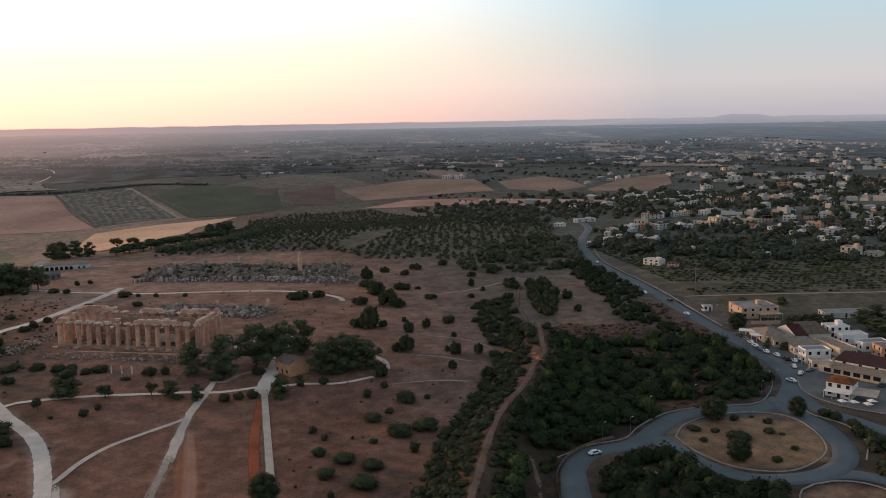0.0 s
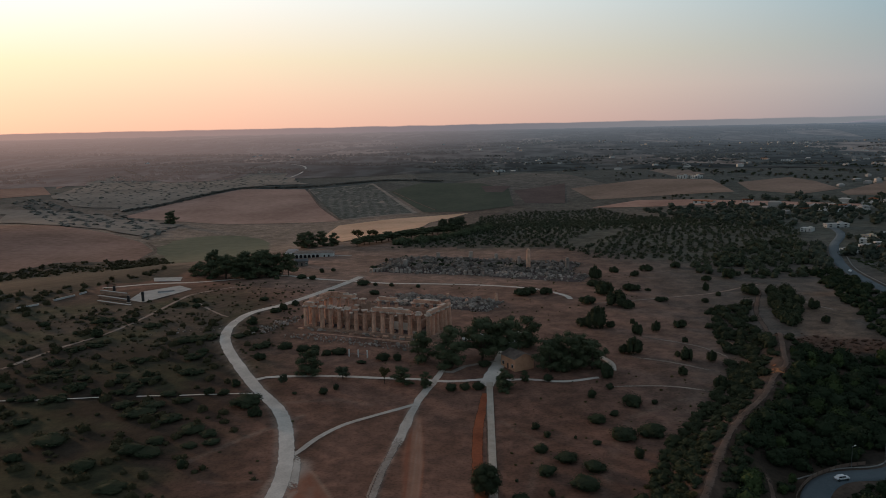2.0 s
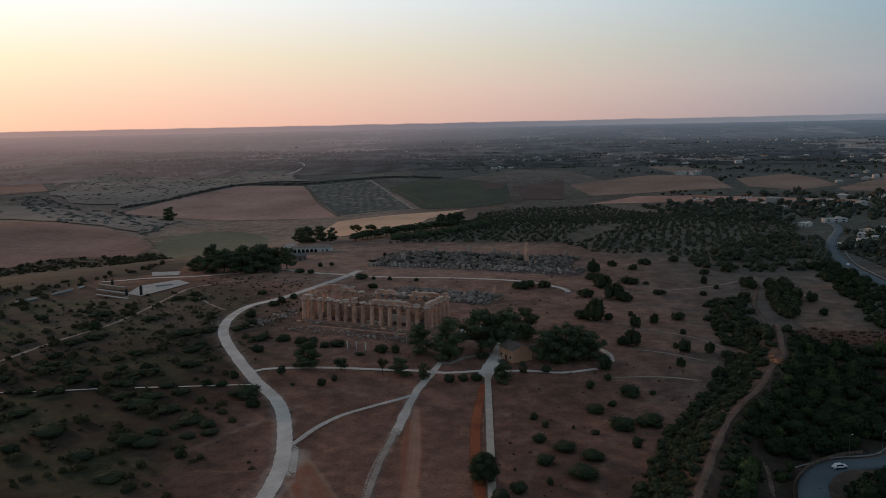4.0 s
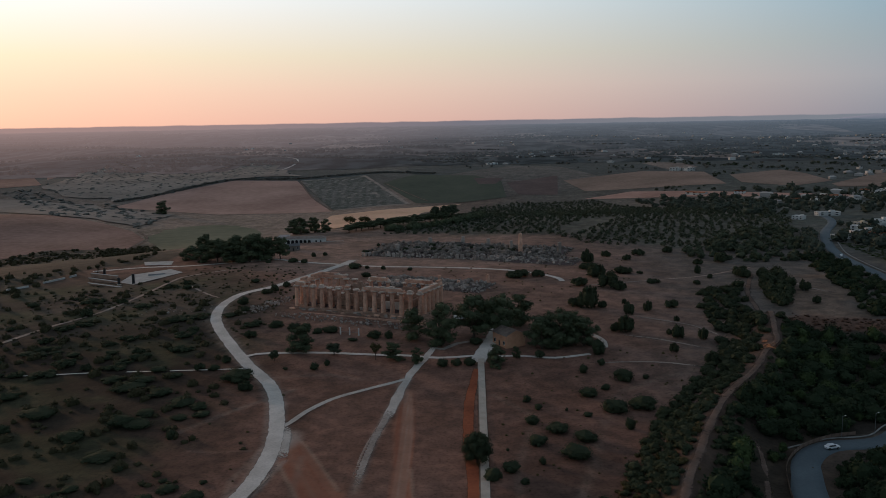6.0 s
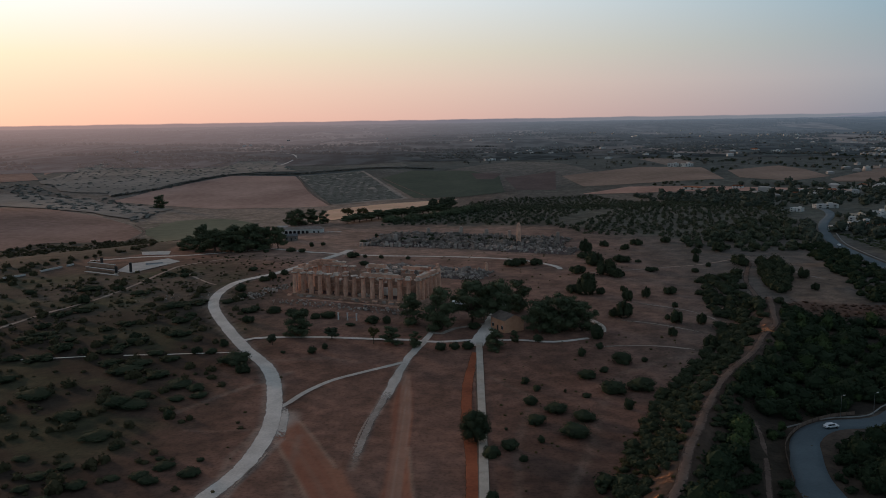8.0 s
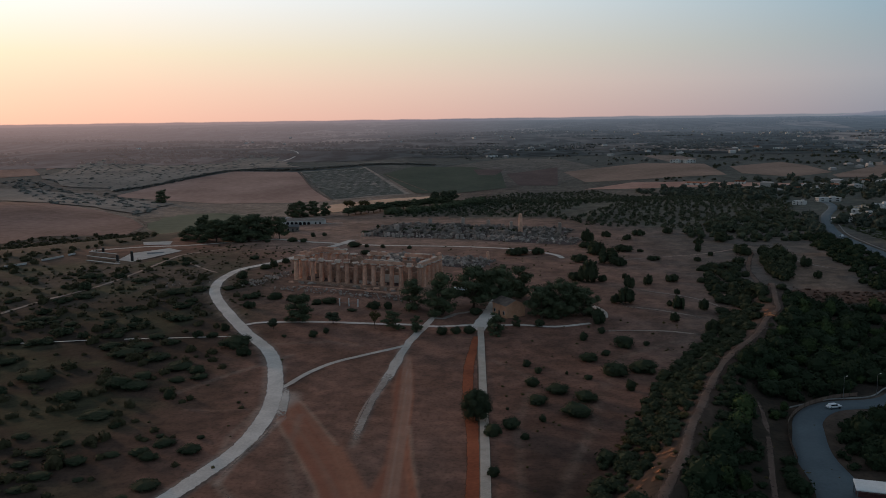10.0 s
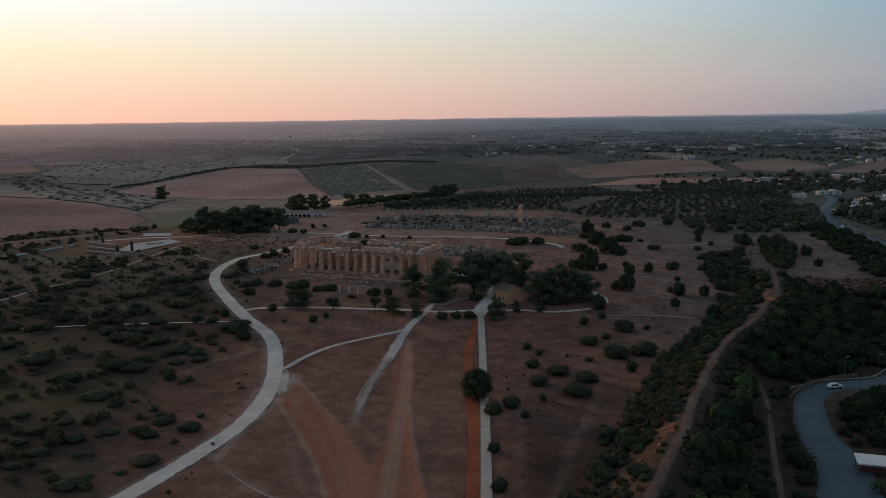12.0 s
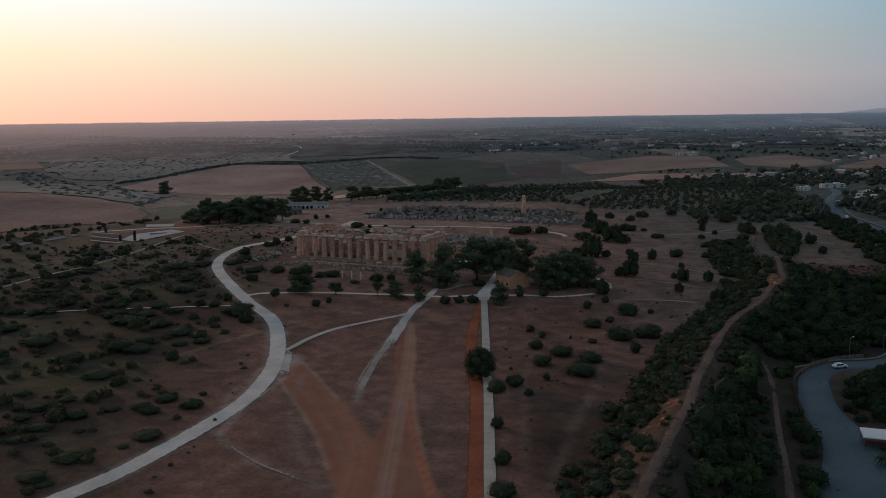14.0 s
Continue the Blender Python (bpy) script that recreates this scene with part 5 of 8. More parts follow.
def dense_tree(x, y, w, h, yaw, label, group):
    """A solitary tree with one dense round crown down to the ground."""
    ob = thing("round_tree", label, "tree", group, pose(x, y, hz(x, y) - 0.05, 0, 0, yaw) @ Matrix.Diagonal((w, w, h, 1)))
    part("trunk", DENSE_TRUNK, None, ob)
    part("crown", DENSE_CROWN, None, ob)


dense_tree(41, -66.4, 10.2, 9.6, 40, "solitary dense round tree on the red soil strip", "trees on the plateau")
dense_tree(191.5, -42.5, 10.6, 9.0, 110, "round dark tree on the road island", "trees on the road island")
dense_tree(179.5, -76, 8.8, 7.6, 200, "round dark tree on the road island", "trees on the road island")
dense_tree(220.5, -47.5, 7.2, 7.4, 300, "dark tree beside the road junction", "trees on the road island")
dense_tree(264.5, 56, 10.0, 8.4, 20, "round dark tree beside the village houses", "trees beside the village houses")
for x, y, w, h in ((293, 53, 8, 5), (299, 52, 9, 5.6), (305, 52, 9, 5.2), (311, 50, 8, 4.8), (260, 25.5, 4, 3.2), (265, 20.5, 4.6, 3.6), (327, 45, 11, 7), (323, 33, 9, 6.5), (318, 22, 10, 7), (334, 36, 11, 7), (343, 55, 10, 6), (283, -1, 5, 4), (292, 92, 7, 4.5), (312, 88, 6, 4.5)):
    tree(ROUND, x, y, w, h, "round dark tree beside the village houses", "trees beside the village houses")
for x, y, w, h in ((-88, 400, 17, 14), (-78, 405, 13, 13), (-68, 400, 11, 11), (-96, 410, 15, 12)):
    tree(ROUND, x, y, w, h, "tall tree behind the visitor building", "trees behind the visitor building")
for x, y, w, h in ((-50, 420, 12, 11), (-38, 424, 12, 10)):
    tree(BARE, x, y, w, h, "nearly leafless tree before the golden field", "trees before the golden field")
for k in range(18):
    tree(LOW_PINES, -47 + 4.5 * k, 384 + 5.0 * k + 5 * (k % 2), 13.5 + (k * 7 % 4), 6.4 + 0.7 * (k % 3), "low umbrella pine in a row above the grove", "umbrella pines above the grove")
for x, y in ((20, 480), (28, 492), (35, 500)):
    tree(OLIVES, x, y, 14, 13, "tall pale green tree at the grove edge", "trees at the grove edge")
tree(ROUND, -379, 921, 22, 20, "lone dark tree on the valley field", "field trees")


def joined(name, shapes, rows, material, label, category):
    """Very many plants as one mesh. rows: x, y, width, height."""
    vs, fs, at = [], [], 0
    r = np.random.default_rng(len(rows))
    for x, y, w, h in rows:
        v, f = shapes[r.integers(len(shapes))]
        a = r.random() * 6.283
        ca, sa = math.cos(a), math.sin(a)
        q = np.stack([(v[:, 0] * ca - v[:, 1] * sa) * w + x, (v[:, 0] * sa + v[:, 1] * ca) * w + y, v[:, 2] * h], 1)
        vs.append(q)
        fs.append(f + at)
        at += len(v)
    v, f = np.concatenate(vs), np.concatenate(fs)
    base = np.repeat(height(np.array([q[0] for q in rows]), np.array([q[1] for q in rows])), [len(q) for q in vs])
    v[:, 2] += base - 0.05
    return tagged(new(name, mesh_np(name, v, f, material)), label, category, "", "stuff")


def fill(poly, spacing, lo, hi, seed, tall=0.6, gaps=0.0):
    """Random plants within an outline, kept apart by about the spacing."""
    r = np.random.default_rng(seed)
    xs, ys = [p[0] for p in poly], [p[1] for p in poly]
    out = []
    for x in np.arange(min(xs), max(xs), spacing):
        for y in np.arange(min(ys), max(ys), spacing):
            px, py = x + (r.random() - 0.5) * spacing, y + (r.random() - 0.5) * spacing
            keep = noise.noise((px * 0.05, py * 0.05, seed)) > gaps - 0.6 if gaps else True
            if keep and inside(np.array(px), np.array(py), poly):
                w = lo + (hi - lo) * r.random() ** 1.5
                out.append((px, py, w, w * tall * (0.8 + 0.5 * r.random())))
    return out


def clear_of(rows, lines):
    return [q for q in rows if all(line_distance(np.array(q[0]), np.array(q[1]), pts) > w + q[2] * 0.4 for pts, w in lines)]


TUFTED = [shrub_shape(110 + k, 150, 0.07, 1) for k in range(3)]
THICK = [shrub_shape(100 + k, 300, 0.042, 1) for k in range(6)]
OLIVE_SHAPES = [shrub_shape(120 + k, 46, 0.13, 0) for k in range(4)]
GARDEN = [shrub_shape(150 + k, 76, 0.095, 1) for k in range(5)]
YARD = [foliage([(0, 0, 0.42, 0.4, 0.4, 0.42), (0.16, 0.1, 0.62, 0.24, 0.24, 0.28), (-0.18, 0.06, 0.55, 0.24, 0.22, 0.28), (0.02, -0.2, 0.5, 0.24, 0.22, 0.26)], 52, 0.10, 150 + k, 1, 0.86) for k in range(5)]
CAR_ROAD = [(226, -31), (213, -38), (199, -36), (182, -37), (168, -46), (160, -53), (153, -56), (140, -58), (130, -68), (123, -86), (118, -116), (108, -141), (98, -170)]
RING = [(223, -30), (222, -47), (221.5, -60), (216.5, -75), (208, -86), (197, -91.5), (186, -92), (175, -88), (168, -77), (166, -64), (165.5, -52)]
RIDGE_TRACK = [(58, -172), (66, -153), (72, -139), (78.6, -124.5), (86.2, -107.5), (92.6, -90.5), (98.7, -77), (109, -53.5), (120.3, -32), (137, -8), (146.5, 10), (156, 24), (161, 40), (169, 66), (175, 100), (182, 132), (202, 184)]
SIDE_TRACK = [(121, -50), (119, -64), (114, -83), (106.6, -105.6), (101, -124.5), (96, -140), (90, -160)]
TOWN_ROAD = [(345, 409), (312, 345), (290, 290), (276, 244), (269, 199), (263, 138), (258, 98), (254, 49), (251, 20), (247, -4), (239, -19), (226, -33)]
BANKS = [(69, -126), (75, -119), (80, -112), (83.5, -104)]
BANK_NORTH = [(147, 12), (151, 16), (155, 24), (155.5, 30)]
KEEP = [(BANKS, 1.4), (BANK_NORTH, 1.8), (CAR_ROAD, 5.0), (RING, 4.5), (RIDGE_TRACK, 1.4), (SIDE_TRACK, 1.2), (TOWN_ROAD, 5.0)]
joined("gully_scrub", TUFTED, clear_of([q for k, glade in enumerate(GLADES) for q in fill(glade, 3.1, 0.9, 3.0, 9 + k, 0.38, 0.2)], KEEP), RUSSET, "reddish dry scrub in the gully clearings", "scrub")
GULLY_WOOD = [(150, 22), (166, 52), (178, 60), (200, 48), (222, 46), (240, 46)] + GULLY[4:-3] + [(64, -160), (86, -108), (109, -53), (137, -8)]
wood = [q for q in clear_of(fill(GULLY_WOOD, 4.5, 3.0, 10.5, 1, 0.6, 0.22), KEEP) if not any(inside(np.array(q[0]), np.array(q[1]), glade) for glade in GLADES)]
joined("gully_thicket", THICK, [q for k, q in enumerate(wood) if k % 5], DENSE_LEAF, "dense dark evergreen thicket filling the gully", "thicket")
joined("gully_bushes", THICK, [(x, y, w * 0.8, h * 1.15) for x, y, w, h in wood[::5]], GREEN_LEAF, "greener bushes within the dark gully thicket", "bushes")
joined("track_side_bushes", THICK, clear_of([q for q in fill([(58, -165), (80, -165), (128, -40), (166, 18), (180, 66), (160, 60), (136, 8), (90, -70)], 3.6, 1.6, 4.2, 16, 0.6, 0.3) if float(line_distance(q[0], q[1], RIDGE_TRACK)) < 8], KEEP), LEAF,
       "small dark bushes beside the ridge track", "bushes")
joined("lane_side_bushes", THICK, clear_of(fill([(114, -56), (121, -48), (124, -52), (119, -70), (113, -88), (105, -110), (97, -135), (88, -160), (74, -152), (86, -118), (100, -86)], 3.8, 2.4, 5.5, 26, 0.6, 0.1), KEEP), DENSE_LEAF, "dark bushes between the ridge track and the lane", "bushes")
joined("ridge_thicket", THICK, clear_of(fill([(142, 34), (121, 6), (105, -22), (91.5, -50), (79.5, -76), (70, -98), (61.6, -121), (55, -135), (46, -170), (58, -172), (66, -153), (78, -125), (98, -77), (109, -54), (120, -32), (137, -8), (156, 26)], 3.4, 2.2, 6.4, 2, 0.55, 0.12), KEEP),
       LEAF, "dark shrubs covering the ridge flank", "thicket")
joined("ridge_dry_scrub", TUFTED, clear_of(fill([(105, -22), (91, -50), (79, -76), (70, -98), (62, -119), (55, -134), (60, -150), (66, -150), (78, -125), (98, -77), (109, -54), (120, -32)], 4.6, 1.5, 3.4, 21, 0.5, 0.2), KEEP), SCRUB, "dry brown scrub among the ridge shrubs", "scrub")
joined("slope_thicket", THICK, clear_of(fill([(159, 139), (184, 144), (173, 100), (171, 68), (156, 31), (131, 5), (127, 16), (141, 42), (146, 59), (147, 88)], 4.4, 3.5, 8, 3, 0.55, 0.25), KEEP), LEAF,
       "dark shrubs on the slope beside the track", "thicket")
joined("clump_thicket", THICK, fill([(201, 172), (216, 180), (206, 140), (192, 100), (186, 104), (190, 135)], 4.6, 5, 8, 4, 0.75), LEAF, "tall dark clump of evergreens", "thicket")
joined("roadside_thicket", THICK, clear_of(fill([(246, 240), (268, 240), (258, 150), (252, 126), (240, 121), (240, 100), (236, 84), (238, 62), (241, 42), (246, 34), (246, 16), (218, 16), (221, 53), (228, 74), (218, 82), (222, 105), (229, 135), (234, 160), (240, 190)], 4.8, 3.5, 8, 5, 0.6, 0.1), KEEP), DENSE_LEAF, "dark trees and shrubs beside the asphalt road", "thicket")
joined("grove_edge_thicket", GARDEN, clear_of(fill([(175, 241), (230, 330), (272, 372), (296, 352), (262, 250), (246, 215), (214, 214)], 8.0, 4, 8, 12, 0.7, 0.4), KEEP), OLIVE, "dark trees between the grove and the road", "thicket")
joined("road_trees", GARDEN, clear_of(fill([(258, 238), (268, 236), (286, 292), (304, 345), (296, 352), (276, 300)], 5.5, 5, 9, 14, 0.8), KEEP), VLEAF, "dark trees along the asphalt road", "trees")
joined("car_park_thicket", THICK, clear_of([(x, y, w, h) for x, y, w, h in fill([(152, -64), (159.5, -64), (163.5, -72), (163.5, -82), (168, -92), (178, -98), (172, -104), (150, -110), (130, -104), (133, -84), (138, -72), (143, -77), (150, -79), (157, -74), (153, -68)], 4.6, 4.5, 8, 6, 0.72)], [(CAR_ROAD, 3.5), ([(168, -46), (165.5, -52), (166, -64), (168, -77), (175, -88), (186, -92)], 3.0), ([(145.8, -66.8), (150.3, -73), (152, -78), (158, -80), (161, -89)], 1.0)]), DENSE_LEAF, "dark bushes between the roads", "thicket")
joined("car_park_bushes", TUFTED, clear_of(fill([(137, -72), (145, -65), (152, -63), (150, -72), (142, -80), (133, -94), (127, -102), (126, -92)], 3.4, 1.8, 4.2, 28, 0.65), [(CAR_ROAD, 4.2)]), DENSE_LEAF, "small dark bushes along the inner road edge", "bushes")
joined("car_park_trees", THICK, [(148, -70, 7, 5), (153, -69, 8, 6.2), (158, -71, 8.5, 7), (160, -78, 9, 7.4), (158.5, -86, 9, 7.2), (160, -94, 9, 6.8), (165, -101, 9, 6.6), (171, -106, 9, 6.4), (155, -79, 7.5, 5.4), (153, -95, 8, 5.6), (162.5, -86, 6, 5.4)], DENSE_LEAF, "taller dark evergreens beside the ring road", "trees")
joined("verge_thicket", THICK, clear_of(fill([(228, -40), (232, -55), (231, -79), (214, -100), (212, -96), (222, -76), (228, -48)], 4.5, 4, 7, 7, 0.6), [(RING, 5.0)]), LEAF, "dark bushes on the road verge", "thicket")
joined("lane_thicket", THICK, clear_of(fill([(126, -60), (118, -92), (110, -122), (98, -160), (88, -165), (96, -135), (108, -105), (118, -70)], 4.2, 4, 7, 8, 0.65), [(CAR_ROAD, 5.0), (SIDE_TRACK, 1.8)]), DENSE_LEAF, "bushes between the lane and the dirt track", "thicket")

GROVE = [(-18, 372), (23, 458), (64, 921), (133, 975), (239, 962), (287, 754), (341, 505), (292, 345), (262, 300), (240, 255), (207, 258), (173, 290), (123, 305), (114, 358), (55, 366)]
CLEARING = [(125, 402), (159, 469), (191, 481), (144, 382), (123, 354)]


def grove(poly, dx, dy, skew, seed, lo, hi, hole=None):
    r = np.random.default_rng(seed)
    rows = []
    for i in range(-90, 130):
        for j in range(0, 140):
            x, y = i * dx + skew * j + r.normal() * 1.3, 240 + j * dy + r.normal() * 1.2
            if inside(np.array(x), np.array(y), poly) and not (hole and inside(np.array(x), np.array(y), hole)) and r.random() < 0.9:
                w = r.uniform(lo, hi) * r.choice([0.75, 1, 1, 1.15])
                rows.append((x, y, w, w * r.uniform(0.62, 0.8)))
    return rows


joined("grove_edge_wood", THICK, [(q.x + turn.uniform(-4, 4), q.y + turn.uniform(-5, 5), turn.uniform(8, 12), turn.uniform(5.5, 8)) for q in smooth_line([(-14, 390), (10, 408), (30, 432), (52, 470), (66, 520)], 5.0)], PINE, "dark wood along the edge of the olive grove", "wood")
joined("olive_grove", OLIVE_SHAPES, grove(GROVE, 6.1, 7.4, 2.0, 11, 3.0, 4.3, CLEARING), OLIVE, "grey-green olive grove planted in rows", "olive grove")


def on_field(x, y):
    return any(inside(np.array(x), np.array(y), q) for q in FIELDS)


def scatter(n, seed, x0, x1, y0, y1, lo, hi, keep=lambda x, y: True):
    r = np.random.default_rng(seed)
    out = []
    while len(out) < n:
        x, y = r.uniform(x0, x1), r.uniform(y0, y1)
        if keep(x, y) and noise.noise((x * 0.006, y * 0.006, seed)) > -0.15 and not on_field(x, y):
            w = r.uniform(lo, hi)
            out.append((x, y, w, w * r.uniform(0.45, 0.85)))
    return out


FARLEAF = [shrub_shape(140 + k, 26, 0.17, 0) for k in range(4)]
YARD_FAR = [foliage([(0, 0, 0.35, 0.46, 0.46, 0.5), (0.2, 0.1, 0.55, 0.24, 0.24, 0.3)], 22, 0.15, 310 + k, 1, 0.9) for k in range(3)]
joined("village_trees", YARD, scatter(1500, 31, 285, 1000, 170, 900, 5, 13, lambda x, y: y > 150 + (x - 290) * 0.1 and x > 300 - (y - 300) * 0.25), VLEAF, "dark garden trees between the village houses", "trees")
vines = random.Random(61)
VINES = [(285 + i * 4.2 + 0.5 * j + vines.uniform(-0.8, 0.8), 122 + j * 6.2 - 0.27 * i * 4.2 + vines.uniform(-0.6, 0.6)) for j in range(27) for i in range(66)]
VINES = [(x, y, vines.uniform(2.2, 4.6), vines.uniform(0.6, 1.2)) for x, y in VINES if noise.noise((x * 0.012, y * 0.02, 3.0)) > -0.3 and abs(y - (121 - 0.19 * (x - 264))) > 5 and x > 276 + 0.1 * (y - 90) and vines.random() < 0.85]
joined("village_orchard", FARLEAF, VINES, GREEN_LEAF, "low orchard and vines in rows before the village", "orchard")
BELT = [(300, 272), (326, 335), (371, 299), (426, 271), (480, 234), (436, 182), (379, 203), (340, 244)]
joined("village_belt", GARDEN, clear_of(fill(BELT, 8.5, 5, 10.5, 15, 0.72, 0.25), KEEP), VLEAF, "dense belt of garden trees at the village edge", "trees")
joined("street_trees", YARD, [(q.x + turn.uniform(-14, 14), q.y + turn.uniform(-14, 14), turn.uniform(5, 11), turn.uniform(4, 8)) for line in ([(300, 285), (360, 300), (420, 285), (470, 250)], [(345, 365), (443, 392), (500, 345), (600, 350)], [(420, 470), (500, 490), (560, 410), (660, 435)], [(440, 655), (530, 650), (650, 748)], [(526, 815), (650, 808), (710, 690), (870, 665)], [(300, 240), (370, 226), (450, 237)], [(760, 915), (903, 1028), (1044, 865)]) for q in smooth_line(line, 7.0)], VLEAF, "dark trees along the village streets", "trees")
joined("village_hedges", FARLEAF, scatter(1050, 35, 330, 1500, 280, 1500, 3, 8, lambda x, y: math.sin(x * 0.035 + y * 0.02) > 0.2), OLIVE, "low green plots and hedges round the village", "plants")
def far_rows(n, seed):
    """Hedgerows and belts of trees lying across the far farmland."""
    r = random.Random(seed)
    out = []
    while len(out) < n:
        y = r.uniform(1450, 2500)
        x = r.uniform(-0.1, 0.8) * (y + 290)
        if (-520 < x < 130 and y < 1500) or (x < 100 and r.random() < 0.7):
            continue
        if on_field(x, y) or on_field(x + 40, y):
            continue
        a, length = r.uniform(-0.35, 0.35), r.uniform(15, 120)
        for k in range(int(length / 7)):
            w = r.uniform(4, 9)
            out.append((x + math.cos(a) * k * 7 + r.uniform(-3, 3), y + math.sin(a) * k * 7 + r.uniform(-3, 3), w, w * r.uniform(0.5, 0.8)))
    return out


def far_belts(n, seed):
    """Tree belts and groves across the hazy land, longer across than deep."""
    r = random.Random(seed)
    out = []
    while len(out) < n:
        q, a = r.uniform(1900, 4250), radians(r.uniform(-31, 34))
        x, y = math.sin(a) * q, math.cos(a) * q - 290
        run, lean = r.uniform(40, 330), r.uniform(-0.3, 0.3)
        for k in range(int(run / 13)):
            w = r.uniform(8, 17)
            out.append((x + math.cos(lean) * k * 13 + r.uniform(-5, 5), y + math.sin(lean) * k * 13 + r.uniform(-9, 9), w, w * r.uniform(0.35, 0.7)))
    return out


# far belts take the same haze, painted in as emission
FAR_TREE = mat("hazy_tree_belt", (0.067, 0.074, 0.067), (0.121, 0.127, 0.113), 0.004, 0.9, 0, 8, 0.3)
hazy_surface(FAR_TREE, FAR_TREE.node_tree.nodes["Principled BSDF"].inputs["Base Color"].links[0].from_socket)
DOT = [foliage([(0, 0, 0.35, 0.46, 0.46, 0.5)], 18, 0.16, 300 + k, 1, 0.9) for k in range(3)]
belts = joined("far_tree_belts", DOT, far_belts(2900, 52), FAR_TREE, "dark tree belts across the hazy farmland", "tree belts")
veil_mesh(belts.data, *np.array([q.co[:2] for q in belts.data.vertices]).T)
VALLEY_WOOD = [(-719, 1127), (-636, 1034), (-495, 844), (-425, 857), (-342, 740), (-372, 920), (-489, 1018), (-577, 1061), (-684, 1171)]
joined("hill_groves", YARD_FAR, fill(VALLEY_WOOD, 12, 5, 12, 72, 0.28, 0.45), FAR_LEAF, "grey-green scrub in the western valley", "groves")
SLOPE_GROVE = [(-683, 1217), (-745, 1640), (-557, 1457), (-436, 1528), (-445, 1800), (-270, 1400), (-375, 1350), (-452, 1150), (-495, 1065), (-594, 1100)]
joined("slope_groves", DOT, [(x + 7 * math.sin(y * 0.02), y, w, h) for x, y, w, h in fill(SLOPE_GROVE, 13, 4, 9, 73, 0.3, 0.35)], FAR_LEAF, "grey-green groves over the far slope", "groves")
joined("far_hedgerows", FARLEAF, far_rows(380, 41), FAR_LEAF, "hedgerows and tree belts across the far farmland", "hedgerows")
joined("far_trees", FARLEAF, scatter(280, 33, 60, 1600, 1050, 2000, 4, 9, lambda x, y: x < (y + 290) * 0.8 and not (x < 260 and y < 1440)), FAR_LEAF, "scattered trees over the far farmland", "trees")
joined("valley_trees", YARD_FAR, scatter(420, 34, -480, -165, 185, 640, 1.8, 5.0, lambda x, y: inside(np.array(x), np.array(y), [(-433, 540), (-387, 580), (-338, 604), (-282, 620), (-237, 546), (-195, 400), (-176, 300), (-200, 262), (-247, 440), (-322, 500), (-360, 474), (-400, 440), (-480, 440)])),
       TUFT_LEAF, "dark line of bushes along the valley", "trees")
MAT_SHAPES = [foliage([(0, 0, 0.2, 0.40, 0.36, 0.55), (0.24, 0.1, 0.15, 0.24, 0.22, 0.4), (-0.2, 0.18, 0.16, 0.22, 0.24, 0.42), (0.02, -0.26, 0.14, 0.26, 0.2, 0.4)], 90, 0.07, 210 + k, 1, 0.86) for k in range(5)]
TUFT = [foliage([(0, 0, 0.15, 0.42, 0.42, 0.5)], 30, 0.10, 160 + k, 1, 0.9) for k in range(4)]
joined("low_scrub", TUFT, scatter(170, 36, -175, -22, -140, 200, 1.2, 4.0, lambda x, y: line_distance(np.array(x), np.array(y), MAIN_ROAD) > 6 and x < -22 - 0.3 * abs(y + 40) * (y > -40) or (x < -95 and y > 60)), TUFT_LEAF, "low dry scrub and tufts over the slope", "scrub")
joined("slope_scrub", MAT_SHAPES, scatter(640, 48, -260, -44, -150, 330, 1.6, 6.0, lambda x, y: line_distance(np.array(x), np.array(y), MAIN_ROAD) > 7 and x < -42 - 0.16 * abs(y) and not (-195 < x < -122 and 182 < y < 292) and y < 330 + 0.6 * (x + 120)), TUFT_LEAF, "low dense dry scrub over the western slope", "scrub")
joined("slope_tufts", TUFT, scatter(620, 47, -205, -48, 50, 262, 0.6, 2.2, lambda x, y: line_distance(np.array(x), np.array(y), MAIN_ROAD) > 4 and not (-190 < x < -125 and 185 < y < 290)), TUFT_LEAF, "dry tufts and low herbs over the western slope", "tufts")
joined("plateau_tufts", TUFT, scatter(420, 37, -30, 150, -150, 250, 0.4, 1.5, lambda x, y: not (-45 < x < 40 and 80 < y < 140) and not (-22 < x < 48 and y < 40)), SCRUB, "small dry tufts on the grassland", "tufts")
HEDGE = [(-493, 1050), (-446, 1128), (-411, 1236), (-368, 1311), (-275, 1320), (-235, 1332), (-133, 1394), (1, 1340)]
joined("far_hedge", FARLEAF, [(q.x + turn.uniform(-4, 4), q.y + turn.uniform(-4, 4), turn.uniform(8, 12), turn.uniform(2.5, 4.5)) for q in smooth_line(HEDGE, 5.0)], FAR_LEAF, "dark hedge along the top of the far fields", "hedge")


# ---- the restored temple ----
def rough_block(seed, n=1):
    """A weathered block of one unit, with chipped corners."""
    r = random.Random(seed)
    bm = bmesh.new()
    bmesh.ops.create_cube(bm, size=1)
    bmesh.ops.bevel(bm, geom=bm.edges[:], offset=0.045, segments=1, affect="EDGES")
    for v in bm.verts:
        v.co += Vector((r.uniform(-0.07, 0.07), r.uniform(-0.07, 0.07), r.uniform(-0.07, 0.07)))
    return bm


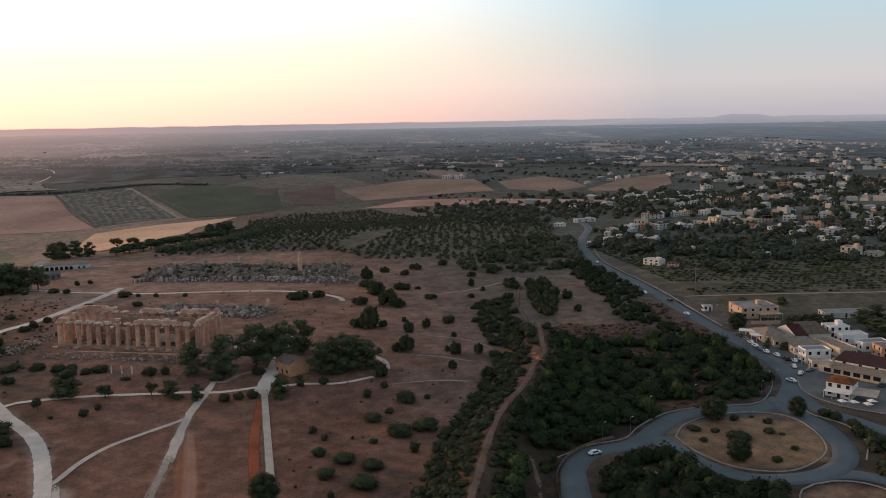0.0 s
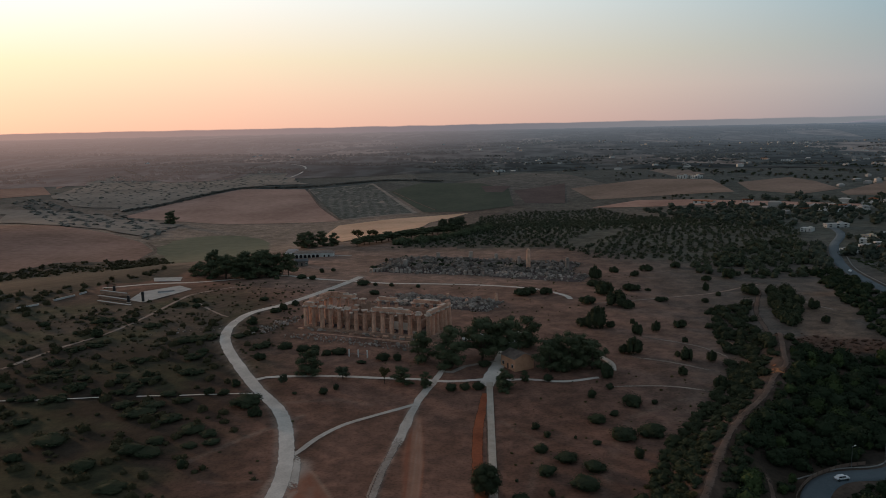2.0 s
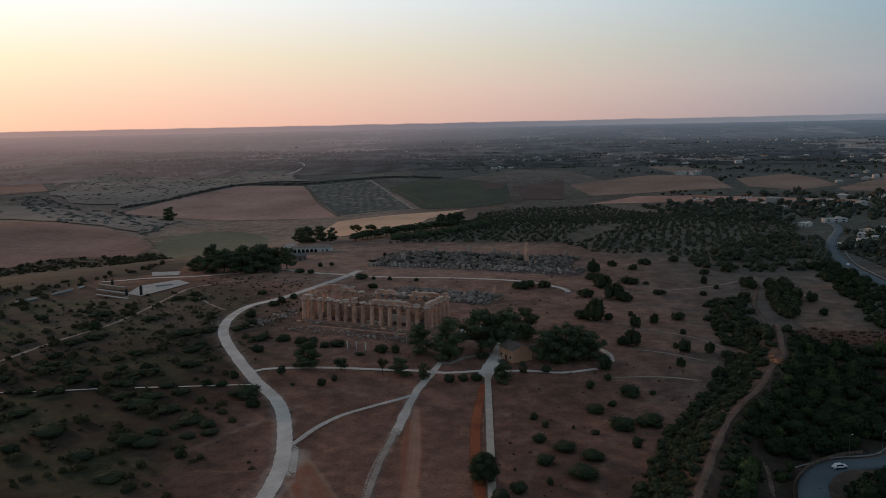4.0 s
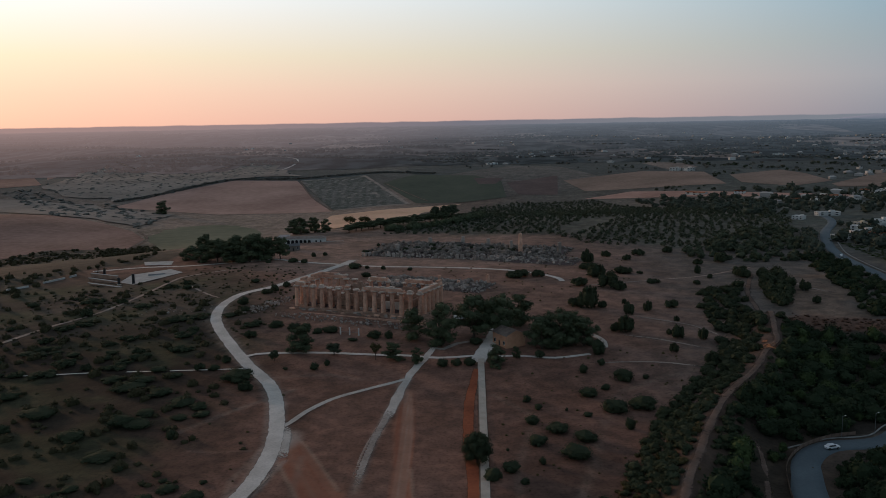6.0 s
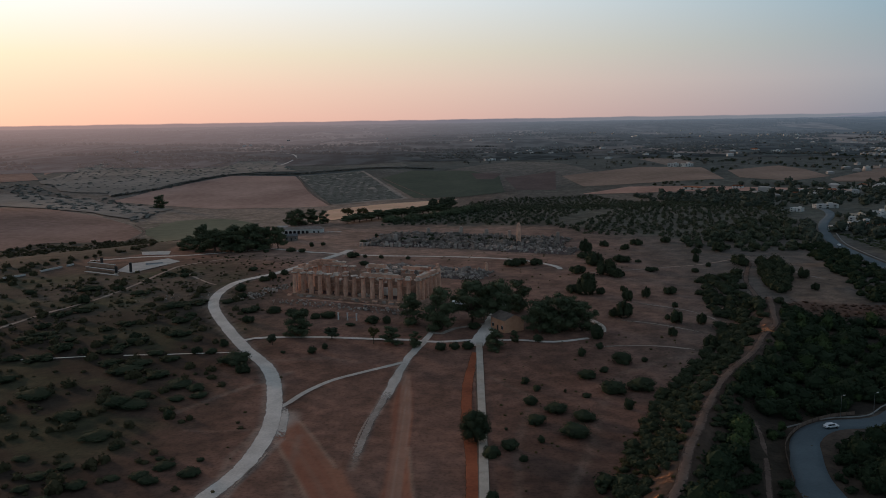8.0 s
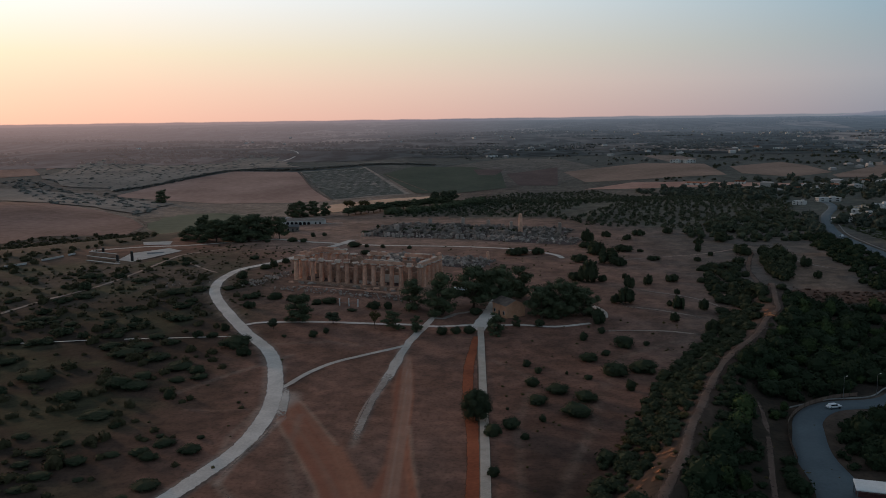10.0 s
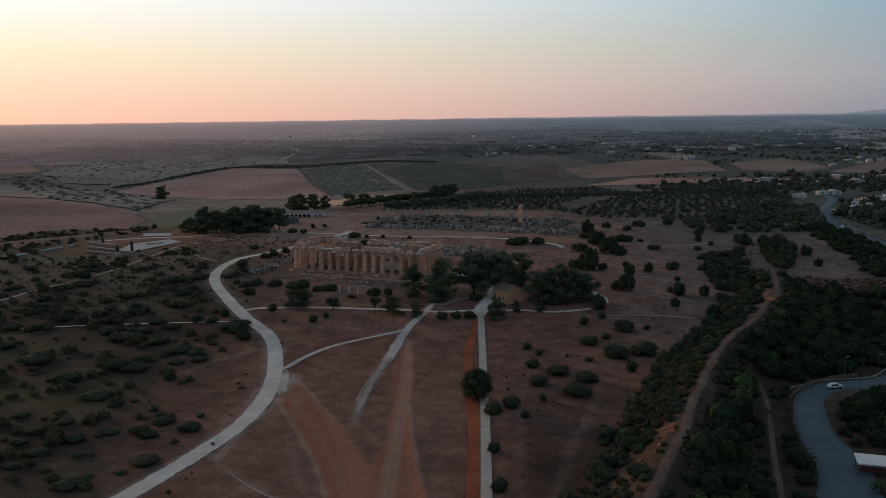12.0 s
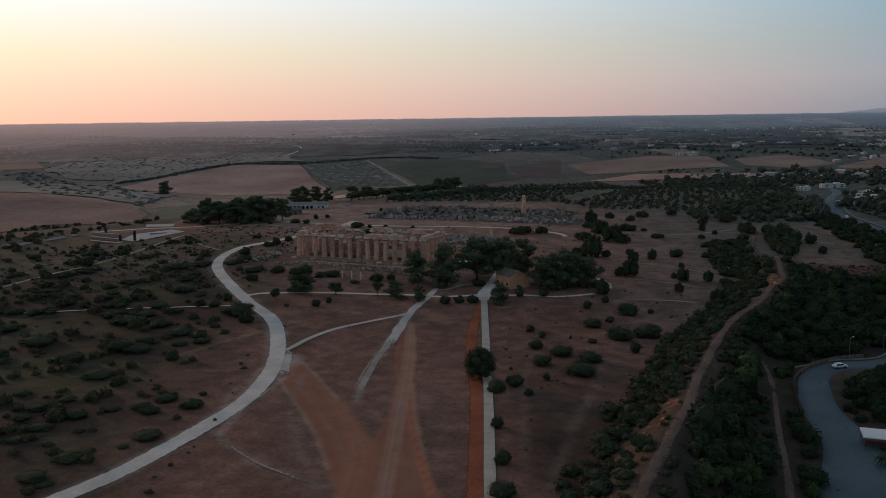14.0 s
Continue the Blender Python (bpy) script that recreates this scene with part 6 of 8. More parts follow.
BLOCKS = {m.name: [done(rough_block(200 + k), "stone_block", m) for k in range(8)] for m in (STONE, GREY_STONE, PALE_STONE, WALL_STONE, ABACUS)}
LONG, WIDE, TOP, COL_H = 65.3, 23.0, 2.0, 10.2
TEMPLE = pose(-5.2, 111.3, 0, 0, 0, -23.3)
temple = thing("temple", "restored honey-coloured stone temple with rows of columns", "temple", "", TEMPLE)
base_z = -1.5
for k, (grow, z0, z1) in enumerate(((3.3, base_z, 0.5), (2.6, 0.5, 1.0), (1.9, 1.0, 1.5), (1.25, 1.5, TOP))):
    part("step", box(-LONG / 2 - grow, LONG / 2 + grow, -WIDE / 2 - grow, WIDE / 2 + grow, z0, z1, bevel=0.06), WALL_STONE, temple)
SHAFT = done(lathe(((1.12, 0), (1.10, 1.7), (1.12, 1.72), (1.06, 3.4), (1.075, 3.42), (1.0, 5.1), (1.01, 5.12), (0.95, 6.8), (0.96, 6.82), (0.87, 8.9)), 14, 0.07), "column", STONE)
CAPITAL = done(lathe(((0.88, 8.9), (0.95, 9.05), (1.12, 9.25), (1.30, 9.45), (1.33, 9.6)), 20), "capital", STONE)
ABACUS_MESH = done(box(-1.4, 1.4, -1.4, 1.4, 9.602, COL_H, bevel=0.06), "abacus", ABACUS)
STUMPS = [done(lathe(((1.12, 0), (1.08, h * 0.5), (1.09, h * 0.52), (0.98, h)), 14, 0.07), "column", STONE) for h in (3.2, 5.5, 7.4)]
gx, gy = LONG / 14, WIDE / 5


def column(x, y, broken=None):
    ob = part("column", SHAFT if broken is None else STUMPS[broken], None, temple)
    ob.location = (x, y, TOP)
    ob.rotation_euler.z = turn.random() * 3
    if broken is None:
        part("capital", CAPITAL, None, ob)
        part("abacus", ABACUS_MESH, None, ob)


def beam(x0, y0, x1, y1, z0, h, deep, name="architrave_block", material=STONE):
    """One stone beam from column to column, a little uneven."""
    length = math.hypot(x1 - x0, y1 - y0) - 0.05
    m = Matrix.Translation(((x0 + x1) / 2, (y0 + y1) / 2, z0 + h / 2)) @ Matrix.Rotation(math.atan2(y1 - y0, x1 - x0), 4, "Z")
    ob = part(name, turn.choice(BLOCKS[material.name]), None, temple)
    ob.matrix_local = m @ Matrix.Diagonal((length * 1.06, deep * 1.08, h * 1.08, 1))


south, north, west, east = -WIDE / 2, WIDE / 2, -LONG / 2, LONG / 2
for i in range(15):
    column(west + i * gx, south)
    column(west + i * gx, north, None if i not in (5, 9) else i % 3)
for j in range(1, 5):
    column(west, south + j * gy)
    column(east, south + j * gy)
beam_z = TOP + COL_H
for i in (0, 8, 9, 10, 11):
    beam(west + i * gx, south, west + (i + 1) * gx, south, beam_z, 1.3, 1.8)
for i in (0, 1, 2, 6, 7, 10, 11, 12):
    beam(west + i * gx, north, west + (i + 1) * gx, north, beam_z, 1.3, 1.8)
for j in range(5):
    for x in (west, east):
        beam(x, south + j * gy, x, south + (j + 1) * gy, beam_z, 1.3, 1.8)
for j in (1, 3, 4):
    beam(west, south + j * gy, west, south + (j + 1) * gy, beam_z + 1.35, 1.1, 1.4, "frieze_block")
beam(east, south + 4 * gy, east, north, beam_z + 1.35, 1.0, 1.4, "frieze_block")
for i in (0, 1):
    beam(west + i * gx, north, west + (i + 1) * gx, north, beam_z + 1.35, 1.0, 1.4, "frieze_block")
# pale slabs added on the beams to imitate skylit tops
cap = random.Random(44)
for x0, y0, x1, y1 in [(west + i * gx, south, west + (i + 1) * gx, south) for i in (0, 8, 9, 10, 11)] + [(west + i * gx, north, west + (i + 1) * gx, north) for i in (2, 6, 7, 10, 11, 12)] + [(east, south + j * gy, east, south + (j + 1) * gy) for j in range(4)]:
    if cap.random() < 0.7:
        a, b = sorted((cap.uniform(0, 0.35), cap.uniform(0.65, 1)))
        beam(x0 + (x1 - x0) * a, y0 + (y1 - y0) * a, x0 + (x1 - x0) * b, y0 + (y1 - y0) * b, beam_z + 1.36, 0.3, 1.5, "coping_slab", ABACUS)
# the inner hall: ragged block walls, inner columns and a raised floor, walls and floor darkened as painted shade
part("inner_floor", box(-25, 24, -7.4, 7.4, TOP, TOP + 0.9, bevel=0.08), F_PLOUGH_SHADE, temple)
part("paving", box(west + 1.5, east - 1.5, south + 1.5, north - 1.5, TOP - 0.1, TOP + 0.05), F_PLOUGH_SHADE, temple)
for y, seed in ((-6.6, 1), (6.6, 2)):
    r = random.Random(seed)
    for k in range(20):
        x = -24 + k * 2.45
        tall = 2 + int(4.6 * (0.5 + 0.5 * math.sin(k * 0.55 + seed * 2.2)) + r.random() * 2.2)
        for c in range(tall):
            beam(x, y, x + 2.45, y, TOP + 0.9 + c * 1.15, 1.15, 1.1, "wall_block", PALE_STONE if y < 0 and 14 <= k <= 17 and c < 3 else WALL_STONE)
for x in (-24, -8, 12, 23.5):
    for k in range(5):
        for c in range(1 + (k * 3 + int(x)) % 3):
            beam(x, -5.6 + k * 2.2, x, -3.4 + k * 2.2, TOP + 0.9 + c * 1.15, 1.15, 1.1, "wall_block", WALL_STONE)
for x, y in ((-20, -2.6), (-20, 2.6), (19, -2.6), (19, 2.6)):
    column(x, y, 2)
r = random.Random(77)
for i in range(15):
    for y in (south, north):
        if r.random() < 0.45:
            x = west + i * gx
            beam(x - r.uniform(0.8, 1.5), y, x + r.uniform(0.8, 1.5), y, beam_z + (1.35 if (y == north and i in (1, 2, 3, 11, 12)) or (y == south and i in (9, 10, 11)) else 0.0), r.uniform(0.5, 1.0), 1.5, "loose_block", r.choice((STONE, ABACUS)))
for x in np.arange(-22, 23, 4.5):
    for y in (-3.2, 3.2):
        if r.random() < 0.75:
            for c in range(r.randint(3, 6)):
                beam(x - 0.9, y, x + 0.9 + r.uniform(-0.2, 0.3), y + r.uniform(-0.15, 0.15), TOP + 0.9 + c * 1.2, 1.2, 1.5, "pier_block", WALL_STONE)
            beam(x - 1.2, y, x + 1.2, y, TOP + 0.9 + (c + 1) * 1.2, 0.5, 1.9, "pier_block", ABACUS)
for k in range(60):
    x, y = r.uniform(west - 3, east + 3), r.choice((south - 2.2, south - 2.9, south - 1.6, south - 3.6, north + 2.2)) + r.uniform(-0.3, 0.3)
    w = r.uniform(0.4, 1.4)
    beam(x - w, y, x + w, y + r.uniform(-0.15, 0.15), 0.45, r.uniform(0.5, 1.3), r.uniform(0.7, 1.2), "fallen_block", r.choice((STONE, WALL_STONE, GREY_STONE)))
for k in range(34):
    x, y = r.uniform(-28, 28), r.choice((-9.3, 9.0, -9.0, 0.0)) + r.uniform(-0.6, 0.6)
    w = r.uniform(0.6, 1.3)
    beam(x - w, y, x + w, y + r.uniform(-0.6, 0.6), TOP + (0.06 if abs(y) > 7.5 else 0.92), r.uniform(0.6, 1.2), r.uniform(0.8, 1.3), "fallen_block", r.choice((STONE, WALL_STONE, ABACUS)))


# ---- rubble of the fallen temples ----
def rubble(name, label, centre, yaw, long, wide, tall, count, lo, hi, seed, parts, material=GREY_STONE, category="ruins"):
    """A heap of tumbled blocks; the blocks nearest the road are pieces of their own."""
    r = random.Random(seed)
    heap = thing(name, label, category, "", pose(*centre, hz(*centre), 0, 0, yaw))
    ca, sa = math.cos(radians(yaw)), math.sin(radians(yaw))
    made = []

    def rise(u, v):
        rim = max(abs(u), abs(v))
        return tall * max(0, 1 - rim ** 4) * (0.25 + 1.3 * max(0, 0.5 + 0.6 * noise.noise((u * 5 + seed, v * 2.5, 0.3))) ** 1.5)

    def under(x, y):
        return hz(centre[0] + x * ca - y * sa, centre[1] + x * sa + y * ca) - hz(*centre)

    while len(made) < count:
        u, v = r.uniform(-1, 1), r.uniform(-1, 1)
        rim = max(abs(u), abs(v))
        if r.random() > 1.2 - rim * 0.6 or noise.noise((u * 7, v * 5, seed + 4.0)) < -0.28:
            continue
        x, y = u * long / 2 * (1 + 0.08 * noise.noise((v * 4, seed, 1))), v * wide / 2 * (1 + 0.2 * noise.noise((u * 6, seed, 2)))
        s = (lo + (hi - lo) * r.random() ** 1.7) * (0.7 if rim > 0.85 else 1)
        m = Matrix.LocRotScale((x, y, under(x, y) + rise(u, v) + s * r.uniform(0.05, 0.45)), Euler((r.uniform(-0.6, 0.6), r.uniform(-0.6, 0.6), r.random() * 6.28)),
                               Vector((s * r.uniform(0.8, 1.8), s * r.uniform(0.6, 1.0), s * r.uniform(0.5, 1.0))))
        made.append((v, m))
    # mound added under the blocks, dark to imitate shade in the gaps
    if tall > 1:
        grid = [(u, v) for v in np.linspace(-1, 1, 15) for u in np.linspace(-1, 1, 31)]
        pts = [(u * long / 2, v * wide / 2, under(u * long / 2, v * wide / 2) + rise(u, v) - (0.6 if max(abs(u), abs(v)) > 0.99 else 0.05)) for u, v in grid]
        idx = (np.arange(14)[:, None] * 31 + np.arange(30)[None, :]).ravel()
        part("earth_mound", mesh_np("earth_mound", pts, np.stack([idx, idx + 1, idx + 32, idx + 31], 1), F_PLOUGH_SHADE), None, heap)
    made.sort(key=lambda q: q[0])
    for _, m in made[:parts]:
        ob = part("stone_block", r.choice(BLOCKS[material.name]), None, heap)
        ob.matrix_local = m
    vs, fs, at = [], [], 0
    for _, m in made[parts:]:
        me = r.choice(BLOCKS[material.name])
        bm = bmesh.new()
        bm.from_mesh(me)
        bmesh.ops.triangulate(bm, faces=bm.faces)
        bm.transform(m)
        vs.append(np.array([q.co for q in bm.verts]))
        bm.verts.index_update()
        fs.append(np.array([[q.index for q in f.verts] for f in bm.faces]) + at)
        at += len(vs[-1])
        bm.free()
    if vs:
        tagged(part("rubble", mesh_np("rubble", np.concatenate(vs), np.concatenate(fs), material), None, heap), kind="stuff")
    return heap


great = rubble("ruined_temple", "vast grey heap of tumbled temple blocks", (44, 273), -17, 134, 58, 3.0, 2900, 0.6, 2.4, 3, 250)
rubble("ruined_temple", "low field of fallen temple blocks and column drums", (24, 162), -23.3, 66, 27, 1.5, 1100, 0.5, 1.7, 5, 280)
heap = random.Random(66)
ca, sa = math.cos(radians(-17)), math.sin(radians(-17))
for k in range(46):
    x, y = heap.uniform(-62, 58), heap.uniform(-29, -22)
    stone = part("upright_block", heap.choice(BLOCKS[GREY_STONE.name]), None, great)
    h = heap.uniform(1.6, 3.4)
    stone.matrix_local = Matrix.LocRotScale((x, y, hz(44 + x * ca - y * sa, 273 + x * sa + y * ca) - hz(44, 273) + h * 0.42), Euler((heap.uniform(-0.15, 0.15), heap.uniform(-0.15, 0.15), heap.random() * 3)), Vector((heap.uniform(1.3, 2.2), heap.uniform(1.1, 1.7), h)))
for k in range(26):
    u, v = heap.uniform(-50, 46), heap.gauss(2, 8)
    w = heap.uniform(3, 7)
    bush = shrub(44 + ca * u - sa * v, 273 + sa * u + ca * v - 0.35 * w, w, w * 0.5 + 1.4, "dark shrub growing among the fallen blocks", "shrubs in the rubble", clump=True)
    bush.location.z += 1.0
standing = thing("standing_column", "lone tall standing column among fallen blocks", "column", "", pose(79, 259, hz(79, 259)))
part("shaft", lathe(((1.5, 0), (1.46, 3), (1.48, 3.03), (1.38, 6), (1.40, 6.03), (1.3, 9), (1.31, 9.03), (1.2, 12.4), (1.05, 13.6), (0.6, 14.2)), 16, 0.06), STONE, standing)
for x, y, h, w in ((104, 258, 7.5, 1.3), (73, 264, 8.0, 1.3), (20, 300, 6, 1.6), (-2, 278, 5, 1.7), (42, 300, 6.5, 1.5), (60, 290, 6, 1.4)):
    stub = thing("column_stump", "broken column stump in the rubble", "column", "column stumps in the rubble", pose(x, y, hz(x, y) + 0.5, 4, 3, 10 * x))
    part("shaft", lathe(((w, 0), (w * 0.97, h * 0.5), (w * 0.98, h * 0.52), (w * 0.9, h), (w * 0.5, h + 0.3)), 14, 0.06), GREY_STONE, stub)
for x, y, h, w in ((54, 160, 4.6, 0.8), (38, 158, 2.2, 0.9), (12, 166, 2.0, 0.9), (28, 172, 2.5, 0.9)):
    stub = thing("column_stump", "short broken column stump on the ruined floor", "column", "column stumps on the ruined floor", pose(x, y, hz(x, y) + 0.4, 2, 2, 10 * x))
    part("shaft", lathe(((w, 0), (w * 0.97, h * 0.5), (w * 0.98, h * 0.52), (w * 0.9, h), (w * 0.5, h + 0.2)), 14, 0.06), STONE, stub)
rubble("fallen_stones", "scatter of large blocks before the great heap", (84, 236), -24, 62, 24, 1.2, 230, 0.6, 2.0, 12, 120, GREY_STONE, "stones")
rubble("fallen_stones", "long scatter of fallen stones beside the temple", (-12, 86), -23.3, 78, 10, 0.5, 240, 0.3, 1.0, 7, 240, GREY_STONE, "stones")
rubble("fallen_stones", "scatter of fallen stones beside the temple end", (-55, 118), 55, 40, 12, 0.5, 110, 0.4, 1.2, 8, 110, GREY_STONE, "stones")
rubble("fallen_stones", "loose pale stones in the low scrub", (-98, 118), 10, 44, 16, 0.2, 26, 0.3, 0.9, 9, 26, GREY_STONE, "stones")
low_wall = thing("retaining_wall", "low crumbling stone terrace wall before the temple", "wall", "", pose(-8.5, 92.6, 0, 0, 0, -23.3))
part("wall", box(-40, 40, -0.6, 0.6, -1.5, 0.9, bevel=0.1), STONE, low_wall)
for x, y in ((-13, 66), (-9, 65), (-5, 63.6)):
    post = thing("white_post", "white painted post standing on dry grass", "post", "white posts before the temple", pose(x, y, hz(x, y) - 0.1))
    part("post", box(-0.28, 0.28, -0.28, 0.28, 0, 3.1, bevel=0.05), WHITE, post)
    part("cap", box(-0.34, 0.34, -0.34, 0.34, 3.1, 3.25, bevel=0.03), WHITE, post)
rail = thing("rail", "thin grey rail between the white posts", "rail", "", pose(-13, 66, hz(-13, 66) + 1.2, 0, 0, -16.7))
part("bar", box(0.3, 8.1, -0.06, 0.06, 0, 0.12), GALV, rail)


# ---- houses ----
def add_window(wall, x, y, z, w, h, turned=0, frame=True):
    """A recessed window on a wall: frame and pane. turned: 0 for the front, 90 for a side."""
    m = Matrix.Translation((x, y, z)) @ Matrix.Rotation(radians(turned), 4, "Z")
    ob = part("window", box(-w / 2 - 0.1, w / 2 + 0.1, -0.06, 0.05, -0.1, h + 0.1, m=m), WHITE, wall)
    part("pane", box(-w / 2, w / 2, -0.09, 0.04, 0, h, m=m), GLASS, ob)


def house(w, d, h, wall_mat, roof, roof_mat, label, group="", storeys=1, m=None, name="house", windows=3, hut=True):
    """A house at its own origin: front towards -y. roof: flat with parapet, gable, hip or shed."""
    ob = thing(name, label, "house", group, m if m is not None else Matrix())
    wall = part("wall", box(-w / 2, w / 2, -d / 2, d / 2, -2.0, h, bevel=0.03), wall_mat, ob)
    if roof == "flat":
        part("roof", box(-w / 2 + 0.25, w / 2 - 0.25, -d / 2 + 0.25, d / 2 - 0.25, h - 0.05, h + 0.06), roof_mat, ob)
        rim = bmesh.new()
        for q in ((-w / 2 - 0.05, w / 2 + 0.05, -d / 2 - 0.05, -d / 2 + 0.22), (-w / 2 - 0.05, w / 2 + 0.05, d / 2 - 0.22, d / 2 + 0.05), (-w / 2 - 0.05, -w / 2 + 0.22, -d / 2 + 0.22, d / 2 - 0.22), (w / 2 - 0.22, w / 2 + 0.05, -d / 2 + 0.22, d / 2 - 0.22)):
            add_box(rim, *q, h + 0.004, h + 0.55)
        part("parapet", rim, wall_mat, ob)
        if hut:
            part("stair_hut", box(w * 0.1, w * 0.1 + 2.4, 0, min(2.6, d / 2 - 0.5), h + 0.07, h + 2.1, bevel=0.03), wall_mat, ob)
    else:
        bm = bmesh.new()
        o, up = 0.45, (0.22 if roof != "shed" else 0.16) * (d if roof != "shed" else d * 1.2)
        x0, x1, y0, y1 = -w / 2 - o, w / 2 + o, -d / 2 - o, d / 2 + o
        if roof == "shed":
            pts = [(x0, y0, h - 0.05), (x1, y0, h - 0.05), (x1, y1, h + up), (x0, y1, h + up)]
            quads = [(0, 1, 2, 3)]
        else:
            inset = d * 0.45 if roof == "hip" else 0.0
            pts = [(x0, y0, h - 0.05), (x1, y0, h - 0.05), (x1, y1, h - 0.05), (x0, y1, h - 0.05), (x0 + inset, 0, h + up), (x1 - inset, 0, h + up)]
            quads = [(0, 1, 5, 4), (2, 3, 4, 5)] + ([(1, 2, 5), (3, 0, 4)] if roof == "hip" else [])
        vs = [bm.verts.new(p) for p in pts]
        for q in quads:
            bm.faces.new([vs[i] for i in q])
        if roof == "gable":
            for x in (-w / 2, w / 2 - 0.25):
                g = bmesh.new()
                a = [g.verts.new((x, py, pz)) for py, pz in ((-d / 2, h), (d / 2, h), (0, h + 0.22 * d - 0.1))]
                b = [g.verts.new((x + 0.25, q.co.y, q.co.z)) for q in a]
                g.faces.new(a[::-1])
                g.faces.new(b)
                for i in range(3):
                    g.faces.new((a[i], a[(i + 1) % 3], b[(i + 1) % 3], b[i]))
                part("gable_wall", g, wall_mat, ob)
        bmesh.ops.solidify(bm, geom=bm.faces[:], thickness=0.22)
        part("roof", bm, roof_mat, ob)
        if roof == "shed":
            part("gable_wall", box(-w / 2, w / 2, d / 2 - 0.3, d / 2 - 0.02, h, h + up * 0.9), wall_mat, ob)
    per = h / storeys
    for s in range(storeys):
        for k in range(windows):
            x = -w / 2 + w * (k + 0.5) / windows
            if s == 0 and k == windows // 2:
                part("door", box(x - 0.5, x + 0.5, -d / 2 - 0.06, -d / 2 + 0.05, 0, 2.1, bevel=0.02), DARK, ob)
            else:
                add_window(wall, x, -d / 2, s * per + 1.0, min(1.2, w / windows * 0.5), 1.3)
        for k in range(2):
            add_window(wall, -w / 2, -d / 2 + d * (k + 0.5) / 2, s * per + 1.0, 1.0, 1.3, -90)
    return ob


def at(x, y, yaw, dz=0.0, s=1.0):
    return pose(x, y, hz(x, y) + dz, 0, 0, yaw) @ Matrix.Diagonal((s, s, s, 1))


def low(x, y, yaw):
    return at(x, y, yaw) @ Matrix.Diagonal((1, 1, 0.78, 1))


FORECOURT = mat("worn_forecourt_paving", (0.092, 0.104, 0.112), (0.178, 0.186, 0.186), 0.12, 0.85, 0.2, 10)
field("forecourt", [(254.5, 52), (262, 50), (266, 30), (264, 12), (262, -6), (266, -22), (276, -34), (266, -46), (251, -56), (243.5, -46.5), (240, -39.5), (238.6, -32), (239.8, -24), (245, -14.5), (250, 4), (253.5, 30)], FORECOURT, "grey paved forecourt before the restaurants", 0.16, 4)
ribbon("kerb", [(245, -14.5), (239.8, -24), (238.4, -32), (240, -40), (243, -46.5), (250.5, -55.5)], 0.6, KERB, "pale stone kerb round the cafe terrace", "kerb", 0.4, 0.0)


def rail(ob, x0, x1, y, z, n):
    """A balustrade along x: a handrail and balusters."""
    top = part("handrail", box(x0, x1, y - 0.05, y + 0.05, z + 0.85, z + 0.95), WHITE, ob)
    for k in range(n):
        x = x0 + 0.1 + k * (x1 - x0 - 0.2) / (n - 1)
        part("baluster", box(x - 0.04, x + 0.04, y - 0.04, y + 0.04, z, z + 0.85), WHITE, top)


def porch(ob, x0, x1, y0, y1, z, roof_mat, posts):
    """A flat porch roof on posts before a front."""
    top = part("porch_roof", box(x0, x1, y0, y1, z, z + 0.18, bevel=0.03), roof_mat, ob)
    for k in range(posts):
        x = x0 + 0.2 + k * (x1 - x0 - 0.4) / (posts - 1)
        part("post", box(x - 0.11, x + 0.11, y0 + 0.1, y0 + 0.32, -1.2, z), WHITE, top)


red = house(9.0, 8.0, 5.6, BRIGHT_WALL, "hip", TERRACOTTA, "white two-storey house with a red tiled roof", "", 2, at(249.5, -33.5, -54))
porch(red, -4.5, 4.5, -7.0, -4.05, 2.6, BRIGHT_WALL, 4)
for x, y in ((240.8, -44.6), (244, -46.6), (247, -49.8), (250.5, -47.5)):
    par = thing("parasol", "square white parasol on the cafe terrace", "parasol", "parasols on the cafe terrace", at(x, y, -49))
    part("pole", lathe(((0.05, 0), (0.04, 2.6)), 8), GALV, par)
    bm = bmesh.new()
    bmesh.ops.create_cone(bm, cap_ends=True, segments=4, radius1=2.0, radius2=0.1, depth=0.7, matrix=Matrix.Translation((0, 0, 2.75)))
    part("canopy", bm, CANVAS, par)
awn = thing("terrace_awning", "pale sloping awning over the cafe terrace", "awning", "", at(253.5, -40.5, -49))
part("awning", box(-4.5, 4.5, -3.5, 3.5, 3.0, 3.15, m=Matrix.Rotation(radians(7), 4, "X")), TAN_ROOF, awn)
for x in (-4.2, 4.2):
    for y in (-3.2, 3.2):
        part("post", box(x - 0.08, x + 0.08, y - 0.08, y + 0.08, 0, 3.0), GALV, awn)

villa = house(19.0, 15.0, 4.9, PINK, "flat", ROOF_GREY, "pinkish two-storey house with a flat grey roof", "", 2, at(286.5, 76, -9), windows=5)
porch(villa, -2.0, 9.5, -12.0, -7.55, 2.5, PINK, 4)
part("solar_panel", box(2.4, 8.6, -5.6, -2.8, 5.5, 5.6, m=Matrix.Rotation(radians(4), 4, "X")), GLASS, villa, "dark solar panel on the flat roof")
yard = thing("garden_wall", "low pale garden wall before the pinkish house", "wall", "", at(280, 59.5, -12))
part("wall", box(-5, 9, -0.15, 0.15, -1, 1.6, bevel=0.03), PINK, yard)

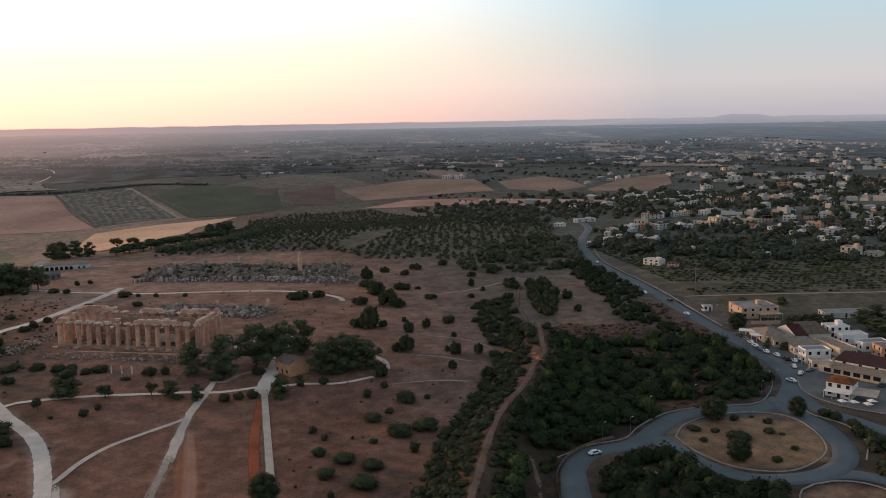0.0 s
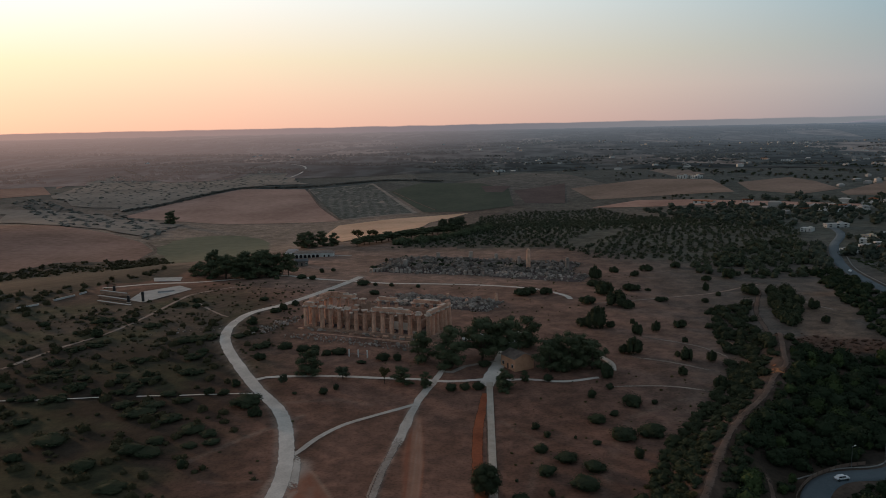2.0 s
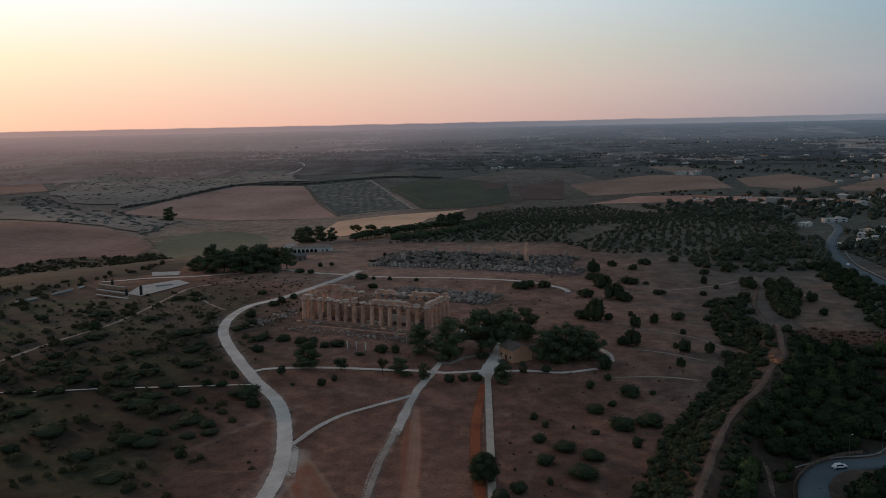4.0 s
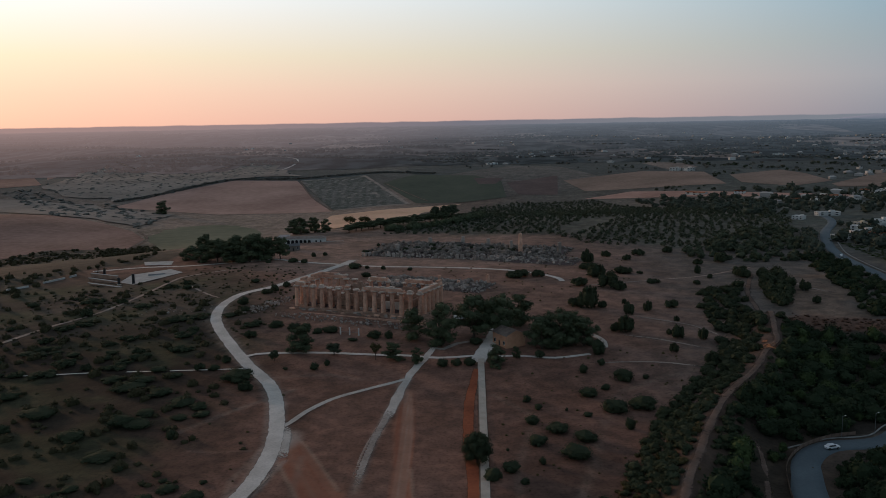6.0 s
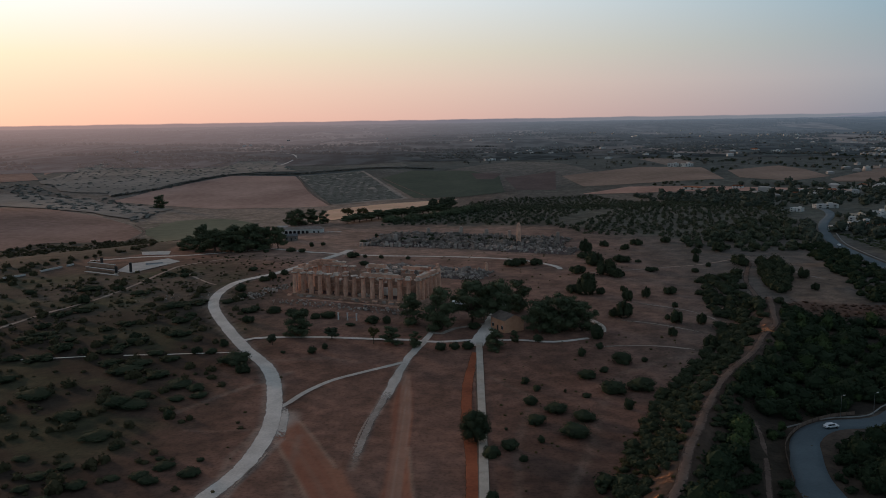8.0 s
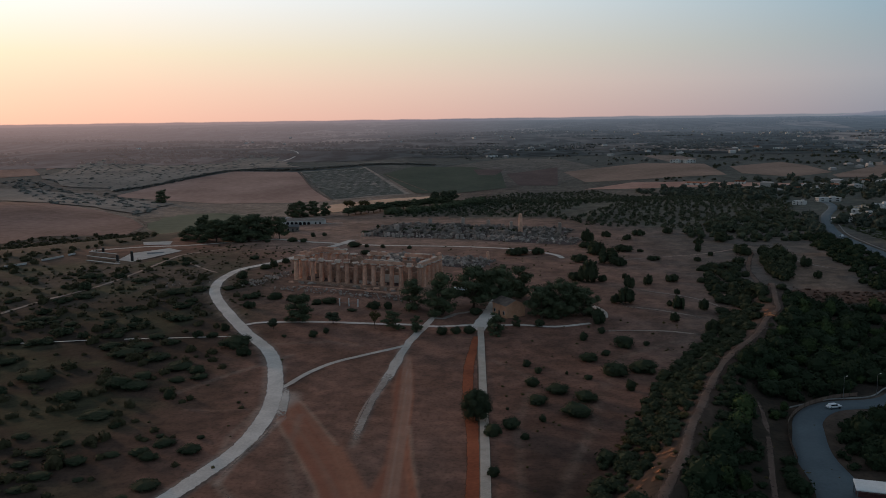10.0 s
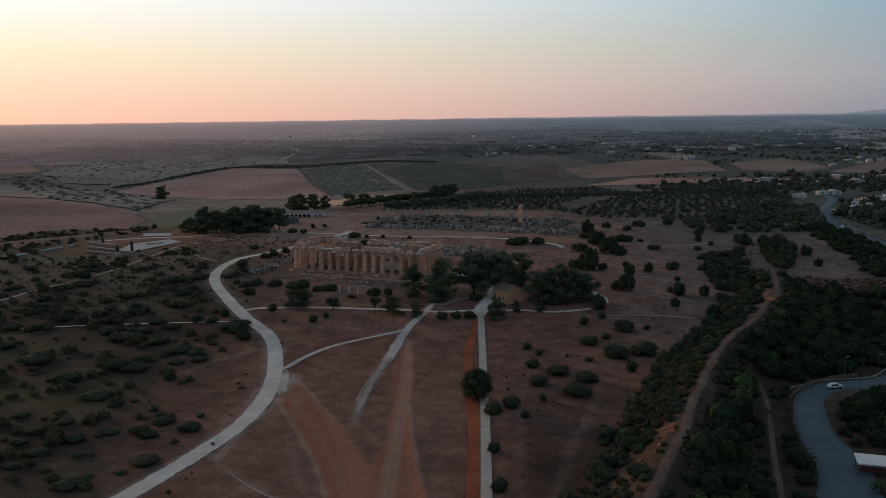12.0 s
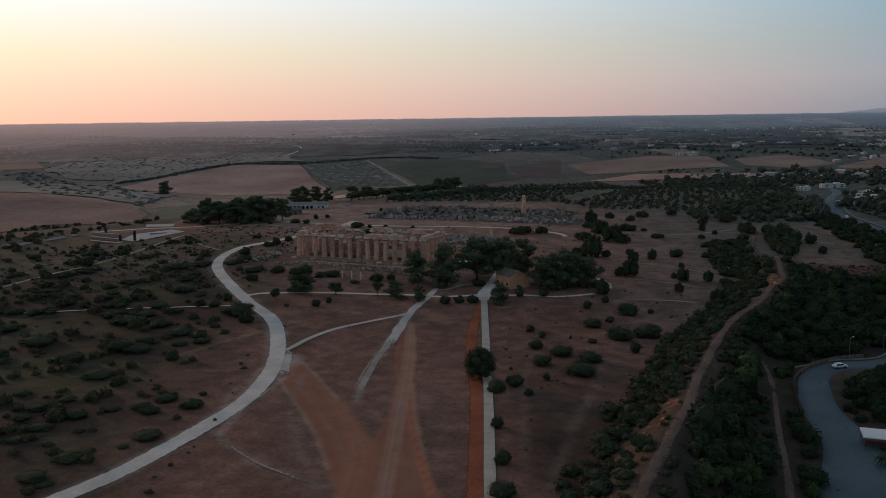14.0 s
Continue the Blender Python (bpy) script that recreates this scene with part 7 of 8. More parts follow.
# the long restaurant: a glazed ground floor under a tan skirt, a set-back upper floor with a maroon roof, a terrace at its end
inn = thing("restaurant", "pale restaurant with large dark windows and a maroon roof", "restaurant", "", at(274.6, -14, -60))
ground_floor = part("ground_floor", box(-13, 11, -9.5, 5, -2, 3.0, bevel=0.04), CREAM, inn)
for k in range(6):
    x = -9.6 + k * 3.7
    bay = part("window", box(x - 1.45, x + 1.45, -9.58, -9.4, 0.7, 2.55), CREAM, ground_floor, "wide dark shop window")
    part("pane", box(x - 1.3, x + 1.3, -9.64, -9.45, 0.82, 2.42), GLASS, bay)
skirt = bmesh.new()
ring = [skirt.verts.new(p) for p in ((-9, -10.6, 2.75), (11.6, -10.6, 2.75), (11.6, -5.0, 4.1), (-9, -5.0, 4.1))]
skirt.faces.new(ring)
bmesh.ops.solidify(skirt, geom=skirt.faces[:], thickness=0.2)
part("skirt_roof", skirt, TAN_ROOF, inn, "tan sloping skirt roof")
upper = part("upper_floor", box(-8.5, 11, -5, 5, 3.004, 5.0, bevel=0.04), BRIGHT_WALL, inn)
sheet = bmesh.new()
sheet.faces.new([sheet.verts.new(p) for p in ((-9.0, -5.6, 4.95), (11.6, -5.6, 4.95), (11.6, 5.4, 6.6), (-9.0, 5.4, 6.6))])
bmesh.ops.solidify(sheet, geom=sheet.faces[:], thickness=0.16)
roof = part("roof", sheet, MAROON, inn, "maroon sheet roof")
for k in range(10):
    x = -8.0 + k * 2.0
    part("seam", box(x - 0.05, x + 0.05, -5.6, 5.5, -0.02, 0.08, m=Matrix.Translation((0, 0, 5.79)) @ Matrix.Rotation(math.atan(0.15), 4, "X")), MAROON, roof)
part("back_wall", box(-8.4, 10.9, 4.6, 4.95, 5.004, 6.4), BRIGHT_WALL, inn)
part("terrace_floor", box(-12.8, -8.6, -9.3, 4.8, 3.004, 3.1), TAN_ROOF, inn)
rail(inn, -12.9, -8.6, -9.3, 3.1, 9)
for k in range(3):
    add_window(upper, -5 + k * 6, -5, 3.75, 1.2, 1.0)
for y in (-5.5, -1.0, 3.0):
    add_window(ground_floor, -13, y, 0.9, 1.5, 1.3, -90)

guest = house(10.5, 7.0, 5.3, BRIGHT_WALL, "flat", ROOF_GREY, "white two-storey building with a balcony", "", 2, at(267.0, 4.6, -12), windows=3, hut=False)
deck = part("balcony", box(-7.0, -5.3, -3.4, 3.4, 2.5, 2.68), WHITE, guest)
for y in (-3.2, 0.0, 3.2):
    part("post", box(-6.95, -6.75, y - 0.1, y + 0.1, -1, 5.2), WHITE, deck)
part("porch_roof", box(-7.1, -5.3, -3.5, 3.5, 5.2, 5.32), WHITE, guest)
house(8.0, 5.0, 3.0, CREAM, "flat", TAN_ROOF, "low cream annex with a flat tan roof", "", 1, at(263.5, -3.6, -20), windows=3, hut=False)
house(9.5, 14.5, 3.3, CREAM, "hip", TAN_ROOF, "cream house with a tan tiled roof", "", 1, at(268.2, 38.5, -8))
house(8.5, 8.0, 3.1, CREAM, "gable", TAN_ROOF, "cream house with a tan tiled roof", "", 1, at(268.6, 28.2, -24))
house(11.0, 8.5, 3.0, CREAM, "shed", TAN_ROOF, "low cream building with a tan sloping roof", "", 1, at(271.2, 17.6, -12))
house(5.5, 16.0, 3.9, WHITE, "gable", MAROON, "low building with a maroon sheet roof", "", 1, at(277.2, 33.5, -4))
house(10.0, 13.0, 3.8, CREAM, "shed", WORN_ROOF, "low building with a worn sloping roof", "", 1, at(287.4, 33, -8))
house(8.0, 20.0, 3.4, CREAM, "flat", WORN_ROOF, "long low building with a worn grey roof", "", 1, at(284.3, 14.5, -4), hut=False)
house(9.5, 7.5, 4.9, BRIGHT_WALL, "flat", WHITE, "white plastered flat-roofed village house", "white flat-roofed houses", 2, at(300, 33.5, -10))
house(11.5, 7.5, 3.8, BRIGHT_WALL, "flat", WHITE, "white plastered flat-roofed village house", "white flat-roofed houses", 1, at(300.5, 24, -10), hut=False)
house(12.5, 6.5, 3.6, BRIGHT_WALL, "flat", ROOF_GREY, "white flat-roofed house with dark windows", "white flat-roofed houses", 1, at(301.5, 12, -8), hut=False)
house(10.0, 8.0, 4.6, OCHRE, "flat", ROOF_GREY, "ochre plastered flat-roofed house", "", 2, at(300.5, 1.5, -12), hut=False)
house(21.0, 8.0, 2.2, WHITE, "flat", ROOF_GREY, "long low white shed with a grey roof", "", 1, at(327, 62, -14), hut=False)
house(4.6, 3.0, 2.4, WHITE, "flat", ROOF_GREY, "small white roadside hut", "", 1, at(268.5, 89, -10), windows=2, hut=False)
for x, y, w, d in ((262.0, 43.0, 8.6, 5.0), (262.6, 35.6, 7.4, 5.4)):
    per = thing("pergola", "white pergola roof on posts beside the road", "pergola", "pergolas beside the road", at(x, y, -38))
    top = part("roof", box(-w / 2, w / 2, -d / 2, d / 2, 2.9, 3.1, bevel=0.03), CANVAS, per)
    for u in (-0.47, -0.16, 0.16, 0.47):
        for v in (-0.45, 0.45):
            part("post", box(u * w - 0.12, u * w + 0.12, v * d - 0.12, v * d + 0.12, -1, 2.9), WHITE, per)
VILLAGE = [(465, 685, 20, 5.7), (361, 451, 20, 4.6), (326, 425, 9, 4.1), (421, 681, 12, 3.2), (328, 313, 20, 6.2), (362, 371, 20, 4.5), (389, 392, 10, 9.3), (354, 330, 11, 3.2), (435, 454, 13.5, 6.4), (583, 783, 18, 4.6),
           (537, 646, 16, 5.7), (632, 782, 18, 4.7), (488, 517, 10, 4.2), (476, 470, 15, 4.7), (469, 398, 12, 6.8), (478, 388, 14, 5.6), (492, 382, 15, 5.6), (651, 676, 17, 4.4), (742, 868, 20, 6.2), (855, 971, 26, 7),
           (957, 1145, 30, 6.5), (698, 814, 15, 4.9), (697, 697, 18, 4.5), (712, 657, 13, 4.4)]
VILLAGE_EAST = [(480, 323, 20, 6.4), (483, 300, 13, 4.5), (527, 352, 22, 3.7), (510, 296, 17, 5.8), (480, 257, 19, 3.8), (448, 199, 11, 8.3), (661, 458, 19, 5.2), (607, 382, 23, 6.4), (591, 347, 19, 5.8), (821, 681, 24, 4.7),
                (598, 416, 21, 4.1), (863, 845, 26, 6.5), (953, 920, 30, 6.9), (719, 568, 17, 3.3), (462, 194, 10, 3.2), (961, 796, 30, 5.4), (391, 220, 9.5, 3.8), (356, 249, 8.4, 4.3), (306, 211, 12, 5.1), (315, 202, 7, 3.2),
                (443, 232, 10, 3.6), (452, 399, 12, 3.1)]
FARMS = [(122, 1561, 25, 5.1), (429, 1226, 16, 6.9), (450, 1214, 17, 6.9), (375, 901, 27, 4.5), (422, 861, 13, 5.3), (764, 1770, 20, 4.8), (785, 1697, 19, 4.6), (419, 668, 15, 4.5), (474, 703, 24, 6.1)]
MODELS = []
for k, (wm, rf, rm, lab) in enumerate(((WHITE, "flat", WHITE, "white flat-roofed village house"), (WHITE, "flat", ROOF_GREY, "white village house with a grey roof"), (CREAM, "flat", ROOF_GREY, "cream flat-roofed village house"),
                                       (PINK, "hip", TERRACOTTA, "pinkish village house with a tiled roof"), (WHITE, "gable", TERRACOTTA, "white village house with a tiled roof"), (OCHRE, "flat", ROOF_GREY, "ochre flat-roofed village house"))):
    MODELS.append(house(10, 8, 5, wm, rf, rm, lab, "houses of the village", 2, at(520 + 24 * k, 560 + 13 * k, -40), windows=3))
for rows, weights in ((VILLAGE, (5, 4, 3, 2, 2, 1)), (VILLAGE_EAST, (6, 4, 3, 1, 1, 1)), (FARMS, (4, 3, 1, 1, 1, 0))):
    for x, y, w, h in rows:
        src = turn.choices(MODELS, weights)[0]
        copy_thing(src, pose(x, y + 4, hz(x, y + 4), 0, 0, turn.choice((-42, -35, 20, -60, 5))) @ Matrix.Diagonal((w / 10, turn.uniform(0.9, 1.6), h / 7.2, 1)))
STREETS = [([(310, 306), (351, 307)], 14), ([(340, 352), (357, 378), (400, 380), (443, 378), (494, 331), (540, 338), (591, 334)], 13), ([(423, 455), (493, 471)], 17), ([(470, 405), (534, 386), (623, 421), (666, 419)], 15),
           ([(440, 640), (530, 634), (649, 732)], 24), ([(526, 802), (650, 794), (703, 675), (813, 708), (867, 648)], 24), ([(760, 903), (903, 1013), (947, 951), (1044, 849)], 24), ([(449, 269), (497, 266), (540, 290)], 17), ([(560, 300), (640, 330), (720, 420)], 20)]
plots = random.Random(29)
for street, gap in STREETS:
    for q in smooth_line(street, gap):
        if plots.random() < 0.85:
            x, y = q.x + plots.uniform(-4, 4), q.y + plots.uniform(-7, 7)
            src = plots.choices(MODELS, (6, 4, 3, 2, 1, 1))[0]
            copy_thing(src, pose(x, y, hz(x, y), 0, 0, plots.choice((-42, -35, 20, -60, 5))) @ Matrix.Diagonal((plots.uniform(0.7, 1.3), plots.uniform(0.8, 1.2), plots.uniform(0.5, 0.95), 1)))
def small_house(r, x, y, w, d, h, yaw):
    """Points and triangles of one far house: walls, a parapet or a hipped roof, and dark openings set into its front."""
    pts, tris = [], []

    def block(x0, x1, y0, y1, z0, z1, top=None):
        k = len(pts)
        inset = 0 if top is None else top
        pts.extend([(x0, y0, z0), (x1, y0, z0), (x1, y1, z0), (x0, y1, z0), (x0 + inset, y0 + inset, z1), (x1 - inset, y0 + inset, z1), (x1 - inset, y1 - inset, z1), (x0 + inset, y1 - inset, z1)])
        for q in ((0, 1, 5, 4), (1, 2, 6, 5), (2, 3, 7, 6), (3, 0, 4, 7), (4, 5, 6, 7)):
            tris.extend([(k + q[0], k + q[1], k + q[2]), (k + q[0], k + q[2], k + q[3])])

    block(-w / 2, w / 2, -d / 2, d / 2, -2, h)
    if r.random() < 0.3:
        block(-w / 2 - 0.3, w / 2 + 0.3, -d / 2 - 0.3, d / 2 + 0.3, h, h + 1.3, d * 0.42)
    else:
        block(-w / 2, w / 2, -d / 2, -d / 2 + 0.3, h, h + 0.5)
        block(w * 0.1, w * 0.1 + 2.4, 0, d * 0.4, h, h + 1.9)
        if r.random() < 0.4:
            block(w / 2, w / 2 + w * 0.5, -d / 2 + 0.6, d / 2 - 0.6, -2, h * 0.6)
    ca, sa, z = math.cos(yaw), math.sin(yaw), hz(x, y)
    return [(x + px_ * ca - py_ * sa, y + px_ * sa + py_ * ca, z + pz_) for px_, py_, pz_ in pts], tris


def far_houses(name, rows, material, label, seed):
    r = random.Random(seed)
    vs, fs = [], []
    for x, y in rows:
        v, f = small_house(r, x, y, r.uniform(7, 15), r.uniform(6, 10), r.choice((3.0, 3.4, 4.0, 5.6)), radians(r.choice((-42, -35, 20, -60, 5))))
        fs += [(i + len(vs), j + len(vs), k + len(vs)) for i, j, k in f]
        vs += v
    return tagged(new(name, mesh_np(name, vs, fs, material)), label, "houses", "", "stuff")


def house_sites(n, seed, x0, x1, y0, y1, keep):
    r = random.Random(seed)
    out = []
    while len(out) < n:
        x, y = r.uniform(x0, x1), r.uniform(y0, y1)
        if keep(x, y, math.degrees(math.atan2(x - 35, y + 290)), r) and not on_field(x, y):
            out.append((x, y))
    return out


FAR_WALL = mat("far_house_walls", (0.24, 0.225, 0.21), (0.64, 0.61, 0.58), 0.01, 0.9, 0, 6, 0.85)
far_houses("far_village_houses", house_sites(430, 17, 380, 1900, 220, 2500, lambda x, y, b, r: 17 < b < 46 and (b > 25 or math.hypot(x, y + 290) < 1250 or r.random() < 0.25) and noise.noise((x * 0.005, y * 0.005, 2.0)) > -0.02 and not (y < 420 and x < 620)), FAR_WALL, "pale flat-roofed houses of the far village", 18)
far_houses("scattered_farmhouses", house_sites(70, 19, -900, 1100, 1500, 3200, lambda x, y, b, r: abs(x) < 0.55 * (y + 290) and r.random() < 0.25 + 0.75 * (x > 150)), FAR_WALL, "scattered pale farmhouses over the far land", 20)

# ---- the small house under the pines ----
house(10.5, 9.0, 4.8, OCHRE, "gable", WORN_ROOF, "small ochre stone house with a worn tiled roof", "", 1, at(57.5, 49, -62))
# ---- the arcaded visitor building ----
arc = thing("visitor_building", "long low white building with a dark arcade", "building", "", pose(-74, 336, hz(-74, 336) - 0.6, 0, 0, 2) @ Matrix.Diagonal((0.9, 0.9, 0.9, 1)))
body = part("wall", box(-16, 17, 0, 9, -3, 4.2, bevel=0.05), WHITE, arc)
for k in range(6):
    bm = box(-14.2 + k * 3.4, -11.8 + k * 3.4, -0.12, 0.3, 0, 1.9)
    bmesh.ops.create_cone(bm, cap_ends=True, segments=16, radius1=1.2, radius2=1.2, depth=0.42, matrix=Matrix.Translation((-13.0 + k * 3.4, 0.09, 1.9)) @ Matrix.Rotation(radians(90), 4, "X"))
    part("arch", bm, GLASS, body, "dark arched opening")
for k in range(2):
    part("window", box(9 + 3.6 * k, 10.3 + 3.6 * k, -0.1, 0.2, 0.3, 2.6), GLASS, body)
ridge = bmesh.new()
ring = [ridge.verts.new(p) for p in ((-16.5, -0.5, 4.2), (17.5, -0.5, 4.2), (17.5, 9.5, 4.2), (-16.5, 9.5, 4.2), (-13, 4.5, 5.9), (14, 4.5, 5.9))]
for q in ((0, 1, 5, 4), (1, 2, 5), (2, 3, 4, 5), (3, 0, 4), (3, 2, 1, 0)):
    ridge.faces.new([ring[i] for i in q])
part("roof", ridge, WORN_ROOF, arc, "low hipped roof of worn tiles")
part("wing_wall", box(-24, -16.05, 6, 30, -3, 3.6, bevel=0.05), WHITE, arc)
part("wing_roof", box(-24.4, -15.6, 9.5, 30.4, 3.65, 3.9, bevel=0.04), ROOF_GREY, arc)
part("yard_wall", box(17.05, 32, 1, 1.5, -3, 1.6, bevel=0.04), WHITE, arc)
house(9, 6, 3.4, GREY_STONE, "gable", ROOF_GREY, "small grey stone shed beside the road", "", 1, at(-76, 300, 20))

# ---- the paved platform ----
PAVING = mat("pale_paving", (0.36, 0.34, 0.32), (0.52, 0.50, 0.47), 0.2, 0.9, 0.1)
field("paved_platform", [(-161, 205), (-149, 195), (-131, 230), (-144, 246), (-163, 231)], PAVING, "pale paved platform beside the track", 0.25, 8)
field("paved_platform", [(-174, 283), (-153, 280), (-149, 263), (-168, 267)], PAVING, "pale paved slab beside the track", 0.35, 8)
for x0, y0, x1, y1, h in ((-179, 204, -154, 189, 0.8), (-184, 217, -160, 202, 1.5), (-188, 230, -167, 218, 2.2)):
    length = math.hypot(x1 - x0, y1 - y0)
    tier = thing("stone_tier", "long dark stone tier with a pale coping", "tier", "tiers beside the platform", pose(x0, y0, hz(x0, y0), 0, 0, math.degrees(math.atan2(y1 - y0, x1 - x0))))
    part("wall", box(0, length, -0.6, 0.6, -0.8, h, bevel=0.04), WALL_STONE, tier)
    part("coping", box(-0.1, length + 0.1, -0.8, 0.75, h + 0.004, h + 0.2, bevel=0.03), PAVING, tier)
for x0, y0, x1, y1 in ((-219, 187.5, -211.4, 198), (-208, 209, -201.8, 224), (-200.6, 228, -199, 234)):
    run = thing("low_wall", "low pale crumbling wall along the valley edge", "wall", "low walls along the valley edge", pose(x0, y0, hz(x0, y0), 0, 0, math.degrees(math.atan2(y1 - y0, x1 - x0))))
    long = math.hypot(x1 - x0, y1 - y0)
    part("wall", box(0, long, -0.4, 0.4, -1.2, 0.9, bevel=0.06), WHITE, run)
    part("coping", box(-0.05, long + 0.05, -0.5, 0.5, 0.904, 1.02, bevel=0.03), PAVING, run)
bench = thing("low_wall", "low steel-grey bench on the paved platform", "wall", "", pose(-146, 226, hz(-146, 226), 0, 0, 20))
part("wall", box(-5, 5, -0.5, 0.5, -0.3, 0.9, bevel=0.04), ROOF_GREY, bench)
for x, y, h in ((-150, 198, 6.0), (-158.5, 198, 4.2), (-179.7, 230, 4.6)):
    pil = thing("steel_pillar", "dark upright steel slab on the platform", "pillar", "dark pillars on the platform", pose(x, y, hz(x, y)))
    part("slab", box(-0.7, 0.7, -0.5, 0.5, -0.3, h, bevel=0.05), DARK, pil)
    part("plinth", box(-1.1, 1.1, -0.9, 0.9, -0.3, 0.35, bevel=0.04), CONCRETE, pil)


# ---- vehicles ----
def car_model(paint, label):
    c = thing("car", label, "car", "parked cars")
    bm = box(-2.1, 2.1, -0.85, 0.85, 0.35, 0.92, bevel=0.14)
    add_box(bm, -1.5, 1.0, -0.75, 0.75, 0.9, 1.42, 0.0)
    for v in bm.verts:
        if v.co.z > 1.3:
            v.co.x = v.co.x * 0.72 - 0.08
            v.co.y *= 0.84
    shell = part("body", bm, paint, c)
    cab = box(-1.42, 0.92, -0.775, 0.775, 0.95, 1.30)
    for v in cab.verts:
        if v.co.z > 1.2:
            v.co.x = v.co.x * 0.80 - 0.06
            v.co.y *= 0.90
    part("windows", cab, GLASS, shell)
    for x in (-1.3, 1.3):
        for y in (-0.82, 0.82):
            wh = bmesh.new()
            bmesh.ops.create_cone(wh, cap_ends=True, segments=16, radius1=0.33, radius2=0.33, depth=0.22, matrix=Matrix.Translation((x, y, 0.33)) @ Matrix.Rotation(radians(90), 4, "X"))
            tyre = part("wheel", wh, RUBBER, c)
            rim = bmesh.new()
            bmesh.ops.create_cone(rim, cap_ends=True, segments=12, radius1=0.2, radius2=0.2, depth=0.24, matrix=Matrix.Translation((x, y, 0.33)) @ Matrix.Rotation(radians(90), 4, "X"))
            part("rim", rim, GALV, tyre)
    for y in (-0.6, 0.6):
        part("headlight", box(2.02, 2.12, y - 0.16, y + 0.16, 0.62, 0.76), CANVAS, c)
        part("tail_light", box(-2.12, -2.02, y - 0.16, y + 0.16, 0.66, 0.82), MAROON, c)
    return c


def on_road(x, y, yaw):
    return pose(x, y, hz(x, y) + 0.17, 0, 0, yaw)


CARS = [car_model(CAR_WHITE, "white parked car on grey asphalt"), car_model(CAR_GREY, "grey parked car on grey asphalt"), car_model(CAR_DARK, "dark parked car on grey asphalt")]
CARS[0].matrix_basis = on_road(140.5, -59.5, 12)
CARS[1].matrix_basis = on_road(257.4, 38.6, 84)
CARS[2].matrix_basis = on_road(256.8, 8.6, 80)
for k, x, y, yaw in ((2, 258, 44, 86), (0, 256.6, 33.4, 82), (0, 255.4, 28.2, 82), (1, 254.8, 24.4, 82), (0, 254.9, 19.6, 80), (0, 256.2, 14.2, 78), (0, 258.4, 5.4, 70), (0, 253.6, -0.8, 58), (1, 256.5, -6.5, 20), (0, 241.5, -15.6, 100), (0, 250.5, -9, 40),
                     (0, 254.4, 84, 86), (2, 260.6, 112, 92), (0, 256, 132, 92), (1, 260.6, 150, 92), (0, 273, 232, 75), (2, 212, -104, 120), (2, 270, -30, 30), (0, 274, -33, 30)):
    copy_thing(CARS[k], on_road(x, y, yaw))


for x, y, yaw in ((38, 86, 20), (43.5, 88, 15), (57, 80, 70)):
    van = thing("white_van", "white parked van in the shade of pines", "van", "vans under the pines", pose(x, y, hz(x, y) + 0.15, 0, 0, yaw))
    part("body", box(-2.6, 2.6, -1.0, 1.0, 0.4, 2.4, bevel=0.18), CAR_WHITE, van)
    part("windscreen", box(2.45, 2.64, -0.8, 0.8, 1.4, 2.1), GLASS, van)
    for wx in (-1.6, 1.6):
        for wy in (-0.95, 0.95):
            wh = bmesh.new()
            bmesh.ops.create_cone(wh, cap_ends=True, segments=14, radius1=0.36, radius2=0.36, depth=0.24, matrix=Matrix.Translation((wx, wy, 0.36)) @ Matrix.Rotation(radians(90), 4, "X"))
            part("wheel", wh, RUBBER, van)


fence = thing("fence", "reddish wooden fence along the car park road", "fence")
fence_line = smooth_line([(116, -96), (119, -84), (124, -70), (133, -58), (144, -51), (152, -49)], 2.4)
for a, b in zip(fence_line, fence_line[1:]):
    d = b - a
    yaw = math.degrees(math.atan2(d.y, d.x))
    bay = part("panel", box(0, d.length - 0.06, -0.03, 0.03, 0.15, 1.15), FENCE_WOOD, fence)
    bay.matrix_local = pose(a.x, a.y, hz(a.x, a.y), 0, 0, yaw)
    stake = part("post", box(-0.07, 0.07, -0.07, 0.07, -0.2, 1.3), BARK, fence)
    stake.matrix_local = pose(a.x, a.y, hz(a.x, a.y), 0, 0, yaw)


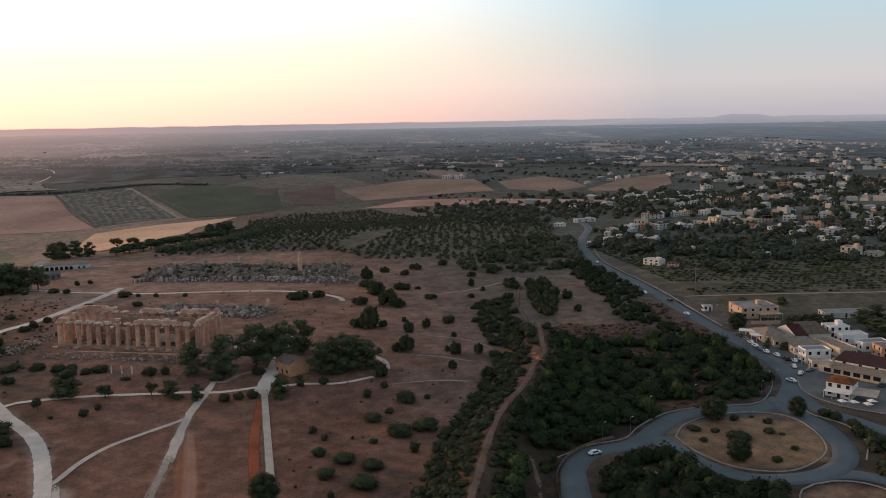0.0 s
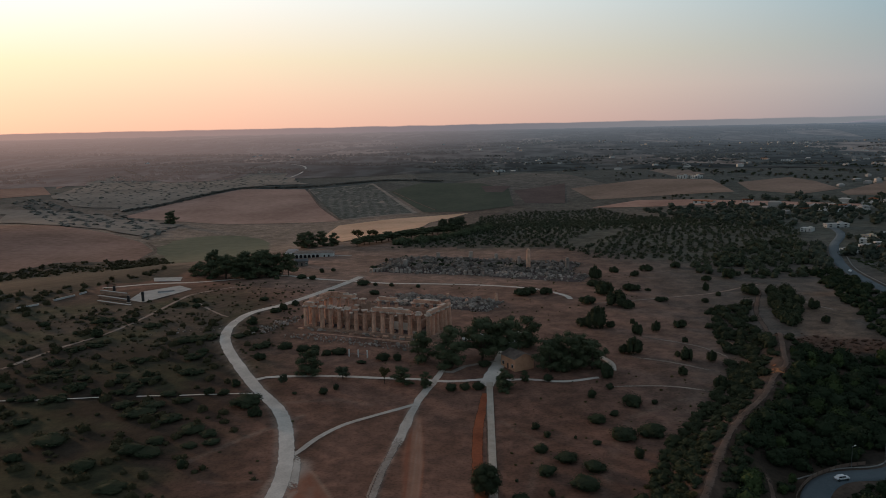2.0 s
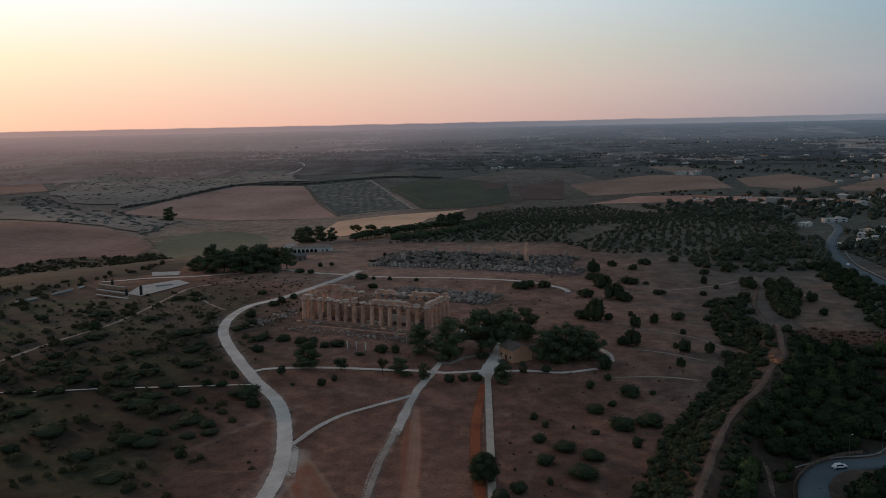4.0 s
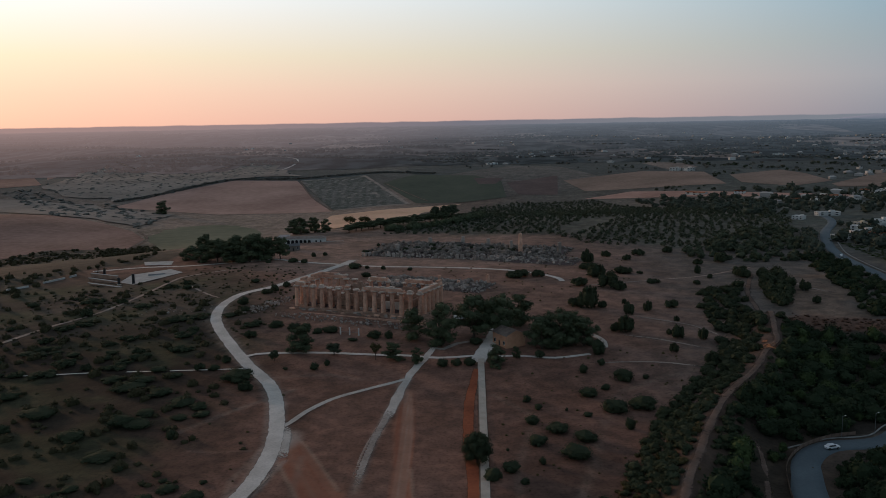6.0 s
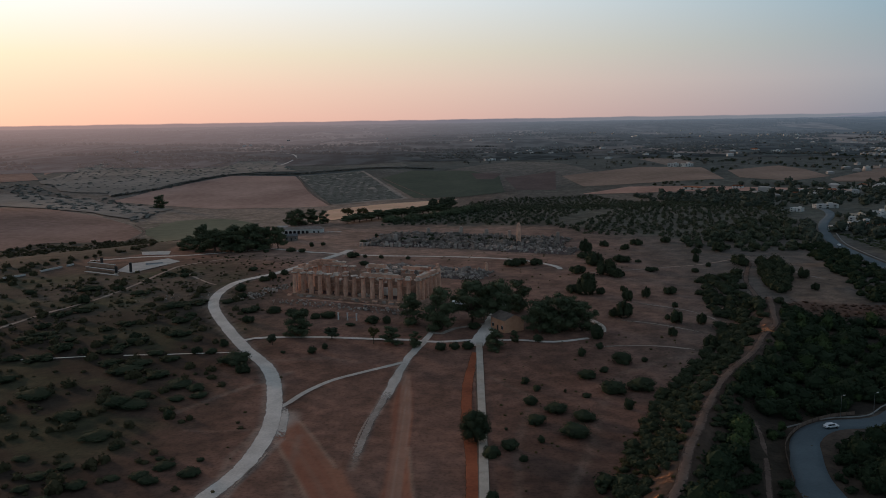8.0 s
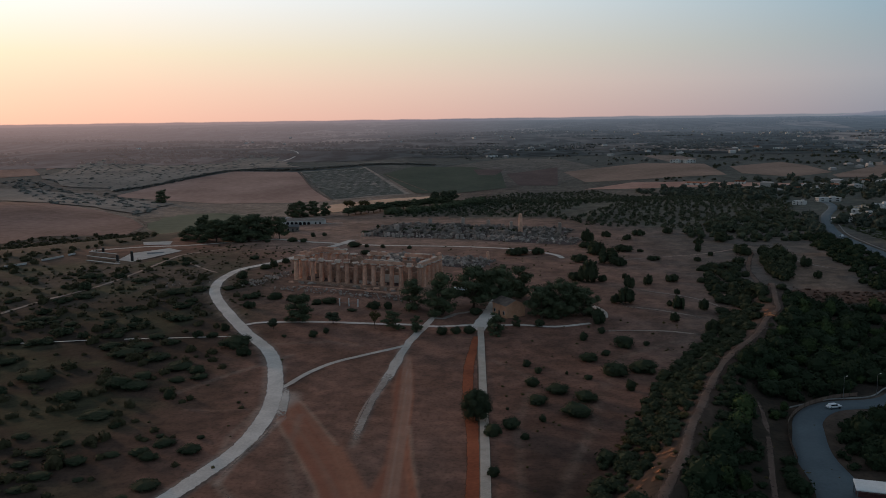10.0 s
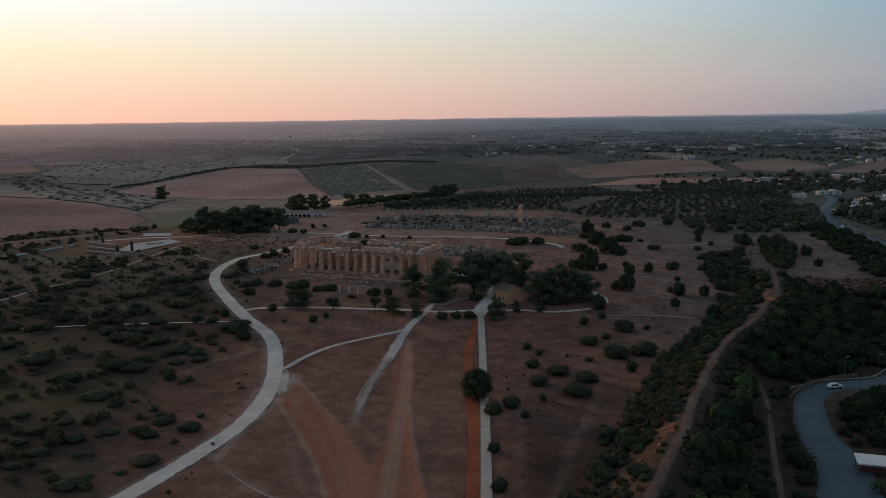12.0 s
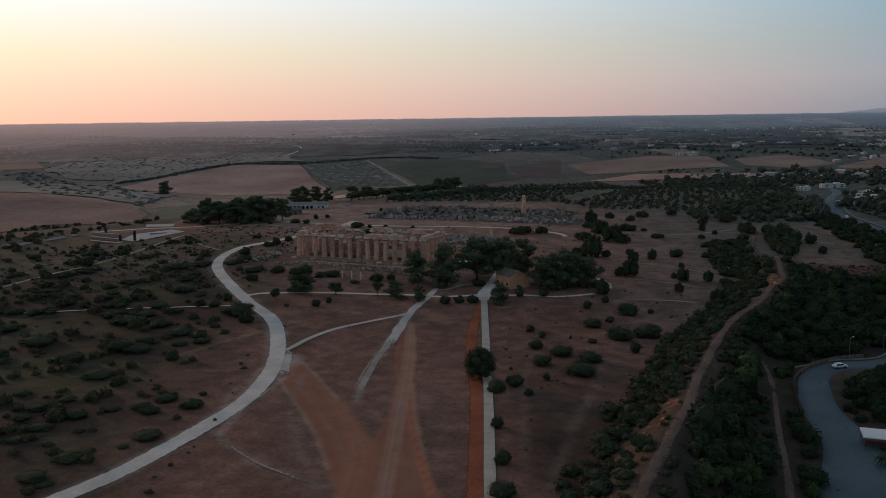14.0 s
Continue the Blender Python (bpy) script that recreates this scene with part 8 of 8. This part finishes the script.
# ---- a palm beside the car park ----
def palm(x, y, h, fronds, seed):
    r = random.Random(seed)
    ob = thing("palm", "short palm with arching grey-green fronds", "palm", "", pose(x, y, hz(x, y)))
    part("trunk", lathe(((0.32, -0.2), (0.26, h * 0.3), (0.24, h * 0.7), (0.34, h)), 10), BARK, ob)
    for k in range(fronds):
        a, up, long = k * 2.4, r.uniform(-0.2, 1.1), r.uniform(2.0, 2.8)
        bm = bmesh.new()
        rows = []
        for j in range(6):
            t = j / 5
            d, z = long * t * math.cos(up * (1 - 0.5 * t)), h + long * (math.sin(up) * t - 0.75 * t * t)
            w = 0.42 * math.sin(math.pi * min(0.97, t * 0.85 + 0.14))
            rows.append([bm.verts.new((d * math.cos(a) - u * w * math.sin(a), d * math.sin(a) + u * w * math.cos(a), z - 0.2 * abs(u) * w)) for u in (-1, 0, 1)])
        for p_, q_ in zip(rows, rows[1:]):
            for i in range(2):
                bm.faces.new((p_[i], p_[i + 1], q_[i + 1], q_[i]))
        part("frond", bm, GREEN_LEAF, ob)


palm(120, -127, 2.2, 22, 3)


# ---- lamps, poles and the canopy ----
def street_lamp(x, y, h, yaw=0.0):
    lampost = thing("street_lamp", "thin grey steel street lamp beside the road", "street lamp", "street lamps", pose(x, y, hz(x, y), 0, 0, yaw))
    part("pole", lathe(((0.09, 0), (0.07, h * 0.5), (0.05, h)), 8), GALV, lampost)
    part("arm", box(-0.04, 1.3, -0.04, 0.04, h - 0.08, h, bevel=0.01), GALV, lampost)
    part("head", box(0.9, 1.55, -0.13, 0.13, h - 0.02, h + 0.1, bevel=0.03), CANVAS, lampost)


for x, y, h in ((147, -51, 6.5), (157.5, -49, 6.5), (172, -34, 7), (193.7, -26, 6.5), (219.5, -28.5, 6.5), (231.5, -20, 7), (250.6, -14.5, 9), (251.5, -17.5, 9), (262, 70, 8), (267, 120, 8)):
    street_lamp(x, y, h, 30)
pole = thing("utility_pole", "tall grey utility pole among the orchards", "pole", "", pose(282.5, 124, hz(282.5, 124)))
part("pole", lathe(((0.16, 0), (0.10, 18)), 8), GALV, pole)
part("crossbar", box(-1.6, 1.6, -0.08, 0.08, 16.6, 16.8), GALV, pole)
can = thing("white_canopy", "white flat canopy beside the car park", "canopy", "", at(123.5, -117, -18))
part("roof", box(-3.6, 3.6, -3.0, 3.0, 2.9, 3.2, bevel=0.05), CANVAS, can)
for u in (-3.3, 3.3):
    for v in (-2.7, 2.7):
        part("post", box(u - 0.09, u + 0.09, v - 0.09, v + 0.09, 0, 2.9), GALV, can)
part("counter", box(-3.0, 3.0, 0.5, 2.4, 0, 1.2, bevel=0.03), MAROON, can)
